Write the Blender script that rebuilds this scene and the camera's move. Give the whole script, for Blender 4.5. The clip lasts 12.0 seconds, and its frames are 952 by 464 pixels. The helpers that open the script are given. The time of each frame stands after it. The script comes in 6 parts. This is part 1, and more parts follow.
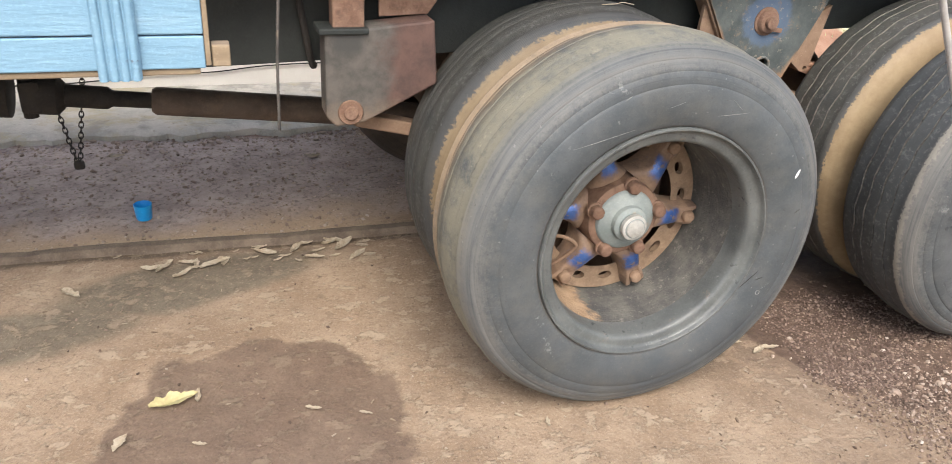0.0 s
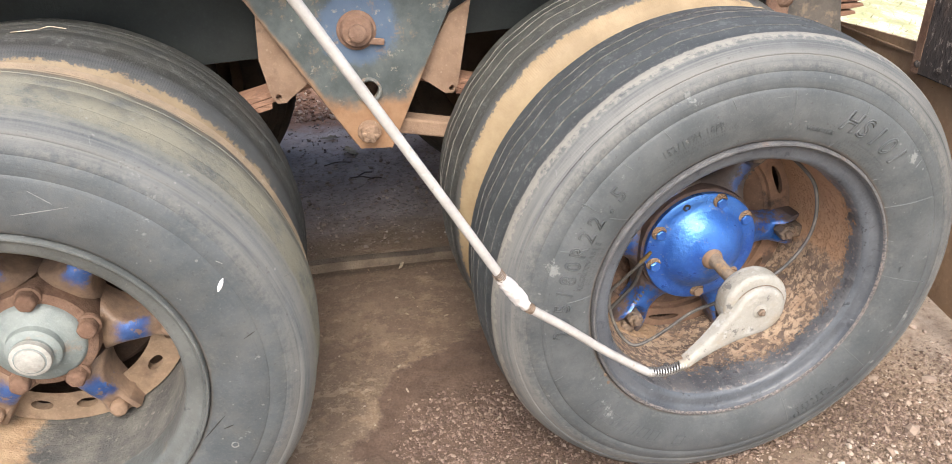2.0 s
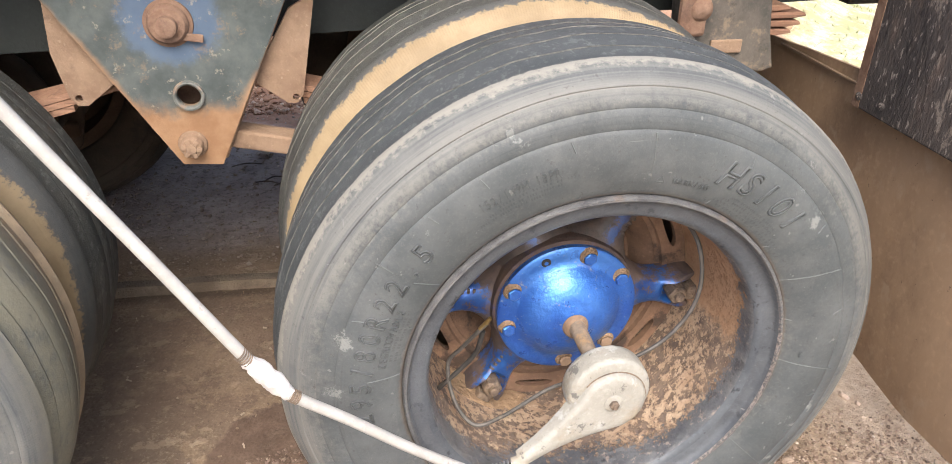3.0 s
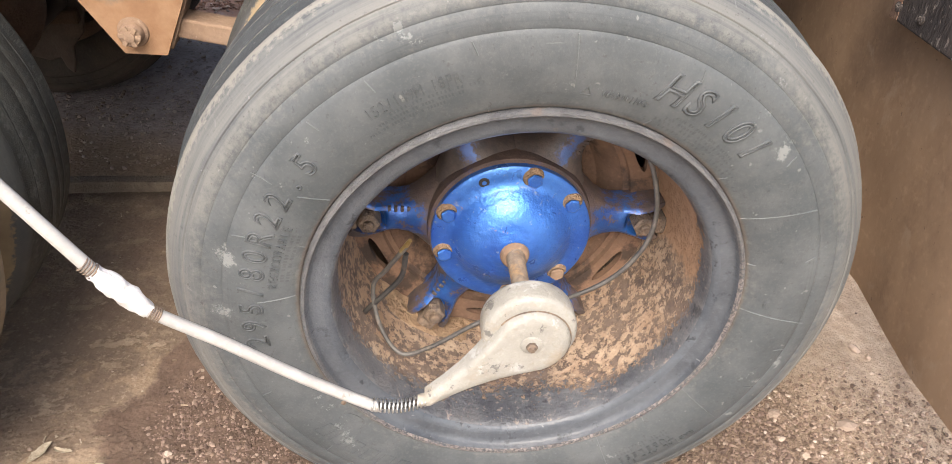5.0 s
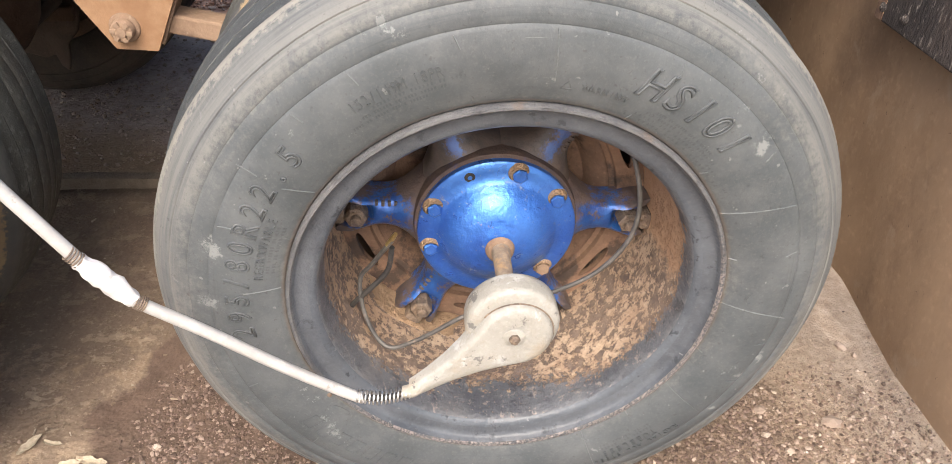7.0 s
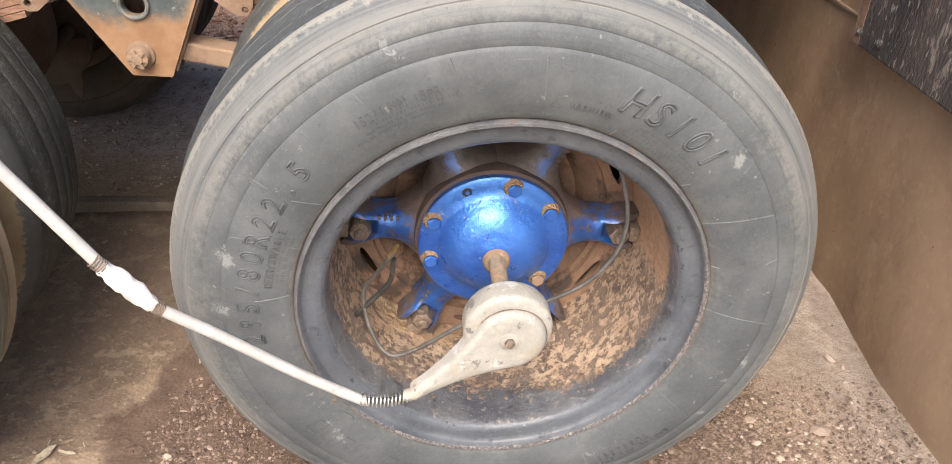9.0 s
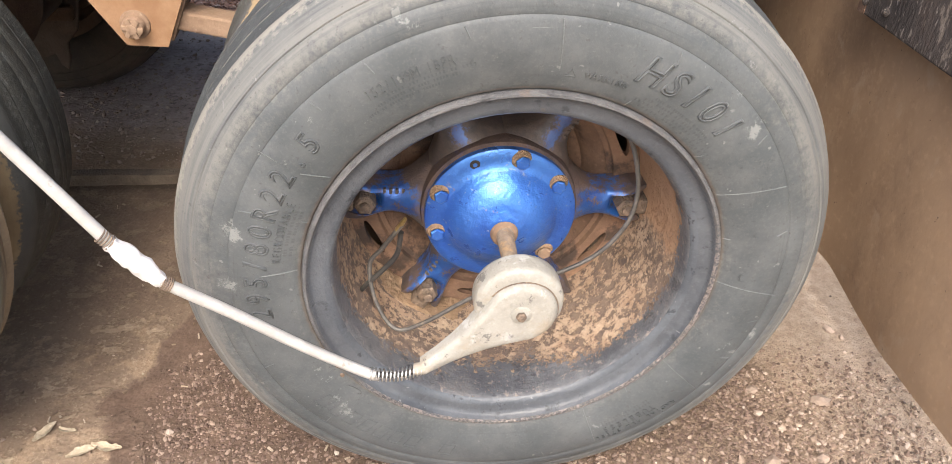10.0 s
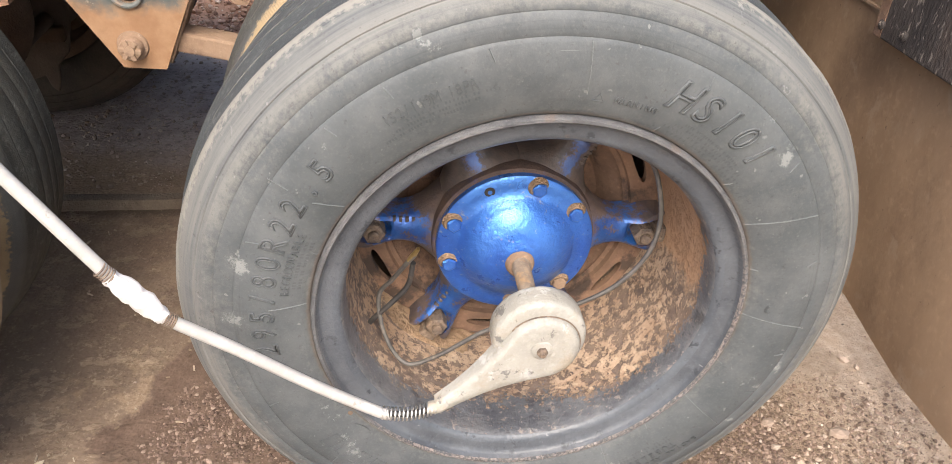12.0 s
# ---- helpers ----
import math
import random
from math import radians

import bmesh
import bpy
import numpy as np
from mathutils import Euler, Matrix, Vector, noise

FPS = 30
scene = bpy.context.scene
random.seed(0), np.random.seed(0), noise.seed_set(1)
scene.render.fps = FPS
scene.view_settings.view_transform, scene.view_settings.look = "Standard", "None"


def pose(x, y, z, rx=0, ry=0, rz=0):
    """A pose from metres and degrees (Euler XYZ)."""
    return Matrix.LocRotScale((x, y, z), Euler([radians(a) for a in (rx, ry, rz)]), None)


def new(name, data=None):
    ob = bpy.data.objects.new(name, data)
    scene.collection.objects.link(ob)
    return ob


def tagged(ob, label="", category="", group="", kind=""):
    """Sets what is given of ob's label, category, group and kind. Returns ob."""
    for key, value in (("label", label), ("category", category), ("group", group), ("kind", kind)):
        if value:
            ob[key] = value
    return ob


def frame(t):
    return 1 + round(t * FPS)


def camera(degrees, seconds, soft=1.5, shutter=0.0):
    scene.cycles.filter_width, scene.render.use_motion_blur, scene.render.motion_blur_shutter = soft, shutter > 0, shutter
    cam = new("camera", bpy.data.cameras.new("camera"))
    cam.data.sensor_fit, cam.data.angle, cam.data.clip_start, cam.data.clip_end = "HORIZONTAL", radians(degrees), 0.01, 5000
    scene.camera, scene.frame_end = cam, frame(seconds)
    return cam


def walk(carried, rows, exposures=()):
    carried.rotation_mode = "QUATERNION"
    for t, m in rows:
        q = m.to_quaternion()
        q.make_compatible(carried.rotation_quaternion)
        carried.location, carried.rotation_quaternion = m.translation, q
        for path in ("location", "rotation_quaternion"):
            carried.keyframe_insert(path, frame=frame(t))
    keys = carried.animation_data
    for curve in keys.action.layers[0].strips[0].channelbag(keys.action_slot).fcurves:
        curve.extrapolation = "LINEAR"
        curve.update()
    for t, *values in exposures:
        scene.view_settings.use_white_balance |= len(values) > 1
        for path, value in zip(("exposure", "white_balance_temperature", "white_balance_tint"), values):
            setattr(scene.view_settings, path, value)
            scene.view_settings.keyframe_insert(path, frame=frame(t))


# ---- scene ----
cam = camera(62.63, 12.0, soft=0.4, shutter=0.05)
ROWS = [
    (0, -2.2463, -1.4063, 1.3589, 63.12, -3.39, -18.27),
    (0.3, -2.0232, -1.3412, 1.3534, 64.42, 0.02, -21.91),
    (0.5, -1.8750, -1.3432, 1.3172, 65.66, -0.67, -19.21),
    (0.8, -1.6350, -1.3083, 1.3325, 62.16, -2.89, -15.50),
    (1, -1.4866, -1.2594, 1.3426, 62.65, -2.53, -15.48),
    (1.2, -1.3046, -1.1835, 1.3404, 61.00, -2.10, -16.41),
    (1.4, -1.1591, -1.1308, 1.3438, 60.78, -0.53, -18.63),
    (1.5, -1.0805, -1.1234, 1.3381, 61.57, 0.04, -18.32),
    (1.9, -0.8103, -1.1125, 1.3414, 60.49, 0.87, -12.81),
    (2, -0.7471, -1.1086, 1.3368, 61.09, 1.28, -12.64),
    (2.2, -0.6410, -1.0531, 1.3159, 60.81, -0.32, -12.92),
    (2.5, -0.4914, -0.9533, 1.2831, 61.35, -4.23, -13.25),
    (2.7, -0.4434, -0.9176, 1.2863, 61.02, -3.00, -12.88),
    (4.3, -0.1540, -0.7861, 1.2361, 56.82, -1.16, -3.39),
    (4.5, -0.1480, -0.7846, 1.2326, 55.42, -0.97, -4.27),
    (5, -0.1433, -0.7893, 1.2215, 53.91, -1.11, -4.53),
    (5.5, -0.1401, -0.7939, 1.2216, 54.00, -1.28, -4.72),
    (6, -0.1354, -0.7943, 1.2180, 53.45, -1.23, -5.00),
    (6.5, -0.1298, -0.7979, 1.2172, 53.42, -1.39, -4.64),
    (7, -0.1257, -0.8070, 1.2194, 54.07, -1.40, -4.47),
    (7.2, -0.1241, -0.8133, 1.2192, 54.46, -1.47, -4.62),
    (8.8, -0.1224, -0.8534, 1.2372, 56.21, -1.47, -4.61),
    (9, -0.1242, -0.8745, 1.2364, 56.17, -1.07, -4.51),
    (9.2, -0.1235, -0.8959, 1.2285, 55.47, -0.57, -4.27),
    (9.5, -0.1407, -0.9009, 1.2210, 54.39, 0.11, -3.11),
    (9.8, -0.1570, -0.8748, 1.2303, 55.48, -0.56, -4.08),
    (10, -0.1582, -0.8599, 1.2282, 54.18, -1.48, -5.56),
    (10.3, -0.1930, -0.8178, 1.2289, 56.48, -2.08, -7.48),
    (10.5, -0.2116, -0.8033, 1.2276, 56.43, -2.41, -6.53),
    (10.8, -0.2202, -0.7906, 1.2115, 54.33, -4.20, -5.92),
    (11, -0.2237, -0.7947, 1.2055, 53.74, -4.61, -6.12),
    (11.3, -0.2146, -0.8048, 1.2089, 54.09, -4.06, -7.33),
    (11.5, -0.2035, -0.8124, 1.2142, 54.31, -3.25, -7.37),
    (11.8, -0.1975, -0.8204, 1.2172, 54.88, -1.63, -6.74),
    (12, -0.1942, -0.8086, 1.2078, 55.81, -2.00, -6.37),
]
walk(cam, [(t, pose(x, y, z, rx, ry, rz)) for t, x, y, z, rx, ry, rz in ROWS], exposures=[(0.0, 0.90, 6500, 10), (0.25, 0.92, 6500, 10), (0.5, 1.06, 6500, 10), (0.8, 1.10, 6500, 10), (2.0, 1.19, 6550, 10), (5.0, 1.26, 6760, 11.2), (12.0, 1.30, 6760, 11.2)])

# ---- light: bright hazy daylight ----
SUN_ELEVATION, SUN_AZIMUTH = 51.0, 190.0
world = bpy.data.worlds.new("sky")
scene.world = world
world.use_nodes = True
wn = world.node_tree
sky = wn.nodes.new("ShaderNodeTexSky")
sky.sky_type = "NISHITA"
sky.sun_disc = False
sky.sun_elevation, sky.sun_rotation = radians(SUN_ELEVATION), radians(SUN_AZIMUTH)
sky.dust_density, sky.air_density = 4.0, 1.0
wn.nodes["Background"].inputs["Strength"].default_value = 0.15
wn.links.new(sky.outputs[0], wn.nodes["Background"].inputs["Color"])
sun = new("sun", bpy.data.lights.new("sun", "SUN"))
sun.data.energy, sun.data.angle, sun.data.color = 1.8, radians(40), (1.0, 0.95, 0.88)
az, el = radians(SUN_AZIMUTH), radians(SUN_ELEVATION)
sun_from = Vector((math.sin(az) * math.cos(el), math.cos(az) * math.cos(el), math.sin(el)))
sun.matrix_world = Matrix.Translation((0, -3, 8)) @ sun_from.to_track_quat("Z", "Y").to_matrix().to_4x4()


# ---- materials ----
class Nodes:
    """A material's node tree with short calls."""

    def __init__(self, name):
        self.m = bpy.data.materials.new(name)
        self.m.use_nodes = True
        self.t = self.m.node_tree
        self.bsdf = self.t.nodes["Principled BSDF"]
        self.coords = self.add("ShaderNodeTexCoord").outputs["Object"]

    def add(self, kind, **props):
        node = self.t.nodes.new(kind)
        for key, value in props.items():
            setattr(node, key, value)
        return node

    def put(self, value, socket):
        if hasattr(value, "is_output"):
            self.t.links.new(value, socket)
        else:
            socket.default_value = value

    def noise(self, scale, detail=5.0, rough=0.6, seed=0.0, stretch=(1, 1, 1), vector=None):
        mapping = self.add("ShaderNodeMapping")
        self.put(vector or self.coords, mapping.inputs["Vector"])
        mapping.inputs["Location"].default_value = (seed * 3.1, seed * 1.7, seed * 2.3)
        mapping.inputs["Scale"].default_value = stretch
        n = self.add("ShaderNodeTexNoise")
        n.inputs["Scale"].default_value, n.inputs["Detail"].default_value, n.inputs["Roughness"].default_value = scale, detail, rough
        self.put(mapping.outputs[0], n.inputs["Vector"])
        return n.outputs["Fac"]

    def cells(self, scale, feature="F1", seed=0.0):
        mapping = self.add("ShaderNodeMapping")
        self.put(self.coords, mapping.inputs["Vector"])
        mapping.inputs["Location"].default_value = (seed, seed, seed)
        v = self.add("ShaderNodeTexVoronoi", feature=feature)
        v.inputs["Scale"].default_value = scale
        self.put(mapping.outputs[0], v.inputs["Vector"])
        return v

    def step(self, value, lo, hi):
        r = self.add("ShaderNodeMapRange", interpolation_type="SMOOTHSTEP")
        self.put(value, r.inputs[0])
        r.inputs[1].default_value, r.inputs[2].default_value = lo, hi
        return r.outputs[0]

    def math(self, op, a, b=0.0):
        m = self.add("ShaderNodeMath", operation=op)
        self.put(a, m.inputs[0])
        self.put(b, m.inputs[1])
        return m.outputs[0]

    def mix(self, fac, a, b):
        m = self.add("ShaderNodeMix", data_type="RGBA")
        self.put(fac, m.inputs[0])
        for value, socket in ((a, m.inputs[6]), (b, m.inputs[7])):
            self.put((*value, 1) if isinstance(value, tuple) else value, socket)
        return m.outputs[2]

    def blob(self, cx, cy, rx, ry, soft=0.15, wobble=0.3, scale=3.0, turn=0.0):
        """1 inside an uneven patch of the ground, 0 outside."""
        mapping = self.add("ShaderNodeMapping", vector_type="TEXTURE")
        self.put(self.coords, mapping.inputs["Vector"])
        mapping.inputs["Location"].default_value = (cx, cy, 0)
        mapping.inputs["Rotation"].default_value = (0, 0, radians(turn))
        mapping.inputs["Scale"].default_value = (rx, ry, 1000)
        length = self.add("ShaderNodeVectorMath", operation="LENGTH")
        self.put(mapping.outputs[0], length.inputs[0])
        d = self.math("ADD", length.outputs["Value"], self.math("MULTIPLY", self.math("SUBTRACT", self.noise(scale, 6, 0.6, cx), 0.5), wobble * 2))
        return self.step(d, 1 + soft, 1 - soft)

    def done(self, color, rough=0.8, metal=0.0, height=None, strength=0.3, distance=0.004, specular=0.5):
        self.put((*color, 1) if isinstance(color, tuple) else color, self.bsdf.inputs["Base Color"])
        self.put(rough, self.bsdf.inputs["Roughness"])
        self.put(metal, self.bsdf.inputs["Metallic"])
        self.bsdf.inputs["Specular IOR Level"].default_value = specular
        if height is not None:
            b = self.add("ShaderNodeBump")
            b.inputs["Strength"].default_value, b.inputs["Distance"].default_value = strength, distance
            self.put(height, b.inputs["Height"])
            self.t.links.new(b.outputs[0], self.bsdf.inputs["Normal"])
        return self.m


def surface(name, a, b, layers=(), scale=9.0, rough=0.8, metal=0.0, bump=0.3, fine=140.0, distance=0.003, specular=0.5, stretch=(1, 1, 1)):
    """Two tones, then layers of (colour, scale, from, to, amount), with fine relief."""
    n = Nodes(name)
    color = n.mix(n.step(n.noise(scale, 6, 0.65, stretch=stretch), 0.3, 0.7), a, b)
    color = n.mix(n.math("MULTIPLY", n.step(n.noise(fine, 3, 0.6, 2.0), 0.5, 0.8), 0.25), color, tuple(min(1, c * 1.6 + 0.01) for c in b))
    r = n.math("ADD", rough - 0.1, n.math("MULTIPLY", n.noise(scale * 3, 4, 0.6, 5.0), 0.2))
    for k, (tint, s, lo, hi, amount) in enumerate(layers):
        mask = n.math("MULTIPLY", n.step(n.noise(s, 8, 0.68, 7.0 + 3 * k, stretch=stretch), lo, hi), amount)
        color = n.mix(mask, color, tint)
        r = n.math("ADD", r, n.math("MULTIPLY", mask, max(0.0, 0.85 - rough)))
    h = n.math("ADD", n.noise(fine, 4, 0.6, 1.0, stretch=stretch), n.math("MULTIPLY", n.noise(scale * 2.5, 5, 0.6, 4.0, stretch=stretch), 2.0))
    return n.done(color, r, metal, h, bump, distance, specular)


def rubber(name, tone, haze=0.2, haze_tint=(0.17, 0.165, 0.15), shoulder=0.5, edge=0.0, crown=0.0, caked=0.0, relief=0.45, cake=1.0, marks=(), tread_dark=0.55, rust=0.6, cool=0.0, earthy=0.0):
    """Worn black rubber greyed by sun: a pale scrubbed shoulder, a ragged dusty tread edge, dust on the crown, and dust caked over the side up to a given depth."""
    n = Nodes(name)
    xyz = n.add("ShaderNodeSeparateXYZ")
    n.put(n.coords, xyz.inputs[0])
    y = xyz.outputs[1]
    radius = n.math("SQRT", n.math("ADD", n.math("MULTIPLY", xyz.outputs[0], xyz.outputs[0]), n.math("MULTIPLY", xyz.outputs[2], xyz.outputs[2])))
    angle = n.math("ARCTAN2", xyz.outputs[2], xyz.outputs[0])
    ring = n.add("ShaderNodeCombineXYZ")
    n.put(n.math("MULTIPLY", radius, 75.0), ring.inputs[0])
    n.put(n.math("MULTIPLY", y, 75.0), ring.inputs[1])
    n.put(n.math("MULTIPLY", n.math("SINE", angle), 1.5), ring.inputs[2])
    rings = n.noise(1.0, 5, 0.65, vector=ring.outputs[0])
    fine = n.math("SUBTRACT", n.noise(95, 6, 0.75, 22.0), 0.5)
    ragged = n.math("ADD", y, n.math("ADD", n.math("MULTIPLY", fine, 0.036), n.math("MULTIPLY", n.math("SUBTRACT", n.noise(16, 5, 0.65, 24.0), 0.5), 0.018)))
    base = n.mix(n.step(n.noise(8, 7, 0.68), 0.3, 0.7), (tone * (0.82 - cool), tone * 0.93, tone * (0.98 + cool)), (tone * (1.35 - cool), tone * 1.46, tone * (1.50 + 1.5 * cool)))
    base = n.mix(n.math("MULTIPLY", n.step(n.noise(2.8, 8, 0.72, 57.0), 0.40, 0.62), 0.45), base, (tone * 0.66, tone * 0.74, tone * 0.80))
    base = n.mix(n.math("MULTIPLY", n.step(n.noise(240, 4, 0.7, 2.0), 0.50, 0.72), 0.26), base, (tone * 2.2, tone * 2.25, tone * 2.2))
    base = n.mix(n.math("MULTIPLY", n.step(n.noise(6.5, 9, 0.74, 9.0), 0.44, 0.70), haze), base, haze_tint)
    # scrubbed shoulder with fine rings
    band = n.math("MULTIPLY", n.step(ragged, -0.003, 0.012), n.step(y, 0.066, 0.050))
    base = n.mix(n.math("MULTIPLY", band, n.math("MULTIPLY", n.step(rings, 0.30, 0.62), shoulder)), base, (0.19, 0.185, 0.17))
    base = n.mix(n.math("MULTIPLY", n.step(rings, 0.40, 0.27), 0.38), base, (tone * 0.5, tone * 0.55, tone * 0.58))
    # tread: darker, flecked
    crest = n.step(ragged, 0.052, 0.056)
    base = n.mix(n.math("MULTIPLY", crest, tread_dark), base, (tone * 0.60, tone * 0.66, tone * 0.64))
    flecks = n.math("MULTIPLY", crest, n.step(n.noise(70, 6, 0.75, 31.0), 0.53, 0.62))
    base = n.mix(n.math("MULTIPLY", flecks, 0.34), base, (0.19, 0.20, 0.19))
    # pale ragged edge between shoulder and tread
    torn = n.math("ADD", ragged, n.math("MULTIPLY", n.math("SUBTRACT", n.noise(60, 5, 0.7, 63.0), 0.5), 0.03))
    rim = n.math("MULTIPLY", n.step(torn, 0.033, 0.045), n.math("SUBTRACT", 1.0, crest))
    base = n.mix(n.math("MULTIPLY", rim, edge), base, (0.30, 0.283, 0.24))
    # dust on the crown
    spread_dust = n.math("MULTIPLY", n.step(ragged, 0.020, 0.075), n.step(n.noise(12, 9, 0.76, 4.0), 0.26, 0.56))
    base = n.mix(n.math("MULTIPLY", spread_dust, crown), base, (0.215, 0.202, 0.148))
    if earthy:
        inward = n.math("MULTIPLY", n.step(n.math("ADD", y, n.math("MULTIPLY", n.math("SUBTRACT", n.noise(9, 8, 0.72, 77.0), 0.5), 0.10)), 0.165, 0.235), earthy)
        base = n.mix(inward, base, n.mix(n.step(n.noise(20, 7, 0.7, 78.0), 0.3, 0.7), (0.19, 0.135, 0.085), (0.30, 0.215, 0.135)))
        base = n.mix(n.math("MULTIPLY", n.math("MULTIPLY", n.step(y, 0.06, 0.10), n.step(n.noise(38, 8, 0.78, 79.0), 0.60, 0.66)), 0.5), base, (0.36, 0.34, 0.26))
    # scuffs, scratches and specks
    specks = n.step(n.noise(75, 3, 0.5, 12.0), 0.71, 0.75)
    base = n.mix(n.math("MULTIPLY", specks, 0.4), base, (0.27, 0.27, 0.26))
    scuffs = n.math("MULTIPLY", n.step(n.noise(15, 7, 0.78, 15.0), 0.64, 0.68), n.step(n.noise(120, 3, 0.6, 18.0), 0.35, 0.55))
    base = n.mix(n.math("MULTIPLY", scuffs, 0.5), base, (0.26, 0.27, 0.265))
    base = n.mix(n.math("MULTIPLY", n.step(n.noise(150, 4, 0.7, 21.0), 0.40, 0.30), 0.4), base, (tone * 0.5, tone * 0.42, tone * 0.42))
    for k, along in enumerate(((6, 1, 0.6), (0.5, 1, 5), (4, 1, 4))):
        scratch = n.step(n.noise(26, 4, 0.6, 40.0 + 7 * k, stretch=along), 0.735, 0.76)
        base = n.mix(n.math("MULTIPLY", scratch, 0.22), base, (0.28, 0.285, 0.275))
    for mx, mz, rx, rz in marks:
        at = n.add("ShaderNodeMapping", vector_type="TEXTURE")
        n.put(n.coords, at.inputs["Vector"])
        at.inputs["Location"].default_value, at.inputs["Scale"].default_value = (mx, 0, mz), (rx, 1, rz)
        off = n.add("ShaderNodeVectorMath", operation="LENGTH")
        n.put(at.outputs[0], off.inputs[0])
        worn = n.step(n.math("ADD", off.outputs["Value"], n.math("MULTIPLY", n.math("SUBTRACT", n.noise(90, 7, 0.8, mx), 0.5), 5.0)), 0.9, 0.3)
        base = n.mix(n.math("MULTIPLY", worn, 0.5), base, (0.30, 0.31, 0.30))
    # rusty bead line
    bead = n.math("MULTIPLY", n.step(n.math("ADD", radius, n.math("MULTIPLY", fine, 0.012)), 0.3075, 0.3035), rust)
    base = n.mix(bead, base, (0.20, 0.125, 0.075))
    if caked:
        dust = n.mix(n.step(n.noise(8, 7, 0.7, 6.0), 0.3, 0.7), (0.31 * cake, 0.222 * cake, 0.122 * cake), (0.45 * cake, 0.34 * cake, 0.20 * cake))
        dust = n.mix(n.math("MULTIPLY", n.step(rings, 0.38, 0.28), 0.5), dust, (0.13, 0.10, 0.07))
        base = n.mix(n.step(ragged, caked + 0.003, caked - 0.003), base, dust)
    h = n.math("ADD", n.math("MULTIPLY", n.noise(420, 3, 0.6), 0.5), n.math("MULTIPLY", n.noise(26, 4, 0.5, 6.0), 0.5))
    h = n.math("ADD", h, n.math("MULTIPLY", n.math("MULTIPLY", crest, n.noise(110, 5, 0.7, 33.0)), 2.0))
    h = n.math("ADD", h, n.math("MULTIPLY", rings, 0.6))
    ribbed = n.math("MULTIPLY", n.math("MULTIPLY", n.step(radius, 0.452, 0.456), n.step(radius, 0.472, 0.468)), n.step(n.noise(4, 5, 0.6, 51.0), 0.46, 0.54))
    h = n.math("ADD", h, n.math("MULTIPLY", n.math("MULTIPLY", n.math("SINE", n.math("MULTIPLY", angle, 620.0)), ribbed), 0.10))
    return n.done(base, n.math("ADD", 0.5, n.math("MULTIPLY", n.noise(14, 5, 0.6, 8.0), 0.25)), 0, h, relief, 0.002, 0.5)


M_TYRE = rubber("tyre_rubber_rear", 0.067, 0.30, (0.165, 0.172, 0.175), 0.66, 0.68, tread_dark=0.60, cool=0.025, rust=0.25, relief=0.26, marks=((-0.379, 0.111, 0.014, 0.018), (-0.398, 0.019, 0.016, 0.012), (0.298, 0.245, 0.012, 0.014), (0.384, -0.123, 0.008, 0.012), (0.359, -0.157, 0.012, 0.006), (0.334, -0.234, 0.010, 0.005)))
M_TYRE_FRONT = rubber("tyre_rubber_front", 0.067, 0.3, (0.14, 0.135, 0.115), 0.5, 0.1, 0.85, tread_dark=0.1, rust=0.15, cool=0.06, relief=0.3, earthy=0.75)
M_TYRE_DARK = rubber("tyre_rubber_inner", 0.045, 0.3, (0.16, 0.14, 0.11), 0.2, 0.0, 0.12, 0.036, cake=0.72)
M_TYRE_DARK_FRONT = rubber("tyre_rubber_inner_front", 0.036, 0.25, (0.12, 0.115, 0.09), 0.1, 0.0, 0.10, 0.020, cake=0.5)
M_TYRE_FAR = surface("dust_brown_rubber", (0.042, 0.034, 0.028), (0.085, 0.065, 0.05), [((0.035, 0.032, 0.03), 14, 0.52, 0.68, 0.6)], 7, 0.9, bump=0.4)
M_GROOVE = surface("dusty_groove", (0.10, 0.097, 0.088), (0.22, 0.205, 0.18), (), 60, 0.95)
M_GROOVE_OUTER = surface("dusty_outer_groove", (0.05, 0.052, 0.05), (0.17, 0.165, 0.15), (), 60, 0.95)
M_LETTER = rubber("raised_rubber_lettering", 0.054, 0.30, (0.165, 0.172, 0.175), shoulder=0.0, cool=0.03, relief=0.2)
M_MOULD = rubber("mould_line_rubber", 0.10, 0.2, shoulder=0.0)
M_RIM = surface("rim_paint", (0.052, 0.060, 0.072), (0.098, 0.110, 0.126), [((0.18, 0.14, 0.11), 20, 0.64, 0.72, 0.35), ((0.30, 0.305, 0.31), 75, 0.64, 0.69, 0.6), ((0.02, 0.022, 0.027), 40, 0.57, 0.64, 0.7)], 8, 0.34, bump=0.45)
M_RIM_FRONT = surface("grey_rim_paint", (0.070, 0.078, 0.078), (0.125, 0.135, 0.132), [((0.21, 0.17, 0.13), 20, 0.62, 0.70, 0.5), ((0.30, 0.305, 0.30), 75, 0.64, 0.69, 0.6), ((0.025, 0.027, 0.028), 40, 0.60, 0.67, 0.6)], 8, 0.36, bump=0.45)


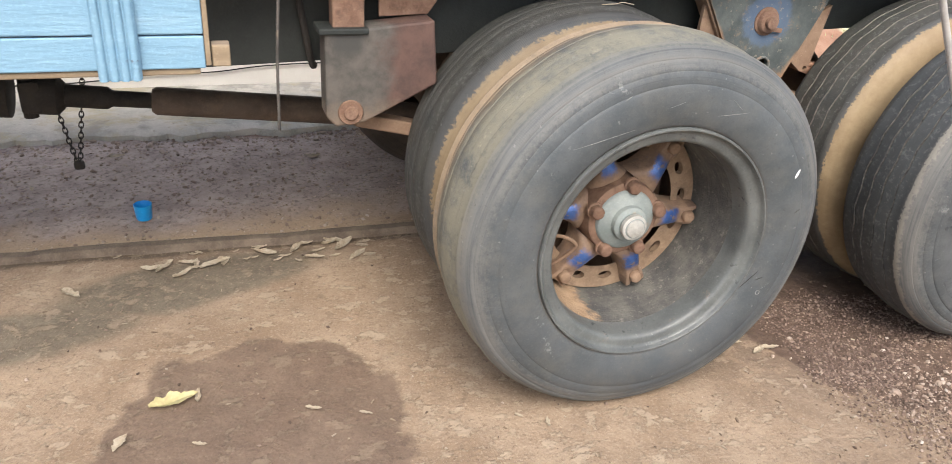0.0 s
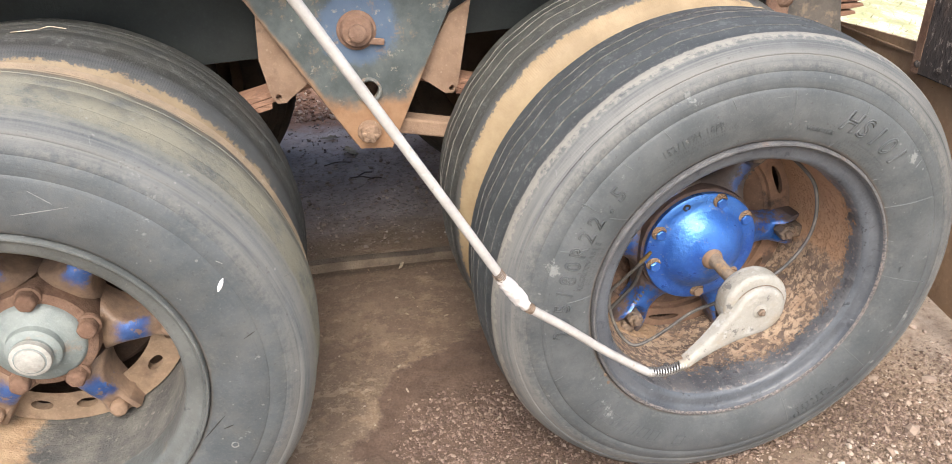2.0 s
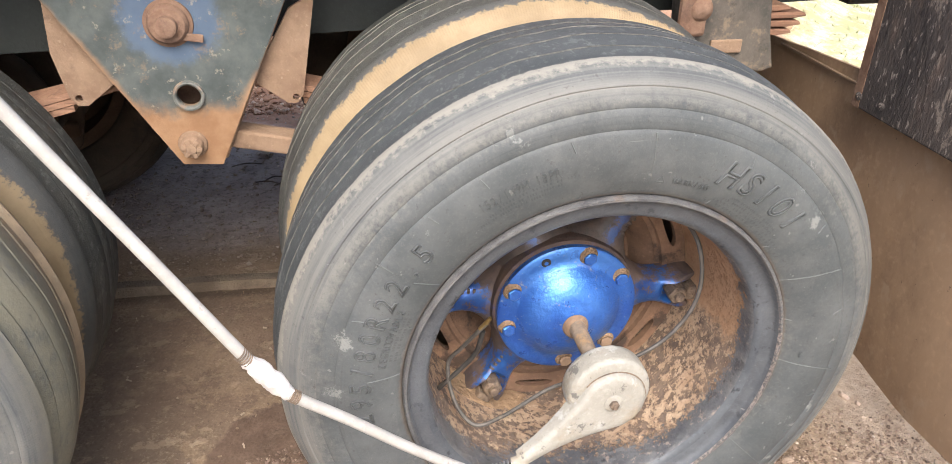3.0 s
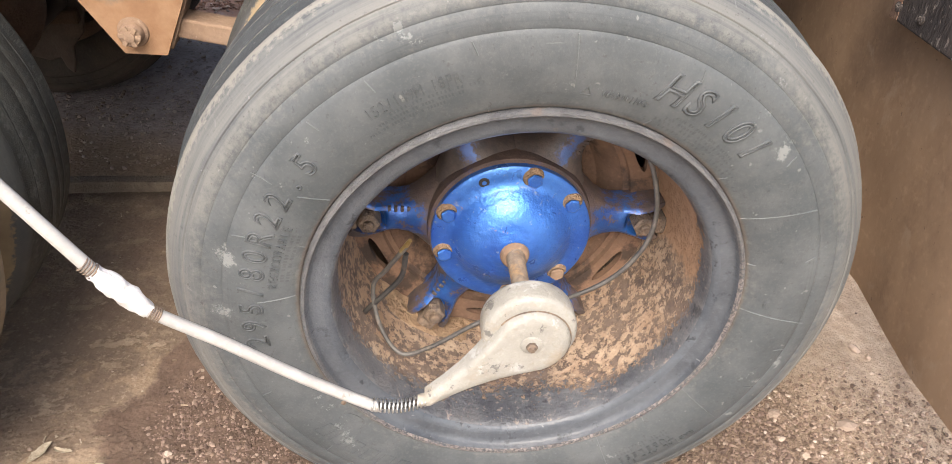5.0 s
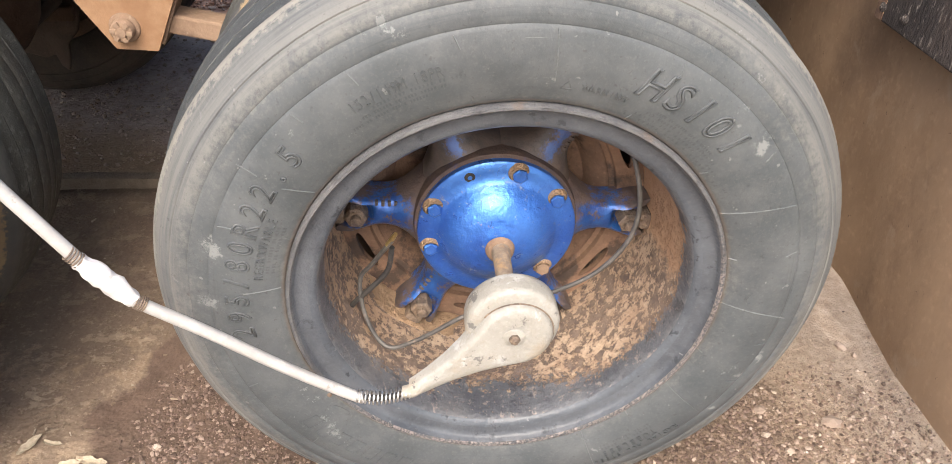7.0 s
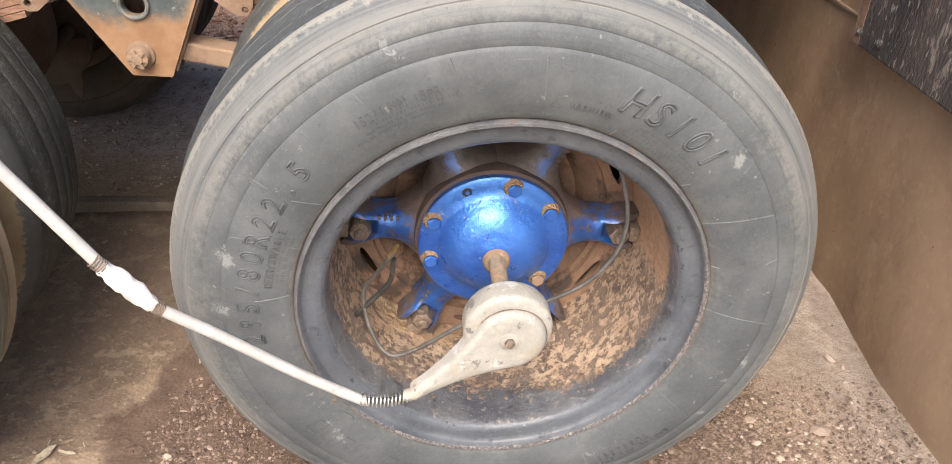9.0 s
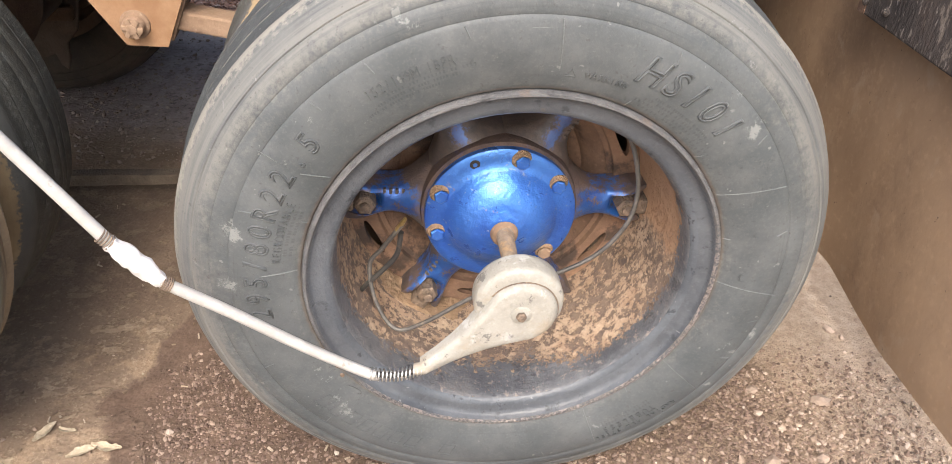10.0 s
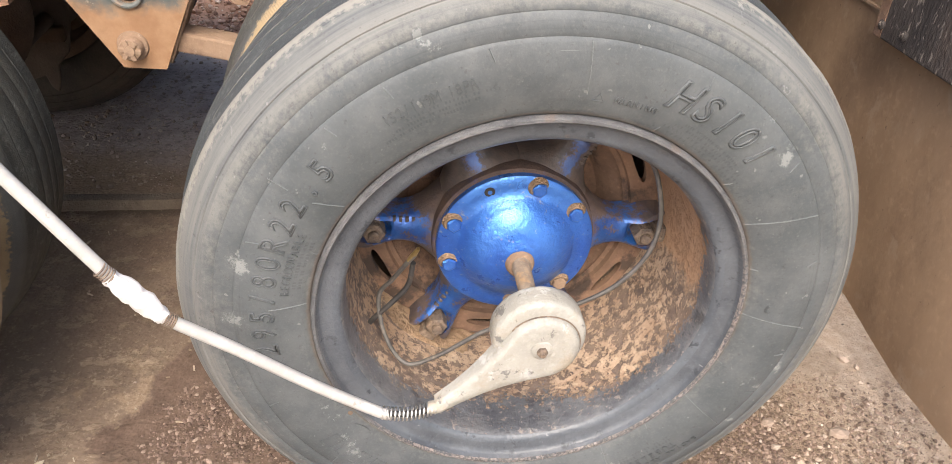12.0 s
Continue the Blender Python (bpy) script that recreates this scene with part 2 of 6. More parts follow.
def rim_edge():
    """Grey worn paint on the flange, with a grainy pinkish crust where water has stood low on one side."""
    n = Nodes("worn_rim_edge")
    xyz = n.add("ShaderNodeSeparateXYZ")
    n.put(n.coords, xyz.inputs[0])
    base = n.mix(n.step(n.noise(14, 7, 0.7), 0.3, 0.7), (0.062, 0.066, 0.072), (0.13, 0.132, 0.135))
    base = n.mix(n.math("MULTIPLY", n.step(n.noise(28, 6, 0.7, 5.0), 0.58, 0.64), 0.6), base, (0.04, 0.042, 0.046))
    base = n.mix(n.math("MULTIPLY", n.step(n.noise(14, 6, 0.7, 9.0), 0.58, 0.68), 0.4), base, (0.19, 0.125, 0.085))
    low = n.math("ADD", n.math("SUBTRACT", n.math("MULTIPLY", xyz.outputs[0], 0.55), xyz.outputs[2]), n.math("MULTIPLY", n.math("SUBTRACT", n.noise(9, 7, 0.7, 12.0), 0.5), 0.30))
    grains = n.step(n.noise(210, 6, 0.75, 15.0), 0.43, 0.58)
    crust = n.math("MULTIPLY", n.math("ADD", n.math("MULTIPLY", n.step(low, 0.02, 0.16), 0.66), 0.06), grains)
    color = n.mix(crust, base, (0.42, 0.36, 0.335))
    return n.done(color, n.math("ADD", 0.45, n.math("MULTIPLY", crust, 0.5)), 0, n.math("ADD", n.noise(160, 5, 0.7), n.math("MULTIPLY", crust, 1.5)), 0.8, 0.003, 0.5)


M_RIM_EDGE = rim_edge()


M_RIM_LEDGE = surface("dark_rim_ledge", (0.055, 0.062, 0.073), (0.10, 0.110, 0.124), [((0.18, 0.14, 0.115), 30, 0.66, 0.74, 0.35), ((0.30, 0.295, 0.29), 90, 0.65, 0.70, 0.6), ((0.025, 0.027, 0.032), 40, 0.57, 0.66, 0.6)], 9, 0.36, bump=0.45)


def rear_barrel():
    """Dark paint near the mouth, mud flaking off it further in, and one side caked smooth and orange-tan."""
    n = Nodes("mud_flaked_barrel")
    xyz = n.add("ShaderNodeSeparateXYZ")
    n.put(n.coords, xyz.inputs[0])
    x, y = xyz.outputs[0], xyz.outputs[1]
    paint = n.mix(n.step(n.noise(11, 7, 0.7), 0.3, 0.7), (0.060, 0.065, 0.075), (0.135, 0.141, 0.150))
    paint = n.mix(n.math("MULTIPLY", n.step(n.noise(18, 8, 0.75, 53.0), 0.46, 0.66), 0.45), paint, (0.20, 0.19, 0.185))
    paint = n.mix(n.math("MULTIPLY", n.step(n.noise(70, 6, 0.75, 3.0), 0.57, 0.63), 0.7), paint, (0.30, 0.25, 0.215))
    paint = n.mix(n.math("MULTIPLY", n.step(n.noise(24, 7, 0.75, 8.0), 0.57, 0.63), 0.6), paint, (0.022, 0.023, 0.027))
    bared = n.mix(n.step(n.noise(30, 6, 0.7, 4.0), 0.3, 0.7), (0.12, 0.088, 0.072), (0.23, 0.168, 0.128))
    mud = n.mix(n.step(n.noise(16, 7, 0.72, 5.0), 0.3, 0.7), (0.355, 0.24, 0.16), (0.50, 0.375, 0.265))
    mud = n.mix(n.math("MULTIPLY", n.step(n.noise(85, 5, 0.7, 11.0), 0.56, 0.63), 0.6), mud, (0.56, 0.44, 0.31))
    # the crust breaks into small flakes
    flake = n.step(n.math("ADD", n.noise(68, 9, 0.80, 9.0), n.math("MULTIPLY", n.noise(9, 4, 0.6, 19.0), 0.28)), 0.635, 0.655)
    caked = n.step(n.math("ADD", n.math("ADD", n.math("MULTIPLY", x, 0.9), n.math("MULTIPLY", xyz.outputs[2], 0.9)), n.math("MULTIPLY", n.math("SUBTRACT", n.noise(12, 8, 0.75, 27.0), 0.5), 0.22)), 0.185, 0.225)
    dusted = n.math("MULTIPLY", n.step(x, -0.14, -0.21), n.step(y, 0.07, 0.13))
    mud = n.mix(n.math("MULTIPLY", dusted, 0.6), mud, (0.46, 0.30, 0.185))
    mud = n.mix(n.math("MULTIPLY", caked, 0.7), mud, (0.50, 0.285, 0.155))
    crust = n.mix(n.math("MAXIMUM", flake, n.math("MULTIPLY", caked, n.step(n.noise(60, 7, 0.75, 31.0), 0.30, 0.40))), bared, mud)
    deep = n.math("MULTIPLY", n.step(y, 0.0, 0.20), 0.48)
    side = n.math("MULTIPLY", n.math("MULTIPLY", n.step(x, 0.04, 0.23), n.step(y, 0.02, 0.07)), 0.22)
    left = n.math("MULTIPLY", n.math("MULTIPLY", n.step(x, -0.06, -0.20), n.step(y, 0.04, 0.12)), 0.22)
    cover = n.math("ADD", n.math("ADD", deep, n.math("ADD", side, left)), n.math("ADD", n.math("MULTIPLY", n.noise(40, 9, 0.8, 13.0), 0.75), n.math("MULTIPLY", n.noise(7, 4, 0.6, 15.0), 0.35)))
    mask = n.step(n.math("ADD", cover, n.math("MULTIPLY", n.math("SUBTRACT", n.noise(130, 6, 0.8, 41.0), 0.5), 0.75)), 0.73, 0.79)
    h = n.math("ADD", n.math("MULTIPLY", n.math("MULTIPLY", mask, flake), 1.2), n.math("ADD", n.noise(120, 5, 0.65), n.noise(28, 6, 0.65, 3.0)))
    return n.done(n.mix(mask, paint, crust), n.math("ADD", 0.38, n.math("MULTIPLY", mask, 0.5)), 0, h, 0.8, 0.004, 0.45)


M_BARREL = rear_barrel()


def front_barrel():
    """Grey paint with a fan of dry dust low on one side."""
    n = Nodes("dusty_barrel")
    base = n.mix(n.step(n.noise(12, 7, 0.7), 0.3, 0.7), (0.065, 0.067, 0.066), (0.15, 0.145, 0.13))
    base = n.mix(n.math("MULTIPLY", n.step(n.noise(50, 6, 0.75, 4.0), 0.55, 0.66), 0.6), base, (0.27, 0.25, 0.22))
    xyz = n.add("ShaderNodeSeparateXYZ")
    n.put(n.coords, xyz.inputs[0])
    flat = n.add("ShaderNodeCombineXYZ")
    n.put(n.math("MULTIPLY", n.math("ADD", xyz.outputs[0], 0.185), 8.3), flat.inputs[0])
    n.put(n.math("MULTIPLY", n.math("ADD", xyz.outputs[2], 0.175), 7.5), flat.inputs[1])
    away = n.add("ShaderNodeVectorMath", operation="LENGTH")
    n.put(flat.outputs[0], away.inputs[0])
    d = n.math("ADD", away.outputs["Value"], n.math("MULTIPLY", n.math("SUBTRACT", n.noise(22, 7, 0.72, 2.0), 0.5), 1.3))
    mud = n.mix(n.step(n.noise(30, 6, 0.7, 6.0), 0.3, 0.7), (0.30, 0.20, 0.12), (0.42, 0.30, 0.19))
    return n.done(n.mix(n.step(d, 1.15, 0.85), base, mud), 0.8, 0, n.math("ADD", n.math("MULTIPLY", n.noise(9, 4, 0.6, 12.0, stretch=(0.6, 9, 0.6)), 0.9), n.math("ADD", n.noise(140, 4, 0.6), n.noise(28, 6, 0.6, 3.0))), 0.6, 0.005, 0.4)


M_BARREL_FRONT = front_barrel()

M_MUD = surface("dry_mud", (0.27, 0.175, 0.105), (0.38, 0.265, 0.165), [((0.15, 0.095, 0.06), 40, 0.5, 0.75, 0.5)], 14, 1.0, bump=0.9, distance=0.008)
M_BLUE = surface("blue_gloss_paint", (0.022, 0.076, 0.38), (0.045, 0.15, 0.53), [((0.28, 0.16, 0.08), 14, 0.60, 0.75, 0.55), ((0.30, 0.20, 0.13), 60, 0.63, 0.70, 0.6), ((0.3, 0.34, 0.38), 90, 0.60, 0.68, 0.7)], 9, 0.30, metal=0.35, bump=0.55, fine=90.0, specular=1.0)


def casting(name, crest, reach, dust_a, dust_b, dust_over, ragged=0.055, veil=0.0):
    """Blue paint that shows along the crest of a spoke, with dust over the rest."""
    n = Nodes(name)
    xyz = n.add("ShaderNodeSeparateXYZ")
    n.put(n.coords, xyz.inputs[0])
    wobble = n.math("MULTIPLY", n.math("SUBTRACT", n.noise(60, 8, 0.78), 0.5), ragged)
    wide = n.step(n.math("ADD", n.math("ABSOLUTE", xyz.outputs[2]), wobble), crest + 0.005, crest - 0.004)
    along = n.step(n.math("ADD", n.math("ABSOLUTE", n.math("SUBTRACT", xyz.outputs[0], reach[0])), wobble), reach[1] + 0.014, reach[1] - 0.010)
    blue = n.mix(n.step(n.noise(25, 5, 0.6, 3.0), 0.3, 0.7), (0.012, 0.065, 0.28), (0.028, 0.145, 0.47))
    blue = n.mix(veil, blue, (0.16, 0.17, 0.22)) if veil else blue
    blue = n.mix(n.math("MULTIPLY", n.step(n.noise(44, 8, 0.78, 6.0), 0.53, 0.58), dust_over), blue, dust_b)
    dust = n.mix(n.step(n.noise(16, 6, 0.68, 5.0), 0.3, 0.7), dust_a, dust_b)
    mask = n.math("MULTIPLY", wide, along)
    rough = n.math("SUBTRACT", 0.9, n.math("MULTIPLY", mask, 0.58))
    return n.done(n.mix(mask, dust, blue), rough, n.math("MULTIPLY", mask, 0.45), n.math("ADD", n.noise(160, 4, 0.6), n.noise(30, 5, 0.6, 2.0)), 0.4, 0.003, 0.6)


M_BLUE.node_tree.nodes["Principled BSDF"].inputs["Coat Weight"].default_value = 0.45
M_BLUE.node_tree.nodes["Principled BSDF"].inputs["Specular Tint"].default_value = (0.30, 1.0, 1.0, 1.0)
M_BLUE.node_tree.nodes["Principled BSDF"].inputs["Coat Roughness"].default_value = 0.22
M_SPOKE = casting("blue_casting", 0.026, (0.182, 0.046), (0.050, 0.043, 0.050), (0.15, 0.10, 0.075), 0.9)
# Duller copy: dust, plus the upper spokes' shade put into the colour.
M_SPOKE_DUSTY_SHADED = casting("dusty_shaded_casting", 0.010, (0.160, 0.026), (0.045, 0.040, 0.042), (0.13, 0.095, 0.075), 0.95, 0.055, 0.3)
M_SPOKE_FRONT = casting("dust_covered_casting", 0.020, (0.152, 0.022), (0.135, 0.088, 0.064), (0.29, 0.195, 0.128), 0.8, 0.038, 0.18)
for casting_paint in (M_SPOKE, M_SPOKE_DUSTY_SHADED, M_SPOKE_FRONT):
    casting_paint.node_tree.nodes["Principled BSDF"].inputs["Coat Weight"].default_value = 0.35
    casting_paint.node_tree.nodes["Principled BSDF"].inputs["Coat Roughness"].default_value = 0.3
M_HUB = surface("dusty_hub_casting", (0.055, 0.043, 0.045), (0.135, 0.09, 0.07), [((0.02, 0.06, 0.3), 9, 0.55, 0.68, 0.7)], 14, 0.8, bump=0.5)
M_RUST = surface("rusty_brown_steel", (0.135, 0.075, 0.05), (0.23, 0.145, 0.10), [((0.075, 0.045, 0.035), 22, 0.5, 0.7, 0.6)], 16, 0.88, bump=0.6)
M_NUT = surface("knobbly_rusty_nut", (0.11, 0.085, 0.07), (0.23, 0.165, 0.115), [((0.05, 0.045, 0.042), 50, 0.5, 0.64, 0.7), ((0.36, 0.27, 0.19), 90, 0.58, 0.68, 0.6)], 40, 0.7, bump=1.0, fine=90.0)
M_TANRUST = surface("dust_coated_steel", (0.18, 0.113, 0.073), (0.27, 0.185, 0.125), [((0.11, 0.07, 0.05), 22, 0.55, 0.72, 0.6), ((0.42, 0.33, 0.24), 70, 0.60, 0.70, 0.4)], 10, 0.9, bump=0.5)
M_DRUM = surface("dusty_brake_drum", (0.085, 0.054, 0.037), (0.155, 0.10, 0.065), [((0.08, 0.055, 0.04), 9, 0.55, 0.75, 0.6)], 9, 0.9, bump=0.5)
M_HUBCAP = surface("grey_green_hub_paint", (0.165, 0.20, 0.20), (0.265, 0.30, 0.29), [((0.36, 0.22, 0.14), 14, 0.56, 0.72, 0.7)], 10, 0.6, bump=0.35)
M_HUBNUT = surface("pale_bare_steel", (0.33, 0.33, 0.31), (0.5, 0.5, 0.47), [((0.3, 0.2, 0.13), 30, 0.55, 0.75, 0.6)], 25, 0.5, metal=0.3)
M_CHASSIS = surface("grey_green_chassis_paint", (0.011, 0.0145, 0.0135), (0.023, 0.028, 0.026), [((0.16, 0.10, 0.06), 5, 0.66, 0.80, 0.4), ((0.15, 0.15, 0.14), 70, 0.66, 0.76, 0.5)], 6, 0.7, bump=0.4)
M_BLACK = surface("black_grimy_steel", (0.014, 0.013, 0.012), (0.035, 0.03, 0.026), [((0.09, 0.06, 0.04), 8, 0.6, 0.8, 0.6)], 8, 0.85)
M_LEAF = surface("rusted_spring_steel", (0.20, 0.105, 0.068), (0.33, 0.19, 0.125), [((0.09, 0.05, 0.035), 30, 0.5, 0.7, 0.6)], 6, 0.9, stretch=(0.3, 1, 6), bump=0.6)
M_WHITE = surface("chipped_white_enamel", (0.265, 0.255, 0.225), (0.335, 0.325, 0.295), [((0.30, 0.24, 0.165), 8, 0.50, 0.64, 0.6), ((0.28, 0.25, 0.20), 60, 0.54, 0.66, 0.5), ((0.12, 0.115, 0.11), 34, 0.59, 0.635, 0.85), ((0.47, 0.47, 0.46), 20, 0.58, 0.64, 0.6), ((0.16, 0.14, 0.12), 120, 0.64, 0.68, 0.7)], 14, 0.40, bump=0.6)
M_TUBE = surface("white_painted_tube", (0.33, 0.32, 0.305), (0.42, 0.41, 0.395), [((0.20, 0.165, 0.125), 45, 0.60, 0.68, 0.6)], 18, 0.5, bump=0.2)
M_PLASTER = surface("white_putty", (0.55, 0.53, 0.52), (0.66, 0.64, 0.63), (), 20, 0.9, bump=0.6)
M_CHIP = surface("white_torn_rubber", (0.52, 0.53, 0.54), (0.66, 0.67, 0.68), (), 60, 0.8)
M_SCAR = surface("scuffed_pale_rubber", (0.13, 0.135, 0.135), (0.24, 0.245, 0.24), (), 80, 0.9)
M_STEEL = surface("bright_spring_steel", (0.42, 0.42, 0.41), (0.55, 0.55, 0.53), (), 40, 0.32, metal=0.85)
M_CABLE = surface("grey_cable", (0.045, 0.043, 0.04), (0.12, 0.11, 0.10), [((0.3, 0.24, 0.18), 40, 0.55, 0.7, 0.5)], 20, 0.5)
M_HOSE = surface("dusty_black_hose", (0.02, 0.02, 0.02), (0.05, 0.047, 0.044), [((0.2, 0.14, 0.1), 30, 0.56, 0.68, 0.5)], 20, 0.6)
M_BRASS = surface("tarnished_brass", (0.22, 0.15, 0.06), (0.34, 0.24, 0.10), (), 40, 0.4, metal=0.7)
M_FLAP = surface("mud_brown_rubber_sheet", (0.275, 0.178, 0.108), (0.395, 0.27, 0.172), [((0.16, 0.102, 0.068), 5, 0.52, 0.70, 0.5), ((0.42, 0.32, 0.23), 16, 0.56, 0.70, 0.45), ((0.36, 0.24, 0.14), 40, 0.56, 0.68, 0.4), ((0.09, 0.06, 0.045), 60, 0.65, 0.70, 0.7)], 2.4, 0.85, bump=0.25, stretch=(1, 1, 0.7), fine=60.0)
M_BOARD = surface("weathered_dark_plank", (0.030, 0.026, 0.026), (0.075, 0.062, 0.056), [((0.30, 0.25, 0.205), 34, 0.58, 0.65, 0.6), ((0.34, 0.30, 0.26), 85, 0.57, 0.63, 0.65), ((0.20, 0.13, 0.09), 5, 0.55, 0.75, 0.5), ((0.012, 0.011, 0.011), 50, 0.58, 0.64, 0.7)], 8, 0.9, bump=1.0, stretch=(1, 1, 0.4))
M_WOOD = surface("bare_plank", (0.20, 0.15, 0.10), (0.34, 0.27, 0.18), [((0.14, 0.09, 0.06), 20, 0.55, 0.75, 0.5)], 10, 0.9, stretch=(0.1, 1, 1))
M_SKY_BLUE = surface("faded_sky_blue_paint", (0.175, 0.325, 0.45), (0.245, 0.41, 0.53), [((0.10, 0.10, 0.11), 48, 0.63, 0.68, 0.7), ((0.25, 0.2, 0.16), 20, 0.64, 0.70, 0.75), ((0.55, 0.68, 0.76), 6, 0.5, 0.8, 0.4)], 5, 0.6, bump=0.7, stretch=(0.16, 1, 1))
M_CUP = surface("bright_blue_plastic", (0.01, 0.29, 0.72), (0.015, 0.36, 0.80), (), 12, 0.35)
M_CONCRETE = surface("pale_concrete", (0.40, 0.385, 0.34), (0.56, 0.535, 0.48), [((0.40, 0.34, 0.20), 3.5, 0.50, 0.62, 0.6), ((0.26, 0.25, 0.23), 5, 0.50, 0.64, 0.65), ((0.22, 0.2, 0.16), 25, 0.58, 0.7, 0.6)], 4, 0.9, bump=0.6)
M_LIMEWASH = surface("limewashed_wall", (0.74, 0.71, 0.66), (0.82, 0.79, 0.74), [((0.5, 0.45, 0.38), 5, 0.6, 0.8, 0.4)], 3, 0.9)
M_KERB = surface("dirty_kerb_concrete", (0.10, 0.077, 0.058), (0.20, 0.158, 0.118), [((0.10, 0.075, 0.055), 7, 0.5, 0.7, 0.6)], 9, 0.9, bump=0.7, distance=0.006)
M_DRYLEAF = surface("dry_leaf", (0.33, 0.275, 0.195), (0.47, 0.41, 0.315), [((0.22, 0.16, 0.10), 60, 0.52, 0.66, 0.6)], 40, 0.8, bump=0.6)
M_SHAFT = surface("brown_grimy_shaft", (0.065, 0.048, 0.038), (0.12, 0.09, 0.07), [((0.17, 0.12, 0.085), 12, 0.5, 0.7, 0.5)], 8, 0.85, bump=0.4)
M_RING_REAR = surface("grimy_ring", (0.13, 0.078, 0.052), (0.30, 0.18, 0.115), [((0.03, 0.024, 0.022), 9, 0.50, 0.60, 0.8)], 6, 0.9, bump=0.6)
M_RING = surface("dusty_ring", (0.19, 0.13, 0.084), (0.32, 0.228, 0.152), [((0.10, 0.065, 0.045), 18, 0.5, 0.68, 0.6)], 12, 0.9, bump=0.5)
M_GRASS = surface("grass_blades", (0.26, 0.32, 0.13), (0.50, 0.48, 0.30), (), 3, 0.7)


def pebbles(name, tones):
    n = Nodes(name)
    g = n.add("ShaderNodeNewGeometry")
    ramp = n.add("ShaderNodeValToRGB")
    n.put(g.outputs["Random Per Island"], ramp.inputs[0])
    while len(ramp.color_ramp.elements) < len(tones):
        ramp.color_ramp.elements.new(0.5)
    for k, (e, c) in enumerate(zip(ramp.color_ramp.elements, tones)):
        e.position, e.color = k / (len(tones) - 1), (*c, 1)
    color = n.mix(n.math("MULTIPLY", n.noise(90, 4, 0.6), 0.3), ramp.outputs[0], (0.2, 0.14, 0.1))
    return n.done(color, 0.9, 0, n.noise(300, 3, 0.6), 0.4, 0.002)


M_PEBBLE = pebbles("pebble_stone", [(0.055, 0.037, 0.028), (0.11, 0.074, 0.055), (0.16, 0.11, 0.084), (0.20, 0.142, 0.108), (0.23, 0.167, 0.128), (0.28, 0.21, 0.165), (0.46, 0.38, 0.31)])


M_PALE_PEBBLE = pebbles("pale_gravel_stone", [(0.24, 0.175, 0.13), (0.31, 0.24, 0.185), (0.38, 0.305, 0.245), (0.45, 0.38, 0.315), (0.60, 0.545, 0.48)])
M_RED_PEBBLE = pebbles("red_bank_stone", [(0.17, 0.085, 0.055), (0.27, 0.14, 0.085), (0.36, 0.21, 0.14), (0.46, 0.31, 0.22), (0.60, 0.48, 0.38)])
M_GREY_PEBBLE = pebbles("grey_grit_stone", [(0.23, 0.175, 0.14), (0.29, 0.225, 0.18), (0.33, 0.265, 0.215), (0.38, 0.31, 0.255), (0.52, 0.45, 0.38)])
M_DAMP_PEBBLE = pebbles("damp_pebble_stone", [(0.055, 0.036, 0.029), (0.085, 0.056, 0.045), (0.12, 0.08, 0.064), (0.15, 0.104, 0.083), (0.185, 0.132, 0.106), (0.22, 0.16, 0.128), (0.32, 0.25, 0.20)])


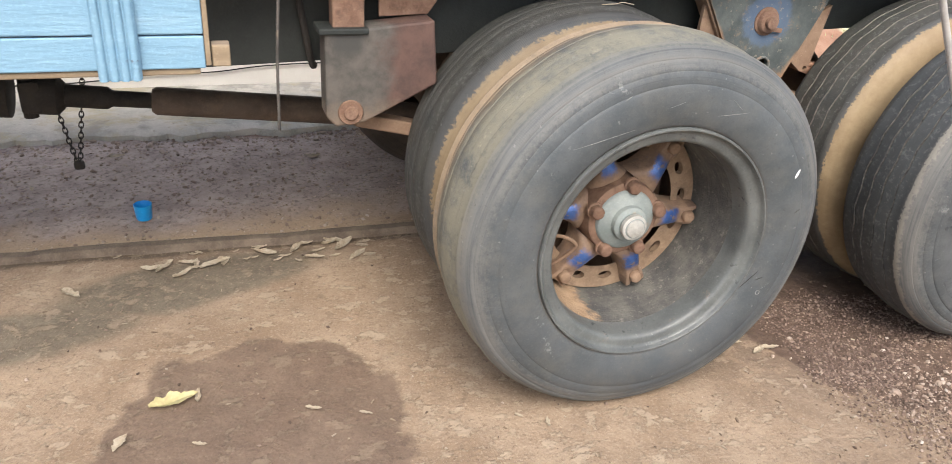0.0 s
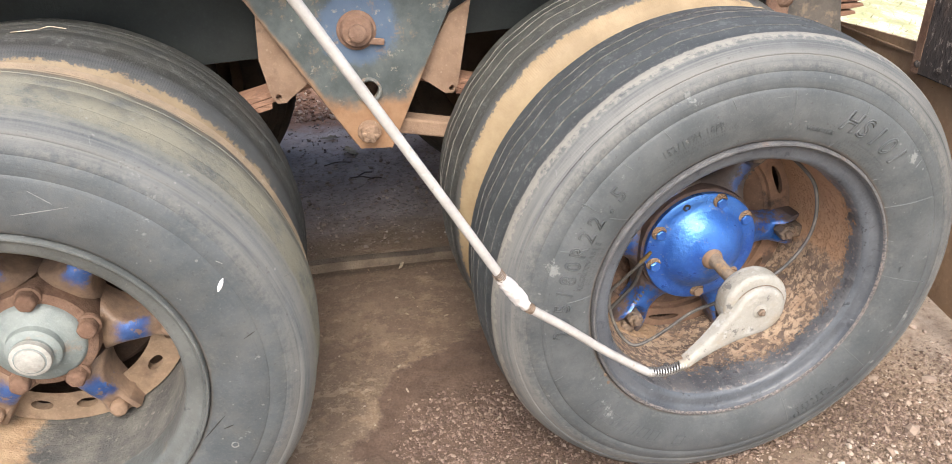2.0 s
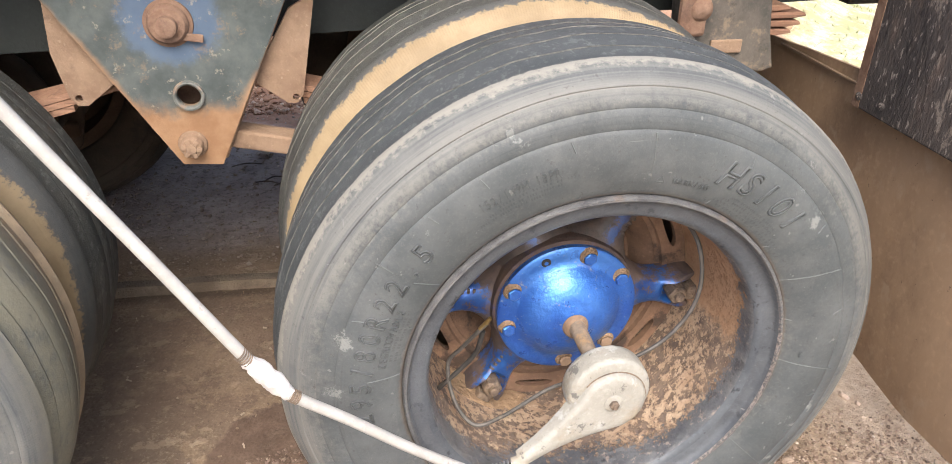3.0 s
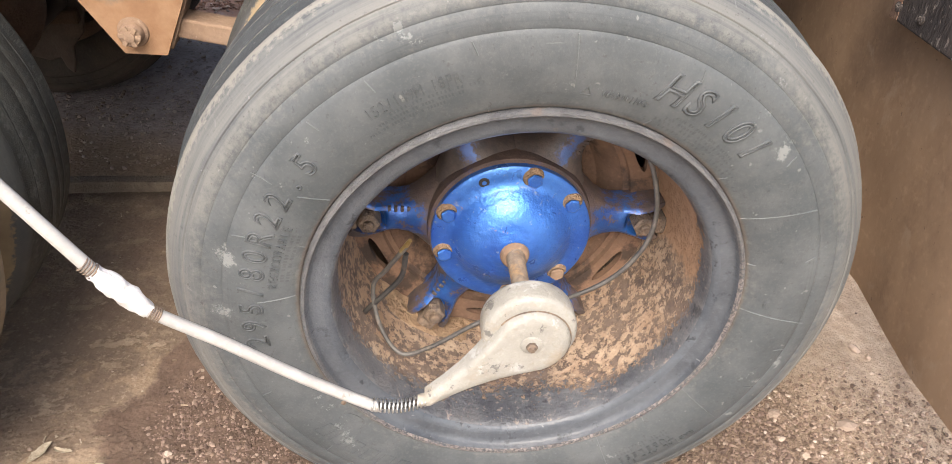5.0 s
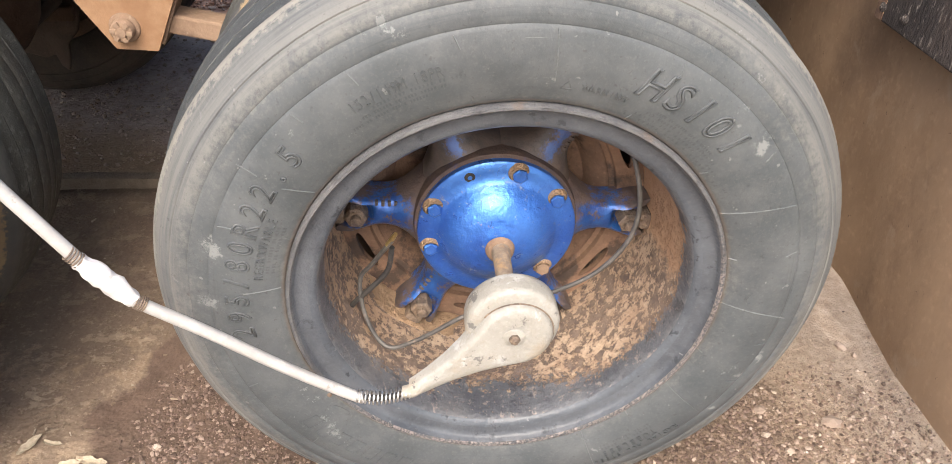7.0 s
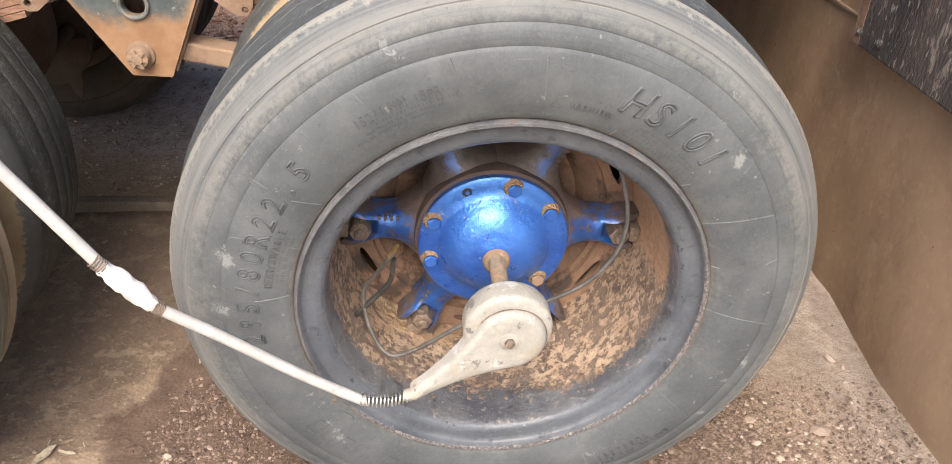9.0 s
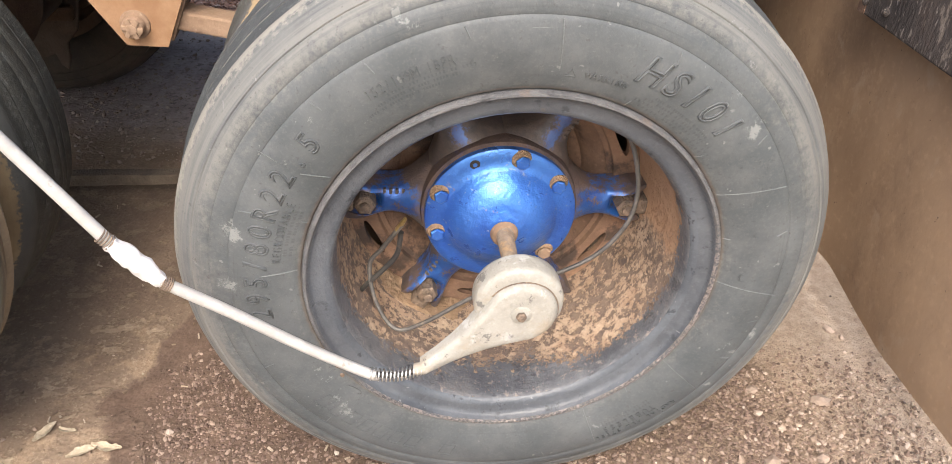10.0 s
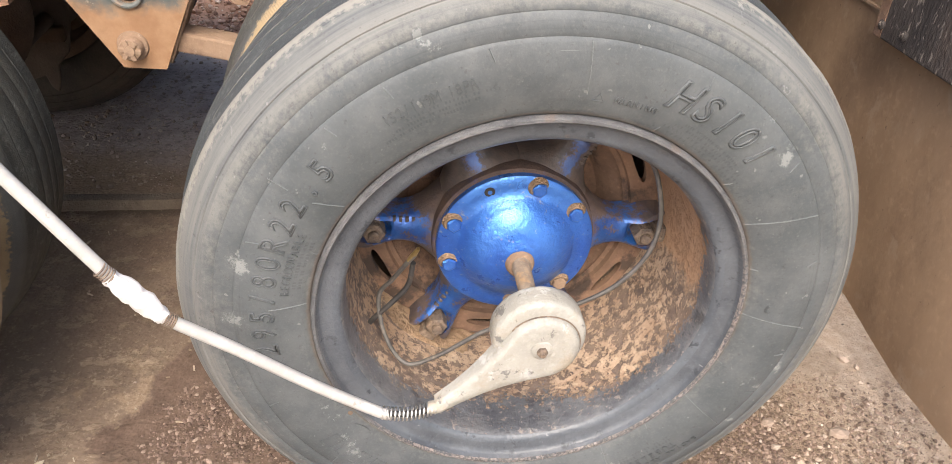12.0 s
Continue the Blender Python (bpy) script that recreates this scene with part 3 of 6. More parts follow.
def ground_material():
    n = Nodes("packed_earth")
    tan = n.mix(n.step(n.noise(4.5, 8, 0.66), 0.3, 0.7), (0.235, 0.168, 0.111), (0.342, 0.262, 0.184))
    tan = n.mix(n.math("MULTIPLY", n.step(n.noise(60, 6, 0.75, 3.0), 0.48, 0.68), 0.5), tan, (0.17, 0.115, 0.08))
    tan = n.mix(n.math("MULTIPLY", n.step(n.noise(230, 4, 0.7, 13.0), 0.5, 0.7), 0.4), tan, (0.46, 0.37, 0.28))
    tan = n.mix(n.math("MULTIPLY", n.step(n.noise(1.7, 6, 0.7, 17.0), 0.48, 0.7), 0.45), tan, (0.20, 0.15, 0.11))
    scabs = n.step(n.noise(19, 8, 0.72, 25.0, stretch=(0.85, 1.1, 1)), 0.42, 0.39)
    tan = n.mix(n.math("MULTIPLY", scabs, 0.45), tan, (0.16, 0.115, 0.08))
    flakes = n.step(n.noise(15, 9, 0.70, 5.0, stretch=(0.85, 1.1, 1)), 0.555, 0.58)
    tan = n.mix(n.math("MULTIPLY", flakes, 0.5), tan, (0.43, 0.345, 0.25))
    wet_shade_tone = n.mix(n.step(n.noise(22, 6, 0.7, 8.0), 0.3, 0.75), (0.088, 0.06, 0.045), (0.155, 0.106, 0.078))
    wet_shade_mask = n.math("MAXIMUM", n.math("MULTIPLY", n.blob(-2.22, 0.12, 0.365, 0.42, 0.045, 0.36, 4.6), 0.72), n.blob(-0.27, 0.22, 0.44, 0.46, 0.03, 0.34, 4.4))
    damp_band = n.math("MULTIPLY", n.math("MAXIMUM", n.blob(-2.85, 0.70, 0.36, 0.13, 0.3, 0.3, 4.0, 8), n.blob(-2.36, 0.92, 0.42, 0.15, 0.25, 0.4, 5.0, 14)), 0.85)
    # The lorry's soft shadow between the wheels, painted in the wet earth's tone.
    wet_shade_mask = n.math("MAXIMUM", wet_shade_mask, n.math("MULTIPLY", n.blob(-0.72, 0.86, 0.62, 0.34, 0.4, 0.4, 3.5), 0.62))
    wet_shade_mask = n.math("MAXIMUM", wet_shade_mask, n.math("MULTIPLY", n.math("MAXIMUM", n.math("MULTIPLY", n.blob(-0.34, -0.35, 0.6, 0.5, 0.5, 0.35, 3.0), 0.5), n.math("MULTIPLY", n.blob(0.10, -0.40, 0.36, 0.42, 0.35, 0.45, 4.0), 0.4)), 0.38))
    # Darker band behind the kerb, in the same tone.
    wet_shade_mask = n.math("MAXIMUM", wet_shade_mask, n.math("MULTIPLY", n.blob(-0.5, 1.36, 0.9, 0.20, 0.4, 0.4, 4.0), 0.35))
    wet_shade_mask = n.math("MAXIMUM", wet_shade_mask, n.math("MULTIPLY", n.blob(0.15, 0.22, 0.34, 0.26, 0.3, 0.45, 4.0), 0.8))
    tan = n.mix(damp_band, tan, n.mix(n.step(n.noise(24, 7, 0.72, 41.0), 0.3, 0.7), (0.105, 0.09, 0.066), (0.17, 0.148, 0.11)))
    # Tan earth behind the kerb, painted paler to offset the load floor's shade.
    tan = n.mix(n.math("MULTIPLY", n.blob(-2.2, 1.42, 1.2, 0.24, 0.4, 0.35, 4.0), 0.6), tan, (0.46, 0.355, 0.25))
    trodden = n.math("MULTIPLY", n.step(n.noise(5.5, 9, 0.72, 71.0), 0.44, 0.50), n.blob(-0.62, 0.55, 0.50, 0.60, 0.4, 0.3, 3.0))
    tan = n.mix(n.math("MULTIPLY", trodden, 0.62), tan, (0.135, 0.097, 0.073))
    behind = n.blob(-2.3, 1.25, 1.5, 0.28, 0.5, 0.4, 4.0)
    tan = n.mix(n.math("MULTIPLY", behind, 0.12), tan, (0.19, 0.145, 0.115))
    color = n.mix(wet_shade_mask, tan, wet_shade_tone)
    line = n.add("ShaderNodeSeparateXYZ")
    n.put(n.coords, line.inputs[0])
    gap = n.math("ADD", n.math("ADD", line.outputs[1], n.math("MULTIPLY", line.outputs[0], 0.039)), n.math("MULTIPLY", n.noise(9, 7, 0.7, 37.0), 0.05))
    color = n.mix(n.math("MULTIPLY", n.math("MULTIPLY", n.step(gap, 1.025, 1.055), n.step(gap, 1.10, 1.07)), 0.65), color, (0.06, 0.048, 0.037))
    dry = n.math("SUBTRACT", 1.0, n.math("MULTIPLY", wet_shade_mask, 0.85))
    color = n.mix(n.math("MULTIPLY", n.math("MULTIPLY", flakes, dry), 0.36), color, (0.36, 0.285, 0.205))
    color = n.mix(n.math("MULTIPLY", n.math("MULTIPLY", n.step(n.noise(75, 8, 0.8, 29.0), 0.56, 0.60), dry), 0.4), color, (0.42, 0.34, 0.25))
    color = n.mix(n.math("MULTIPLY", n.step(n.noise(85, 7, 0.8, 33.0), 0.42, 0.38), 0.5), color, (0.09, 0.062, 0.045))
    gritty = n.math("MAXIMUM", n.blob(0.62, -0.2, 0.36, 0.6, 0.35, 0.4, 3.0), n.blob(0.75, 0.3, 0.35, 0.4, 0.5, 0.4, 3.0))
    stones = n.cells(150)
    pale = n.add("ShaderNodeSeparateColor")
    n.put(stones.outputs["Color"], pale.inputs[0])
    speck = n.mix(n.step(pale.outputs[0], 0.1, 0.95), (0.10, 0.07, 0.052), (0.30, 0.225, 0.17))
    color = n.mix(n.math("MULTIPLY", gritty, 0.75), color, speck)
    sand = n.mix(n.step(n.noise(40, 7, 0.75, 61.0), 0.35, 0.65), (0.30, 0.225, 0.165), (0.45, 0.36, 0.275))
    color = n.mix(n.math("MULTIPLY", n.blob(0.86, 0.20, 0.24, 0.55, 0.3, 0.5, 6.0), 0.85), color, sand)
    color = n.mix(n.math("MULTIPLY", n.blob(0.12, -0.20, 0.24, 0.10, 0.4, 0.6, 7.0), 0.8), color, sand)
    far = n.mix(n.step(n.noise(9, 8, 0.7, 2.0), 0.3, 0.7), (0.29, 0.243, 0.222), (0.45, 0.385, 0.355))
    far = n.mix(n.math("MULTIPLY", n.step(n.noise(45, 5, 0.7, 6.0), 0.5, 0.66), 0.6), far, (0.09, 0.07, 0.06))
    xyz = n.add("ShaderNodeSeparateXYZ")
    n.put(n.coords, xyz.inputs[0])
    y = n.math("ADD", xyz.outputs[1], n.math("MULTIPLY", n.noise(3, 5, 0.6, 4.0), 0.5))
    color = n.mix(n.step(y, 1.50, 1.78), color, far)
    # Dusty strip painted paler for the daylight that falls past the lorry.
    pale_lit_strip = n.mix(n.step(n.noise(14, 7, 0.7, 8.0), 0.3, 0.7), (0.46, 0.37, 0.325), (0.60, 0.51, 0.455))
    color = n.mix(n.math("MULTIPLY", n.blob(-0.40, 2.27, 0.95, 0.20, 0.3, 0.3, 6.0), 0.85), color, pale_lit_strip)
    sunny = n.mix(n.step(n.noise(5, 8, 0.7, 1.0), 0.3, 0.7), (0.28, 0.15, 0.095), (0.38, 0.235, 0.16))
    color = n.mix(n.step(y, 2.5, 2.62), color, sunny)
    meadow = n.mix(n.step(n.noise(5, 8, 0.75, 1.0), 0.42, 0.60), (0.36, 0.36, 0.20), (0.60, 0.53, 0.40))
    verge = n.math("MAXIMUM", n.math("MULTIPLY", n.step(xyz.outputs[0], 1.1, 1.4), n.step(y, 2.6, 2.3)), n.step(xyz.outputs[0], 2.6, 2.75))
    color = n.mix(verge, color, n.mix(n.step(n.noise(6, 8, 0.7, 3.0), 0.3, 0.7), (0.36, 0.29, 0.19), (0.52, 0.44, 0.31)))
    color = n.mix(n.step(n.math("ADD", xyz.outputs[0], n.math("MULTIPLY", n.noise(1.6, 7, 0.7, 3.0), 1.6)), 2.9, 3.1), color, meadow)
    damp = n.math("SUBTRACT", 0.92, n.math("MULTIPLY", wet_shade_mask, 0.22))
    grit = n.cells(110)
    h = n.math("ADD", n.math("MULTIPLY", n.noise(7, 12, 0.66), 2.0), n.math("MULTIPLY", grit.outputs["Distance"], 0.25))
    h = n.math("ADD", h, n.math("MULTIPLY", flakes, 0.4))
    h = n.math("ADD", h, n.math("MULTIPLY", n.math("MULTIPLY", gritty, n.noise(70, 8, 0.8, 3.0)), 1.5))
    return n.done(color, damp, 0, h, 0.75, 0.008, 0.3)


M_GROUND = ground_material()


# ---- mesh helpers ----
def part(name, data, material, parent=None, label="", smooth=None, at=None):
    """One mesh object; data is a bmesh, a mesh or (vertices, faces). smooth: the angle in degrees past which an edge stays sharp."""
    if isinstance(data, tuple):
        me = bpy.data.meshes.new(name)
        me.from_pydata(data[0], [], data[1])
    elif isinstance(data, bmesh.types.BMesh):
        bmesh.ops.recalc_face_normals(data, faces=data.faces)
        me = bpy.data.meshes.new(name)
        data.to_mesh(me)
        data.free()
    else:
        me = data
    if material and not me.materials:
        for m in material if isinstance(material, (list, tuple)) else [material]:
            me.materials.append(m)
    if smooth is not None:
        me.shade_smooth()
        me.set_sharp_from_angle(angle=radians(smooth))
    ob = new(name, me)
    if parent:
        ob.parent = parent
    if at is not None:
        ob.matrix_basis = at
    if label:
        ob["label"] = label
    return ob


def revolve(profile, n=96, closed=False, mats=None, shift=None, lump=None):
    """A surface of revolution round y from rows of (radius, y). shift(k, angle) moves a row along y; lump(radius, y, angle) changes a radius."""
    bm = bmesh.new()
    rings = []
    for i in range(n):
        a = 2 * math.pi * i / n
        ring = []
        for k, (r, y) in enumerate(profile):
            yy = y + (shift(k, a) if shift else 0)
            rr = r + (lump(r, y, a) if lump else 0)
            ring.append(bm.verts.new((rr * math.cos(a), yy, rr * math.sin(a))))
        rings.append(ring)
    last = len(profile) if closed else len(profile) - 1
    for i in range(n):
        p, q = rings[i], rings[(i + 1) % n]
        for k in range(last):
            j = (k + 1) % len(profile)
            f = bm.faces.new((p[k], p[j], q[j], q[k]))
            if mats:
                f.material_index = mats(k)
    return bm


def box(bm, lo, hi, m=None):
    vs = [bm.verts.new((x, y, z)) for z in (lo[2], hi[2]) for y in (lo[1], hi[1]) for x in (lo[0], hi[0])]
    for f in ((0, 2, 3, 1), (4, 5, 7, 6), (0, 1, 5, 4), (2, 6, 7, 3), (0, 4, 6, 2), (1, 3, 7, 5)):
        bm.faces.new([vs[i] for i in f])
    if m is not None:
        bmesh.ops.transform(bm, matrix=m, verts=vs)
    return vs


def bevelled(bm, width, segments=2):
    bmesh.ops.bevel(bm, geom=list(bm.edges), offset=width, segments=segments, profile=0.5, affect="EDGES", clamp_overlap=True)
    return bm


def block(lo, hi, width=0.004, m=None):
    bm = bmesh.new()
    box(bm, lo, hi, m)
    return bevelled(bm, width)


def plate(outline, y0, y1, width=0.003):
    """A plate whose outline is in x and z."""
    bm = bmesh.new()
    f = bm.faces.new([bm.verts.new((x, y0, z)) for x, z in outline])
    got = bmesh.ops.extrude_face_region(bm, geom=[f])
    bmesh.ops.translate(bm, vec=(0, y1 - y0, 0), verts=[v for v in got["geom"] if isinstance(v, bmesh.types.BMVert)])
    return bevelled(bm, width) if width else bm


def rod(points, radius, sides=12, caps=True):
    """A round rod along points; radius is one number or one for each point."""
    bm = bmesh.new()
    pts = [Vector(p) for p in points]
    radii = radius if isinstance(radius, (list, tuple)) else [radius] * len(pts)
    rings, side = [], None
    for i, p in enumerate(pts):
        d = (pts[min(i + 1, len(pts) - 1)] - pts[max(i - 1, 0)]).normalized()
        if side is None:
            side = d.orthogonal().normalized()
        side = (side - d * side.dot(d)).normalized()
        up = d.cross(side)
        rings.append([bm.verts.new(p + radii[i] * (side * math.cos(a) + up * math.sin(a))) for a in (2 * math.pi * k / sides for k in range(sides))])
    for p, q in zip(rings, rings[1:]):
        for k in range(sides):
            bm.faces.new((p[k], p[(k + 1) % sides], q[(k + 1) % sides], q[k]))
    if caps:
        bm.faces.new(rings[0])
        bm.faces.new(rings[-1])
    return bm


def smooth_path(points, steps=8):
    """A Catmull-Rom path through the points."""
    p = [Vector(q) for q in points]
    p = [2 * p[0] - p[1], *p, 2 * p[-1] - p[-2]]
    out = []
    for i in range(1, len(p) - 2):
        for s in range(steps):
            t = s / steps
            out.append(0.5 * (2 * p[i] + (p[i + 1] - p[i - 1]) * t + (2 * p[i - 1] - 5 * p[i] + 4 * p[i + 1] - p[i + 2]) * t * t + (3 * p[i] - p[i - 1] - 3 * p[i + 1] + p[i + 2]) * t ** 3))
    return out + [p[-2]]


def hexagon(radius, y0, y1, stud=0.0, washer=0.0):
    """A nut round y, its face at y0, with a stud's end and a washer."""
    bm = revolve([(0, y0 + 0.0), (radius * 0.82, y0), (radius, y0 + radius * 0.16), (radius, y1), (0, y1)], 6)
    if stud:
        s = revolve([(0, y0 - stud), (radius * 0.42, y0 - stud), (radius * 0.5, y0 - stud * 0.7), (radius * 0.5, y1)], 12)
        add_mesh(bm, s)
    if washer:
        add_mesh(bm, revolve([(radius * 0.9, y1 - 0.004), (radius * washer, y1 - 0.003), (radius * washer, y1 + 0.002)], 20))
    return bm


def bolt_head(radius, y0, y1):
    """A bolt's head round y with its corners worn round, on a thick washer."""
    bm = revolve([(0.0, y0 + 0.0005), (radius * 0.62, y0), (radius * 0.86, y0 + 0.0018), (radius * 0.98, y0 + 0.005), (radius, y0 + 0.009), (radius * 1.02, y1 - 0.005), (radius * 1.26, y1 - 0.0035), (radius * 1.30, y1), (radius * 1.30, y1 + 0.004)], 24)
    for v in bm.verts:
        a = math.atan2(v.co.z, v.co.x)
        if v.co.y < y1 - 0.0045:
            v.co.x *= 1 + 0.035 * math.cos(6 * a)
            v.co.z *= 1 + 0.035 * math.cos(6 * a)
    return bm


def add_mesh(bm, other):
    me = bpy.data.meshes.new("joined")
    other.to_mesh(me)
    other.free()
    bm.from_mesh(me)
    bpy.data.meshes.remove(me)


def polar(r, a, y=0.0):
    return Vector((r * math.cos(radians(a)), y, r * math.sin(radians(a))))


def spin(a):
    """Turns the wheel's x axis to the angle a, seen from outside."""
    return Matrix.Rotation(-radians(a), 4, "Y")


# ---- ground ----
def spread(lo, hi, cell, far):
    """Even cells between lo and hi, then ever wider ones out to far on both sides."""
    mid = list(np.linspace(lo, hi, int((hi - lo) / cell) + 1))
    step, x, right = cell, hi, []
    while x < far:
        step *= 1.35
        x += step
        right.append(x)
    return [lo - (r - hi) for r in reversed(right)] + mid + right


def ground_height(x, y):
    base = 0.026
    near = max(0.0, 1 - max(0.0, math.hypot(x, y) - 4) / 6)
    z = 0.012 * noise.noise((x * 1.3, y * 1.3, 0.3)) + 0.006 * noise.noise((x * 5, y * 5, 1.3)) + 0.0025 * noise.noise((x * 22, y * 22, 2.3))
    if y > 2.55:
        bank = min(1.0, (y - 2.55) / 1.6)
        side = min(1.0, max(0.0, (x + 1.6) / 0.6)) * min(1.0, max(0.0, (3.4 - x) / 1.5))
        z += side * (0.55 * bank * bank * (3 - 2 * bank) + 0.05 * bank * noise.noise((x * 4, y * 4, 7.0)))
    return base + (z * near if y <= 2.55 else z)


def make_ground():
    xs, ys = spread(-3.4, 1.8, 0.035, 400), spread(-1.6, 2.7, 0.035, 400)
    verts = [(x, y, ground_height(x, y)) for y in ys for x in xs]
    w = len(xs)
    faces = [(j * w + i, j * w + i + 1, (j + 1) * w + i + 1, (j + 1) * w + i) for j in range(len(ys) - 1) for i in range(w - 1)]
    return tagged(part("ground", (verts, faces), M_GROUND, smooth=180), "packed brown earth with damp patches, painted shade between the wheels, and grit", "ground", kind="structure")


ground = make_ground()


def make_kerb():
    bm = bmesh.new()
    n = 130
    rows = []
    for i in range(n + 1):
        x = -4.6 + 6.6 * i / n
        y = 1.055 - 0.039 * (x + 0.4) + 0.012 * noise.noise((x * 2.1, 3.0, 0))
        h = 0.050 + 0.010 * noise.noise((x * 3.3, 9.0, 0)) + 0.005 * noise.noise((x * 11, 4.0, 0))
        rows.append([bm.verts.new(p) for p in ((x, y, -0.04), (x, y + 0.004, h * 0.7), (x, y + 0.014 + 0.006 * noise.noise((x * 9, 1, 0)), h), (x, y + 0.045, h + 0.002), (x, y + 0.07, h * 0.72), (x, y + 0.09, -0.04))])
    for p, q in zip(rows, rows[1:]):
        for k in range(5):
            bm.faces.new((p[k], p[k + 1], q[k + 1], q[k]))
    return tagged(part("kerb", bm, M_KERB, smooth=40), "low worn concrete kerb half buried in dirt", "kerb", kind="structure")


make_kerb()


# ---- truck: wheels ----
AXLE_Z, REAR_X, FRONT_X = 0.512, 0.0, -1.278
truck = tagged(new("truck"), "old lorry with dusty dual wheels, grey-green chassis and blue plank sides", "truck")
truck.empty_display_size = 0.2

GROOVES = (0.088, 0.128, 0.168, 0.208)


def tyre_mesh(worn=0.0, groove=0.006, seed=0.0, depth=0.009, grow=0.0, notch=1.0):
    """A dual tyre round y, its outer sidewall at y = 0: a stepped sidewall, a rounded shoulder and a tread with zigzag grooves."""
    side = [(0.2975, 0.016), (0.300, 0.008), (0.304, 0.003), (0.312, -0.001), (0.328, -0.006), (0.345, -0.0095), (0.362, -0.0105), (0.380, -0.0095), (0.392, -0.007),
            (0.3965, -0.0055), (0.3980, -0.0030), (0.3995, -0.0045), (0.412, -0.0015), (0.4225, 0.0010), (0.4245, 0.0040), (0.4265, 0.0025), (0.437, 0.0065), (0.448, 0.0120),
            (0.4495, 0.0145), (0.4515, 0.0135), (0.460, 0.0200), (0.467, 0.0280), (0.473, 0.0380), (0.478, 0.0500)]
    for k in (10, 14, 18):
        flat = (side[k - 1][1] + side[k + 1][1]) / 2
        side[k] = (side[k][0], flat + (side[k][1] - flat) * notch)
    crown = lambda y: 0.4868 - 1.1 * (y - 0.148) ** 2 * (1 + worn)
    tread, groove_rows = [], set()
    k = len(side)
    tread.append((crown(0.062), 0.062))
    for g in GROOVES:
        for dy, down in ((-0.0027, 0), (-0.0016, depth), (0.0016, depth), (0.0027, 0)):
            tread.append((crown(g) - down, g + dy))
        base = k + len(tread) - 4
        groove_rows.update((base, base + 1, base + 2))
    tread.append((crown(0.234), 0.234))
    side, tread = [(r + grow * max(0, (r - 0.36) / 0.12), y) for r, y in side], [(r + grow, y) for r, y in tread]
    back = [(r, 0.296 - y) for r, y in reversed(side)]
    profile = side + tread + back + [(0.290, 0.25), (0.290, 0.05)]
    first, last = k + 1, k + len(tread) - 1
    rng = random.Random(seed)
    waves = [rng.uniform(0, 6.28) for _ in range(6)]

    def shift(row, a):
        if first <= row < last:
            s = (a * 27 / math.pi) % 2.0
            return groove * (abs(s - 1.0) - 0.5)
        return 0.0

    def lump(r, y, a):
        if r > 0.44:
            return -0.0016 * worn * (1 + math.sin(7 * a + waves[0]) * math.sin(3 * a + waves[1])) - 0.0008 * noise.noise((r * math.cos(a) * 14, y * 40, r * math.sin(a) * 14))
        return 0.0

    mats = lambda row: 1 if row in groove_rows else (2 if row < 23 else 0)
    return revolve(profile, 216, True, mats, shift, lump)


def rim_mesh(painted):
    """The rim's flange, bead ledge and barrel, open towards the hub; the lip's paint ends at a given row."""
    profile = [(0.2990, 0.020), (0.3005, 0.006), (0.3005, -0.001), (0.2985, -0.0045), (0.2950, -0.0048), (0.2925, -0.0015), (0.2910, 0.004), (0.2875, 0.0085), (0.2800, 0.0105), (0.2720, 0.0115),
               (0.2655, 0.0140), (0.2615, 0.0180), (0.2590, 0.0250), (0.2578, 0.035), (0.2572, 0.050), (0.2566, 0.060), (0.2562, 0.075), (0.2556, 0.10), (0.2545, 0.14), (0.2528, 0.19), (0.2515, 0.23), (0.2490, 0.29), (0.2900, 0.292)]
    return revolve(profile, 144, False, lambda k: 1 if 1 <= k < 5 else (3 if 5 <= k < 9 else (0 if k < painted else 2)))


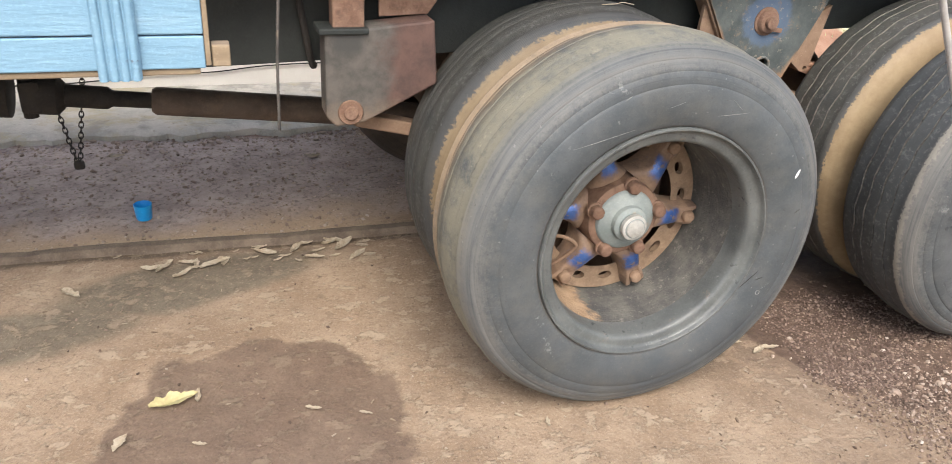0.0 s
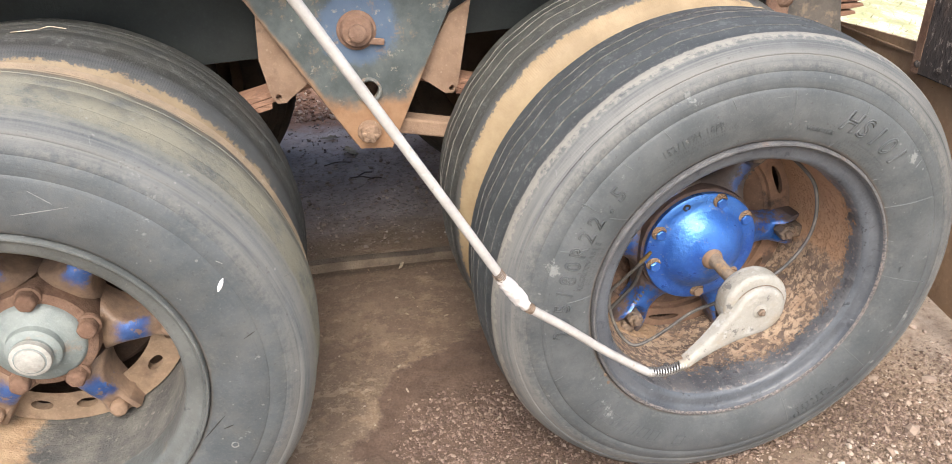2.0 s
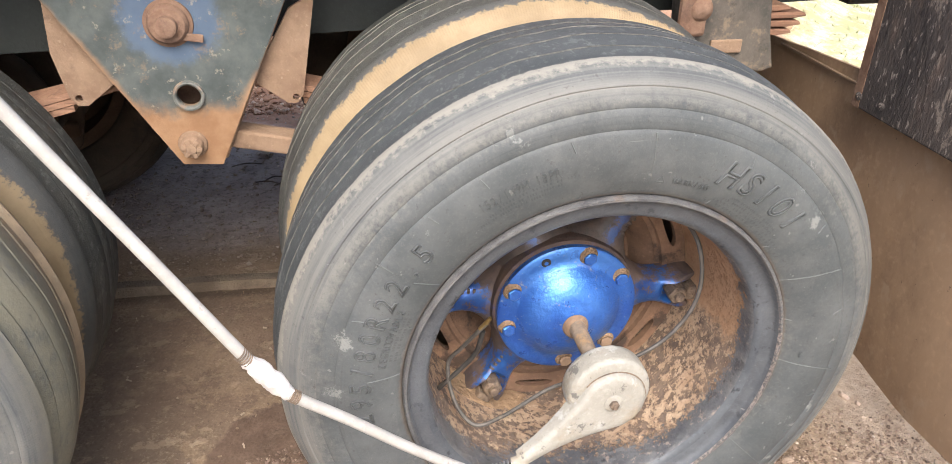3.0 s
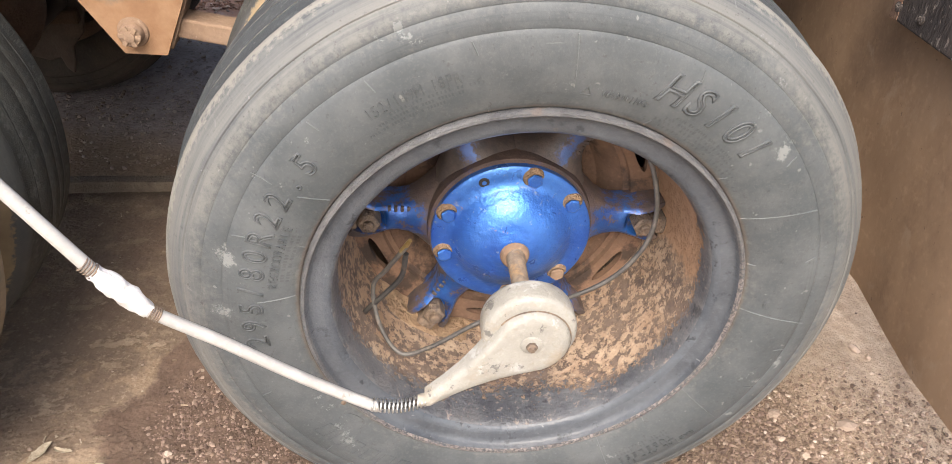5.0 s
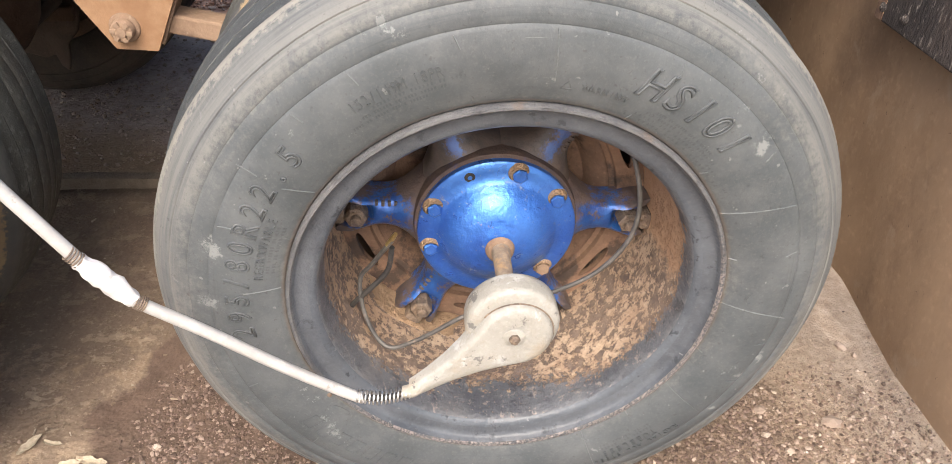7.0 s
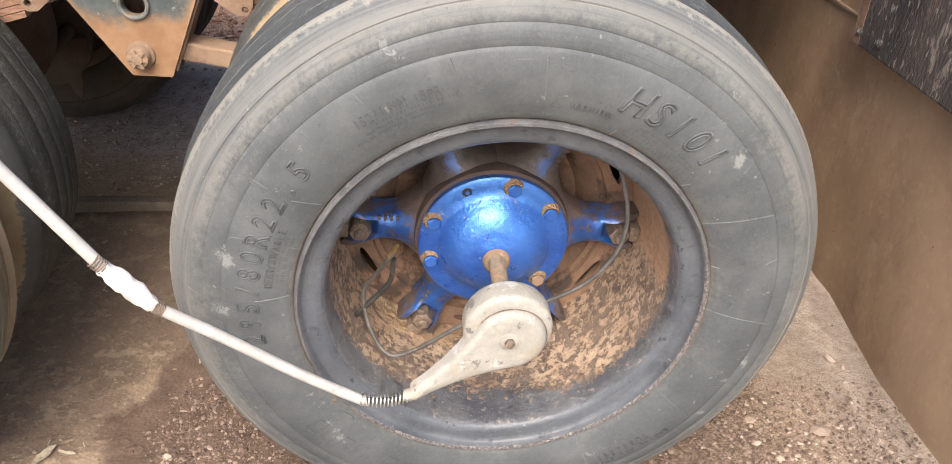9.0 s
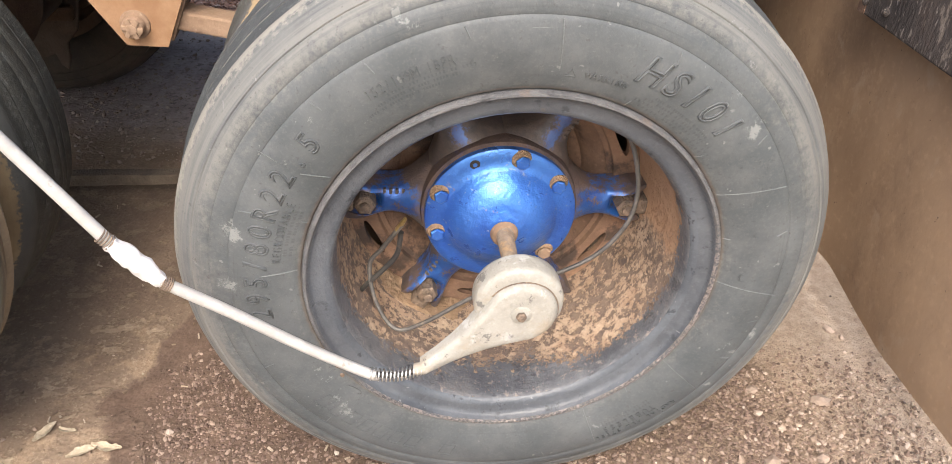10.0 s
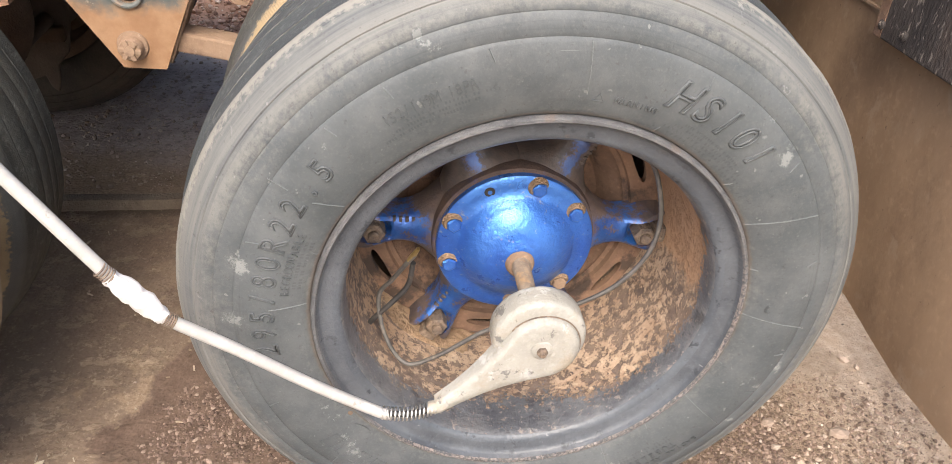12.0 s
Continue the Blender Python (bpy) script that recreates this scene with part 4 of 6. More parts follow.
def spoke_mesh(fork=True):
    """One arm of the hub casting along x: it flares into the hub, necks in, and ends in a fork whose prongs hold a nut in a pocket."""
    radii = (0.098, 0.112, 0.125, 0.140, 0.155, 0.172, 0.188, 0.202, 0.216, 0.232, 0.243)
    if fork:
        wide = (0.078, 0.069, 0.055, 0.0395, 0.0295, 0.0250, 0.0255, 0.0290, 0.0335, 0.036, 0.036)
        ahead = (0.184, 0.188, 0.193, 0.199, 0.203, 0.204, 0.203, 0.201, 0.201, 0.205, 0.211)
    else:
        wide = (0.058, 0.044, 0.033, 0.0265, 0.0235, 0.0225, 0.0225, 0.0235, 0.0255, 0.027, 0.027)
        ahead = (0.186, 0.180, 0.177, 0.177, 0.180, 0.186, 0.192, 0.197, 0.200, 0.203, 0.208)
    bm = bmesh.new()
    rows, n, m = [], 30, 12
    for i in range(n + 1):
        r = radii[0] + (radii[-1] - radii[0]) * i / n
        half, front = float(np.interp(r, radii, wide)), float(np.interp(r, radii, ahead))
        tip = min(1.0, max(0.0, (r - 0.188) / 0.020))
        web = half if fork else half + 0.007 * min(1.0, max(0.0, (r - 0.10) / 0.03))
        row = [bm.verts.new((r, 0.262, -web))]
        for j in range(m + 1):
            v = 2 * j / m - 1
            roll = 0.75 * half * (1 - math.sqrt(1 - (0.94 * v) ** 2))
            pocket = max(0.0, 1 - (abs(v) / 0.66) ** 4)
            deep = 0.021 if fork else 0.006
            long = (0.012 * v * v - 0.010 * (1 - v * v)) * tip * (1 if fork else 0.2)
            row.append(bm.verts.new((r + long, front + roll * (1 - 0.5 * tip) + deep * tip * pocket - 0.004 * tip * (1 - pocket) + 0.0012 * noise.noise((r * 90, v * 3, 2.0)), v * half)))
        row.append(bm.verts.new((r, 0.262, web)))
        rows.append(row)
    for p, q in zip(rows, rows[1:]):
        for k in range(len(p)):
            bm.faces.new((p[k], p[(k + 1) % len(p)], q[(k + 1) % len(p)], q[k]))
    bm.faces.new(rows[0])
    bm.faces.new(rows[-1])
    return bm


def cast_marks(parent, seed, material, at):
    """A short row of raised foundry marks along one flank of a spoke."""
    rng = random.Random(seed)
    for k in range(5):
        x = 0.146 + 0.010 * k
        h = rng.uniform(0.003, 0.0055)
        part("cast_mark", block((x - 0.0028, 0.2065, -0.0185 - h), (x + 0.0022, 0.2130, -0.0185 + h), 0.001), material, parent, at=at)


def slotted_ring(r0, r1, y, depth, count, slot_r, slot_a, slot_w, offset=0.0):
    """A ring plate pierced by oval slots: slot_a is the half length round the ring in degrees, slot_w the half width."""
    bm = bmesh.new()
    K, half = 24, 180 / count
    for c in range(count):
        mid = offset + 360 * c / count
        outer, inner = [], []
        for step in range(K):
            t = 2 * math.pi * step / K
            ca, sa = math.cos(t), math.sin(t)
            inner.append((mid + slot_a * ca, slot_r + slot_w * sa))
            k = max(abs(ca), abs(sa))
            outer.append((mid + half * ca / k, slot_r + ((r1 - slot_r) if sa > 0 else (slot_r - r0)) * sa / k))
        rows = [[bm.verts.new(polar(r, a, yy)) for a, r in loop] for loop, yy in ((outer, y), (inner, y), (inner, y + depth))]
        for p, q in zip(rows, rows[1:]):
            for k in range(K):
                bm.faces.new((p[k], p[(k + 1) % K], q[(k + 1) % K], q[k]))
    bmesh.ops.remove_doubles(bm, verts=bm.verts, dist=1e-5)
    return bm


FONT_CACHE = {}


def glyph(char, size, outline):
    key = (char, size, outline)
    if key not in FONT_CACHE:
        curve = bpy.data.curves.new("glyph", "FONT")
        curve.body, curve.size, curve.align_x, curve.align_y = char, size, "CENTER", "CENTER"
        curve.resolution_u = 3
        if outline:
            curve.fill_mode, curve.bevel_depth, curve.bevel_resolution = "NONE", size * 0.036, 1
        else:
            curve.extrude = 0.0013
        ob = bpy.data.objects.new("glyph", curve)
        scene.collection.objects.link(ob)
        FONT_CACHE[key] = bpy.data.meshes.new_from_object(ob.evaluated_get(bpy.context.evaluated_depsgraph_get()))
        bpy.data.objects.remove(ob)
        bpy.data.curves.remove(curve)
    return FONT_CACHE[key]


def side_y(r):
    """The outer sidewall's y at a radius."""
    rows = [(0.304, 0.003), (0.312, -0.001), (0.328, -0.006), (0.345, -0.0095), (0.362, -0.0105), (0.380, -0.0095), (0.392, -0.007)]
    return float(np.interp(r, [a for a, _ in rows], [b for _, b in rows]))


def lettering(name, text, radius, start, stop, size, parent, outline=False, inward=False, slant=0.0, squeeze=1.0, bars=False):
    """Raised letters round the sidewall from one angle to another, seen from outside; the tops point outward, or to the axle with inward."""
    bm = bmesh.new()
    for k, char in enumerate(text):
        if char == " ":
            continue
        a = start + (stop - start) * (k / max(1, len(text) - 1))
        m = Matrix.Translation(polar(radius, a, side_y(radius) - 0.0002)) @ spin(a - 90 if not inward else a + 90) @ Matrix.Rotation(radians(90), 4, "X") @ Matrix.Diagonal((squeeze, 1, 1, 1))
        if slant:
            m = m @ Matrix(((1, slant, 0, 0), (0, 1, 0, 0), (0, 0, 1, 0), (0, 0, 0, 1)))
        if bars:
            w, h = size * 0.3, size * 0.36
            if size > 0.02:
                b = rod([(-w, -h, 0), (w, -h, 0), (w, h, 0), (-w, h, 0), (-w, -h, 0)], size * 0.022, 5)
            else:
                b = bmesh.new()
                box(b, (-w, -h, -0.0006), (w, h, 0.00025))
            me = bpy.data.meshes.new("bar")
            b.to_mesh(me)
            b.free()
        else:
            me = glyph(char, size, outline)
        n = len(bm.verts)
        bm.from_mesh(me)
        bm.verts.ensure_lookup_table()
        bmesh.ops.transform(bm, matrix=m, verts=bm.verts[n:])
    # the letters follow the bulge of the sidewall
    for v in bm.verts:
        v.co.y += side_y(math.hypot(v.co.x, v.co.z)) - side_y(radius)
    return part(name, bm, M_LETTER, parent)


def mould_line(parent, a0, r0, a1, r1):
    pts = [polar(r0 + (r1 - r0) * t, a0 + (a1 - a0) * t, side_y(r0 + (r1 - r0) * t) - 0.0002) for t in (0, 0.25, 0.5, 0.75, 1)]
    part("mould_line", rod(pts, 0.0009, 5), M_MOULD, parent)


SPOKE_ANGLES = {"rear": [177, 117, 57, -3, -63, -123], "front": [-8, 52, 112, 172, -127, -67]}


def outer_wheel(kind, x):
    rear = kind == "rear"
    wheel = part("wheel", rim_mesh(11 if rear else 16), [M_RIM if rear else M_RIM_FRONT, M_RIM_EDGE if rear else M_RIM_FRONT, M_BARREL if rear else M_BARREL_FRONT, M_RIM_LEDGE if rear else M_RIM_FRONT], truck, "deep-dished spoked steel wheel crusted with dried mud", smooth=50, at=pose(x, 0, AXLE_Z))
    tyre = M_TYRE if rear else M_TYRE_FRONT
    part("tyre", tyre_mesh(0.4, seed=1, notch=0.6) if rear else tyre_mesh(0.9, 0.003, 2, 0.0007, 0.005, 0.45), [tyre, M_GROOVE_OUTER if rear else tyre, tyre], wheel, "worn grey-black truck tyre with dusty shoulders", smooth=42)
    # brake drum behind the spokes, its slotted ring, and the hub's barrel
    part("brake_drum", revolve([(0.085, 0.315), (0.19, 0.315), (0.20, 0.325), (0.20, 0.40), (0.1, 0.40)], 72), M_DRUM, wheel, smooth=40)
    if rear:
        part("slotted_ring", slotted_ring(0.206, 0.252, 0.250, 0.014, 6, 0.2285, 9.5, 0.0082, 24), M_RING_REAR, wheel, "dusty brown spacer ring with long slots", smooth=40)
        part("ridged_collar", revolve([(0.2065, 0.250), (0.2035, 0.259), (0.1955, 0.2610), (0.1930, 0.268), (0.1840, 0.272), (0.1720, 0.285), (0.1600, 0.304), (0.1150, 0.310)], 96), M_RING_REAR, wheel, "stepped brown drum face", smooth=50)
        for a in SPOKE_ANGLES[kind]:
            part("wedge_clamp", block((0.234, 0.196, -0.015), (0.256, 0.236, 0.015), 0.006), M_NUT, wheel, at=spin(a))
    else:
        part("slotted_ring", slotted_ring(0.180, 0.247, 0.240, 0.020, 16, 0.211, 5.4, 0.0115, 4), M_RING, wheel, "dusty brown ring with oval holes", smooth=40)
    part("hub", revolve([(0.060, 0.175), (0.118, 0.176), (0.127, 0.184), (0.129, 0.20), (0.120, 0.27)] if rear else [(0.06, 0.160), (0.090, 0.161), (0.0975, 0.166), (0.100, 0.178), (0.106, 0.27)], 72), M_HUB if rear else M_RUST, wheel, smooth=40)
    arm = spoke_mesh(rear)
    arm_me = None
    nut_me = None
    for a in SPOKE_ANGLES[kind]:
        if arm_me is None:
            s = part("spoke", arm, M_SPOKE if rear else M_SPOKE_FRONT, wheel, smooth=45)
            arm_me = s.data
            nn = part("nut", hexagon(0.0180, 0.190, 0.226, 0.008, 1.2) if rear else bolt_head(0.0165, 0.184, 0.210), M_NUT if rear else M_TANRUST, wheel, smooth=30 if rear else 50)
            nut_me = nn.data
        else:
            s, nn = part("spoke", arm_me, None, wheel), part("nut", nut_me, None, wheel)
        s.matrix_basis = spin(a)
        # the two upper spokes take the dusty copy with shade painted in
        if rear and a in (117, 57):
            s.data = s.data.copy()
            s.data.materials[0] = M_SPOKE_DUSTY_SHADED
        nn.matrix_basis = spin(a) @ pose(0.217, 0, 0)
        if rear and a in (177, 57, -123):
            cast_marks(wheel, a, M_SPOKE_DUSTY_SHADED, spin(a))
    return wheel


rear = outer_wheel("rear", REAR_X)
front = outer_wheel("front", FRONT_X)

# lettering and mould lines of the rear tyre
lettering("lettering", "HS101", 0.3575, 65.0, 43.8, 0.052, rear, True, slant=0.28, squeeze=0.92)
lettering("lettering", "295/80", 0.3600, 185, 162, 0.043, rear, True, squeeze=0.9)
lettering("lettering", "R22.5", 0.3600, 157.5, 138, 0.043, rear, True, squeeze=0.9)
lettering("lettering", "152/149M 18PR", 0.358, 122.5, 105.3, 0.0195, rear, squeeze=0.8)
lettering("lettering", "REGROOVABLE", 0.334, 169.5, 153.5, 0.0175, rear, squeeze=0.72)
lettering("lettering", "WARNING", 0.3295, 77.6, 69.2, 0.0125, rear, squeeze=0.8)
lettering("lettering", "TUBELESS", 0.366, -48.5, -62, 0.019, rear, squeeze=0.85)
lettering("lettering", "RADIAL ALL STEEL", 0.382, -43.5, -65, 0.0145, rear, squeeze=0.8)
for k in range(7):
    lettering("maker_mark", "x", 0.358, -143 + 4.6 * k, -143 + 4.6 * k, 0.038, rear, bars=True, slant=0.2, squeeze=0.8)
lettering("maker_mark", "x", 0.362, -105.5, -105.5, 0.034, rear, bars=True, slant=0.2)
PRINT = ("xxxx xx xxxxx xxx x xxxxxx", "xxx xxxxxx xx xxxx xxxxx xx", "xxxxx xxx xxxxxx xx xxxx", "xx xxxxx xxxx x xxxxxxx xx")
for row in range(3):
    lettering("small_print", PRINT[row], 0.334 + 0.0068 * row, 125 - 3 * row, 101 + 4 * (2 - row), 0.0052, rear, bars=True, squeeze=0.7)
for row in range(2):
    lettering("small_print", PRINT[row][:17], 0.317 + 0.007 * row, 168, 155, 0.006, rear, bars=True, squeeze=0.7)
for row in range(4):
    lettering("small_print", PRINT[3 - row], 0.312 + 0.0062 * row, 67 - 2 * row, 36 + 3 * row, 0.0048, rear, bars=True, squeeze=0.7)
for row in range(2):
    lettering("small_print", PRINT[row + 1][:16], 0.347 + 0.007 * row, -62, -48, 0.0055, rear, bars=True, squeeze=0.7)
mark = rod([polar(0.3255, 80.2, side_y(0.3255)), polar(0.3355, 81.3, side_y(0.3355)), polar(0.3255, 82.6, side_y(0.3255)), polar(0.3255, 80.2, side_y(0.3255))], 0.0009, 5)
part("warning_triangle", mark, M_LETTER, rear)
for r in (0.0075, 0.0045):
    part("turn_mark", rod([polar(0.339, -0.5, side_y(0.339)) + Vector((r * math.cos(t), 0, r * math.sin(t))) for t in np.linspace(0, 2 * math.pi, 17)], 0.0006, 5), M_LETTER, rear)
for r, a in ((0.306, -150), (0.310, -146.5)):
    part("stud_mark", revolve([(0.0, -0.0012), (0.0035, -0.0010), (0.0045, 0.0004)], 12), M_LETTER, rear, smooth=60, at=Matrix.Translation(polar(r, a, side_y(r))))
part("oval_mark", rod([polar(0.316, -140.5, side_y(0.316)) + Vector((0.016 * math.cos(t) * 0.8 - 0.005 * math.sin(t) * 0.6, 0, -0.016 * math.cos(t) * 0.6 - 0.005 * math.sin(t) * 0.8)) for t in np.linspace(0, 2 * math.pi, 21)], 0.0007, 5), M_LETTER, rear)
for a0, r0, a1, r1 in ((27, 0.304, 23, 0.396), (-3, 0.304, -6, 0.402), (-35, 0.304, -37, 0.39), (-65, 0.304, -66, 0.385), (145, 0.345, 143, 0.308), (174, 0.353, 173, 0.306), (85, 0.395, 84, 0.332), (145, 0.404, 145, 0.377)):
    mould_line(rear, a0, r0, a1, r1)

for a in (62, 36, 11, -14, -26, -48, -80, 101, 119, 131, 158, 200, 222):
    mould_line(rear, a, 0.378, a + 0.6, 0.394)
for a in (66, 41, 12, -20, -50, 101, 158, 205):
    mould_line(rear, a, 0.304, a - 0.5, 0.314)

# scars on the front tyre
def scratch(a, b, radius, material, name="scratch"):
    """A thin straight scar from one place of the sidewall to another, each given as radius and angle."""
    p, q = polar(*a), polar(*b)
    line = [p.lerp(q, k / 14) for k in range(15)]
    for v in line:
        v.y = side_y(math.hypot(v.x, v.z)) - 0.0002
    part(name, rod(line, [radius * (0.25 + 0.75 * math.sin(math.pi * (k + 0.3) / 14.6)) for k in range(15)], 5), material, front)


for a, b, w in (((0.37, 133.6), (0.322, 109.8), 0.0009), ((0.338, 74.4), (0.372, 62.5), 0.0008), ((0.397, 111.4), (0.401, 108.9), 0.0012), ((0.382, 71.2), (0.369, 65.9), 0.0008), ((0.352, 96), (0.362, 90), 0.0006), ((0.41, 31), (0.415, 29.5), 0.001)):
    scratch(a, b, w, M_SCAR)
for a, b in (((0.306, -28.9), (0.327, -17.0)), ((0.376, 9.4), (0.395, 10.3)), ((0.33, -22), (0.345, -19.5))):
    scratch(a, b, 0.0011, M_BLACK, "cut")
scratch((0.380, 24.4), (0.399, 26.5), 0.0038, M_CHIP, "chip")
part("stud_mark", rod([polar(0.358, -26.5, side_y(0.358)) + Vector((0.0058 * math.cos(t), 0, 0.0058 * math.sin(t))) for t in np.linspace(0, 2 * math.pi, 17)], 0.0013, 5), M_SCAR, front)

# rear hub: domed blue cover with bolts and the stub shaft
part("hub_cover", revolve([(0.0, 0.118), (0.018, 0.119), (0.030, 0.122), (0.034, 0.1245), (0.045, 0.1265), (0.058, 0.1325), (0.070, 0.1410), (0.081, 0.1510), (0.089, 0.1595), (0.095, 0.1640), (0.108, 0.1665), (0.119, 0.167), (0.1225, 0.170), (0.1225, 0.180)], 96), M_BLUE, rear, "domed glossy blue hub cover with dusty bolts", smooth=40)


def dust_crescent(lean):
    """Dried mud lodged round the upper side of a bolt head."""
    bm = bmesh.new()
    n, rows = 26, []
    for i in range(n + 1):
        t = i / n
        a = radians(-20 + lean + 225 * t)
        swell = math.sin(math.pi * t) ** 0.6
        rows.append([bm.verts.new((r * math.cos(a), y, r * math.sin(a))) for r, y in ((0.0105, 0.1660), (0.0112, 0.1665 - 0.0060 * swell), (0.0125 + 0.0012 * swell, 0.1660 - 0.0068 * swell), (0.0125 + 0.0050 * swell + 0.0006 * math.sin(7 * t + lean), 0.1665 - 0.0030 * swell), (0.0130 + 0.0062 * swell, 0.1685))])
    for p, q in zip(rows, rows[1:]):
        for k in range(4):
            bm.faces.new((p[k], p[k + 1], q[k + 1], q[k]))
    return bm


bolt_me = None
for a in (73.5, 32, 155, 195, -88, -44):
    if bolt_me is None:
        b = part("bolt", hexagon(0.0118, 0.1575, 0.168, 0.0), M_BLUE, rear, smooth=30)
        bolt_me = b.data
    else:
        b = part("bolt", bolt_me, None, rear)
    b.matrix_basis = spin(a) @ pose(0.106, 0, 0, 0, a * 7 % 60, 0)
    if a in (-88, -44):
        b.data = b.data.copy()
        b.data.materials[0] = M_TANRUST
    part("dust_ring", dust_crescent(a * 0.37 % 30), M_MUD, rear, smooth=60, at=spin(a) @ pose(0.106, 0, 0) @ spin(-a))
part("bolt_hole", revolve([(0.0035, 0.1655), (0.007, 0.1652), (0.0085, 0.1665)], 16), M_BLACK, rear, at=spin(114) @ pose(0.107, 0, 0))
part("boss", revolve([(0.0, 0.108), (0.015, 0.108), (0.0195, 0.111), (0.022, 0.118), (0.023, 0.124)], 24), M_TANRUST, rear, "rust-orange boss", smooth=50)
part("stub_shaft", rod([(0, 0.125, 0.004), (0, 0.10, 0.003), (0, 0.02, 0), (0, -0.03, 0)], [0.0165, 0.0135, 0.0125, 0.0125], 16), surface("muddy_shaft", (0.16, 0.12, 0.09), (0.30, 0.24, 0.18), [((0.42, 0.26, 0.12), 30, 0.5, 0.65, 0.7)], 40, 0.7), rear, smooth=40)

# front hub: stepped grey cap with its end nut, and the flange's bolts
part("hub_cap", revolve([(0.0, 0.103), (0.026, 0.103), (0.032, 0.107), (0.034, 0.112), (0.034, 0.122), (0.042, 0.124), (0.046, 0.128), (0.048, 0.140), (0.055, 0.145), (0.074, 0.150), (0.080, 0.156), (0.083, 0.168), (0.083, 0.19)], 64), M_HUBCAP, front, "stepped grey-green hub cap with a pale end", smooth=35)
part("end_nut", revolve([(0.0, 0.0985), (0.019, 0.0985), (0.0235, 0.1005), (0.0245, 0.1035), (0.029, 0.1035), (0.0335, 0.106), (0.0345, 0.116)], 40), M_HUBNUT, front, smooth=35)
bolt_me = None
for a in (13, 85, 160, 238, 300):
    if bolt_me is None:
        b = part("bolt", bolt_head(0.0170, 0.136, 0.163), M_RUST, front, smooth=50)
        bolt_me = b.data
    else:
        b = part("bolt", bolt_me, None, front)
    b.matrix_basis = spin(a) @ pose(0.092, 0, 0, 0, a * 11 % 60, 0)


def mud_heap(parent, a0, a1, y0, y1, thick, seed):
    """Dried mud lying in the bottom of the barrel."""
    bm = bmesh.new()
    na, ny, rows = 80, 28, []
    for i in range(na + 1):
        u = i / na
        a = a0 + (a1 - a0) * u
        row = []
        for j in range(ny + 1):
            v = j / ny
            y = y0 + (y1 - y0) * v
            rim = 4 * u * (1 - u) * min(1.0, 3 * v)
            h = thick * rim * (0.35 + 0.65 * v) * (0.9 + 0.7 * noise.noise((a * 0.09, y * 22, seed)) + 0.25 * noise.noise((a * 0.5, y * 90, seed))) - 0.004 - 0.004 * (1 - rim)
            row.append(bm.verts.new(polar(0.2560 - 0.03 * max(0, y - 0.14) - h, a, y)))
        rows.append(row)
    for p, q in zip(rows, rows[1:]):
        for j in range(ny):
            bm.faces.new((p[j], p[j + 1], q[j + 1], q[j]))
    part("mud", bm, M_MUD, parent, "dried tan mud caked inside the wheel", smooth=60)


mud_heap(rear, -158, -88, 0.165, 0.245, 0.014, 1.0)

# loose brake wires inside the wheels
part("cable", rod(smooth_path([(0.150, 0.20, 0.205), (0.168, 0.12, 0.182), (0.178, 0.085, 0.155), (0.189, 0.08, 0.095), (0.180, 0.08, 0.038), (0.142, 0.08, -0.016), (0.082, 0.08, -0.052), (0.0, 0.085, -0.085), (-0.054, 0.08, -0.096), (-0.128, 0.08, -0.143), (-0.175, 0.085, -0.158), (-0.205, 0.11, -0.12), (-0.212, 0.13, -0.06), (-0.19, 0.12, -0.02), (-0.158, 0.09, 0.045)]), 0.0036, 8), M_CABLE, rear, "thin dark grey cable looped inside the wheel", smooth=60)
part("hose", rod(smooth_path([(-0.160, 0.105, 0.02), (-0.168, 0.115, -0.029), (-0.191, 0.12, -0.063), (-0.217, 0.125, -0.094), (-0.227, 0.13, -0.11)]), 0.0042, 10), M_HOSE, rear, "limp black rubber hose", smooth=60)
part("cable_end", rod([(-0.166, 0.098, 0.03), (-0.158, 0.09, 0.047), (-0.153, 0.086, 0.058)], [0.0042, 0.0042, 0.003], 8), M_BRASS, rear, smooth=60)
part("cable", rod(smooth_path([(-0.215, 0.15, -0.02), (-0.19, 0.12, -0.01), (-0.155, 0.12, -0.03), (-0.15, 0.13, -0.055), (-0.19, 0.16, -0.11), (-0.205, 0.19, -0.13)]), 0.005, 8), M_TANRUST, front, "bent dust-coated wire", smooth=60)


def inner_wheel(x, y, flip=False, tyre=None):
    m = pose(x, y, AXLE_Z, 0, 0, 180 if flip else 0)
    rim = part("wheel", revolve([(0.299, 0.02), (0.3005, 0.004), (0.292, -0.003), (0.28, 0.004), (0.262, 0.03), (0.25, 0.12), (0.16, 0.14), (0.05, 0.14), (0.05, 0.16), (0.25, 0.16), (0.262, 0.27), (0.299, 0.28)], 72), M_DRUM, truck, "dusty inner dual wheel", smooth=40, at=m)
    part("tyre", tyre, [], rim)
    return rim


def tyre_data(bm, materials):
    ob = part("tyre", bm, materials, None, smooth=42)
    data = ob.data
    bpy.data.objects.remove(ob)
    return data


REAR_INNER = tyre_data(tyre_mesh(0.5, 0.006, 5, notch=0.1), [M_TYRE_DARK, M_GROOVE, M_TYRE_DARK])
FRONT_INNER = tyre_data(tyre_mesh(0.5, 0.003, 6, 0.0006, -0.008, 0.1), [M_TYRE_DARK_FRONT, M_TYRE_DARK_FRONT, M_TYRE_DARK_FRONT])
FAR_TYRE = tyre_data(tyre_mesh(0.5, 0.006, 7), [M_TYRE_FAR, M_TYRE_FAR, M_TYRE_FAR])
DUAL, FAR = 0.345, 1.94
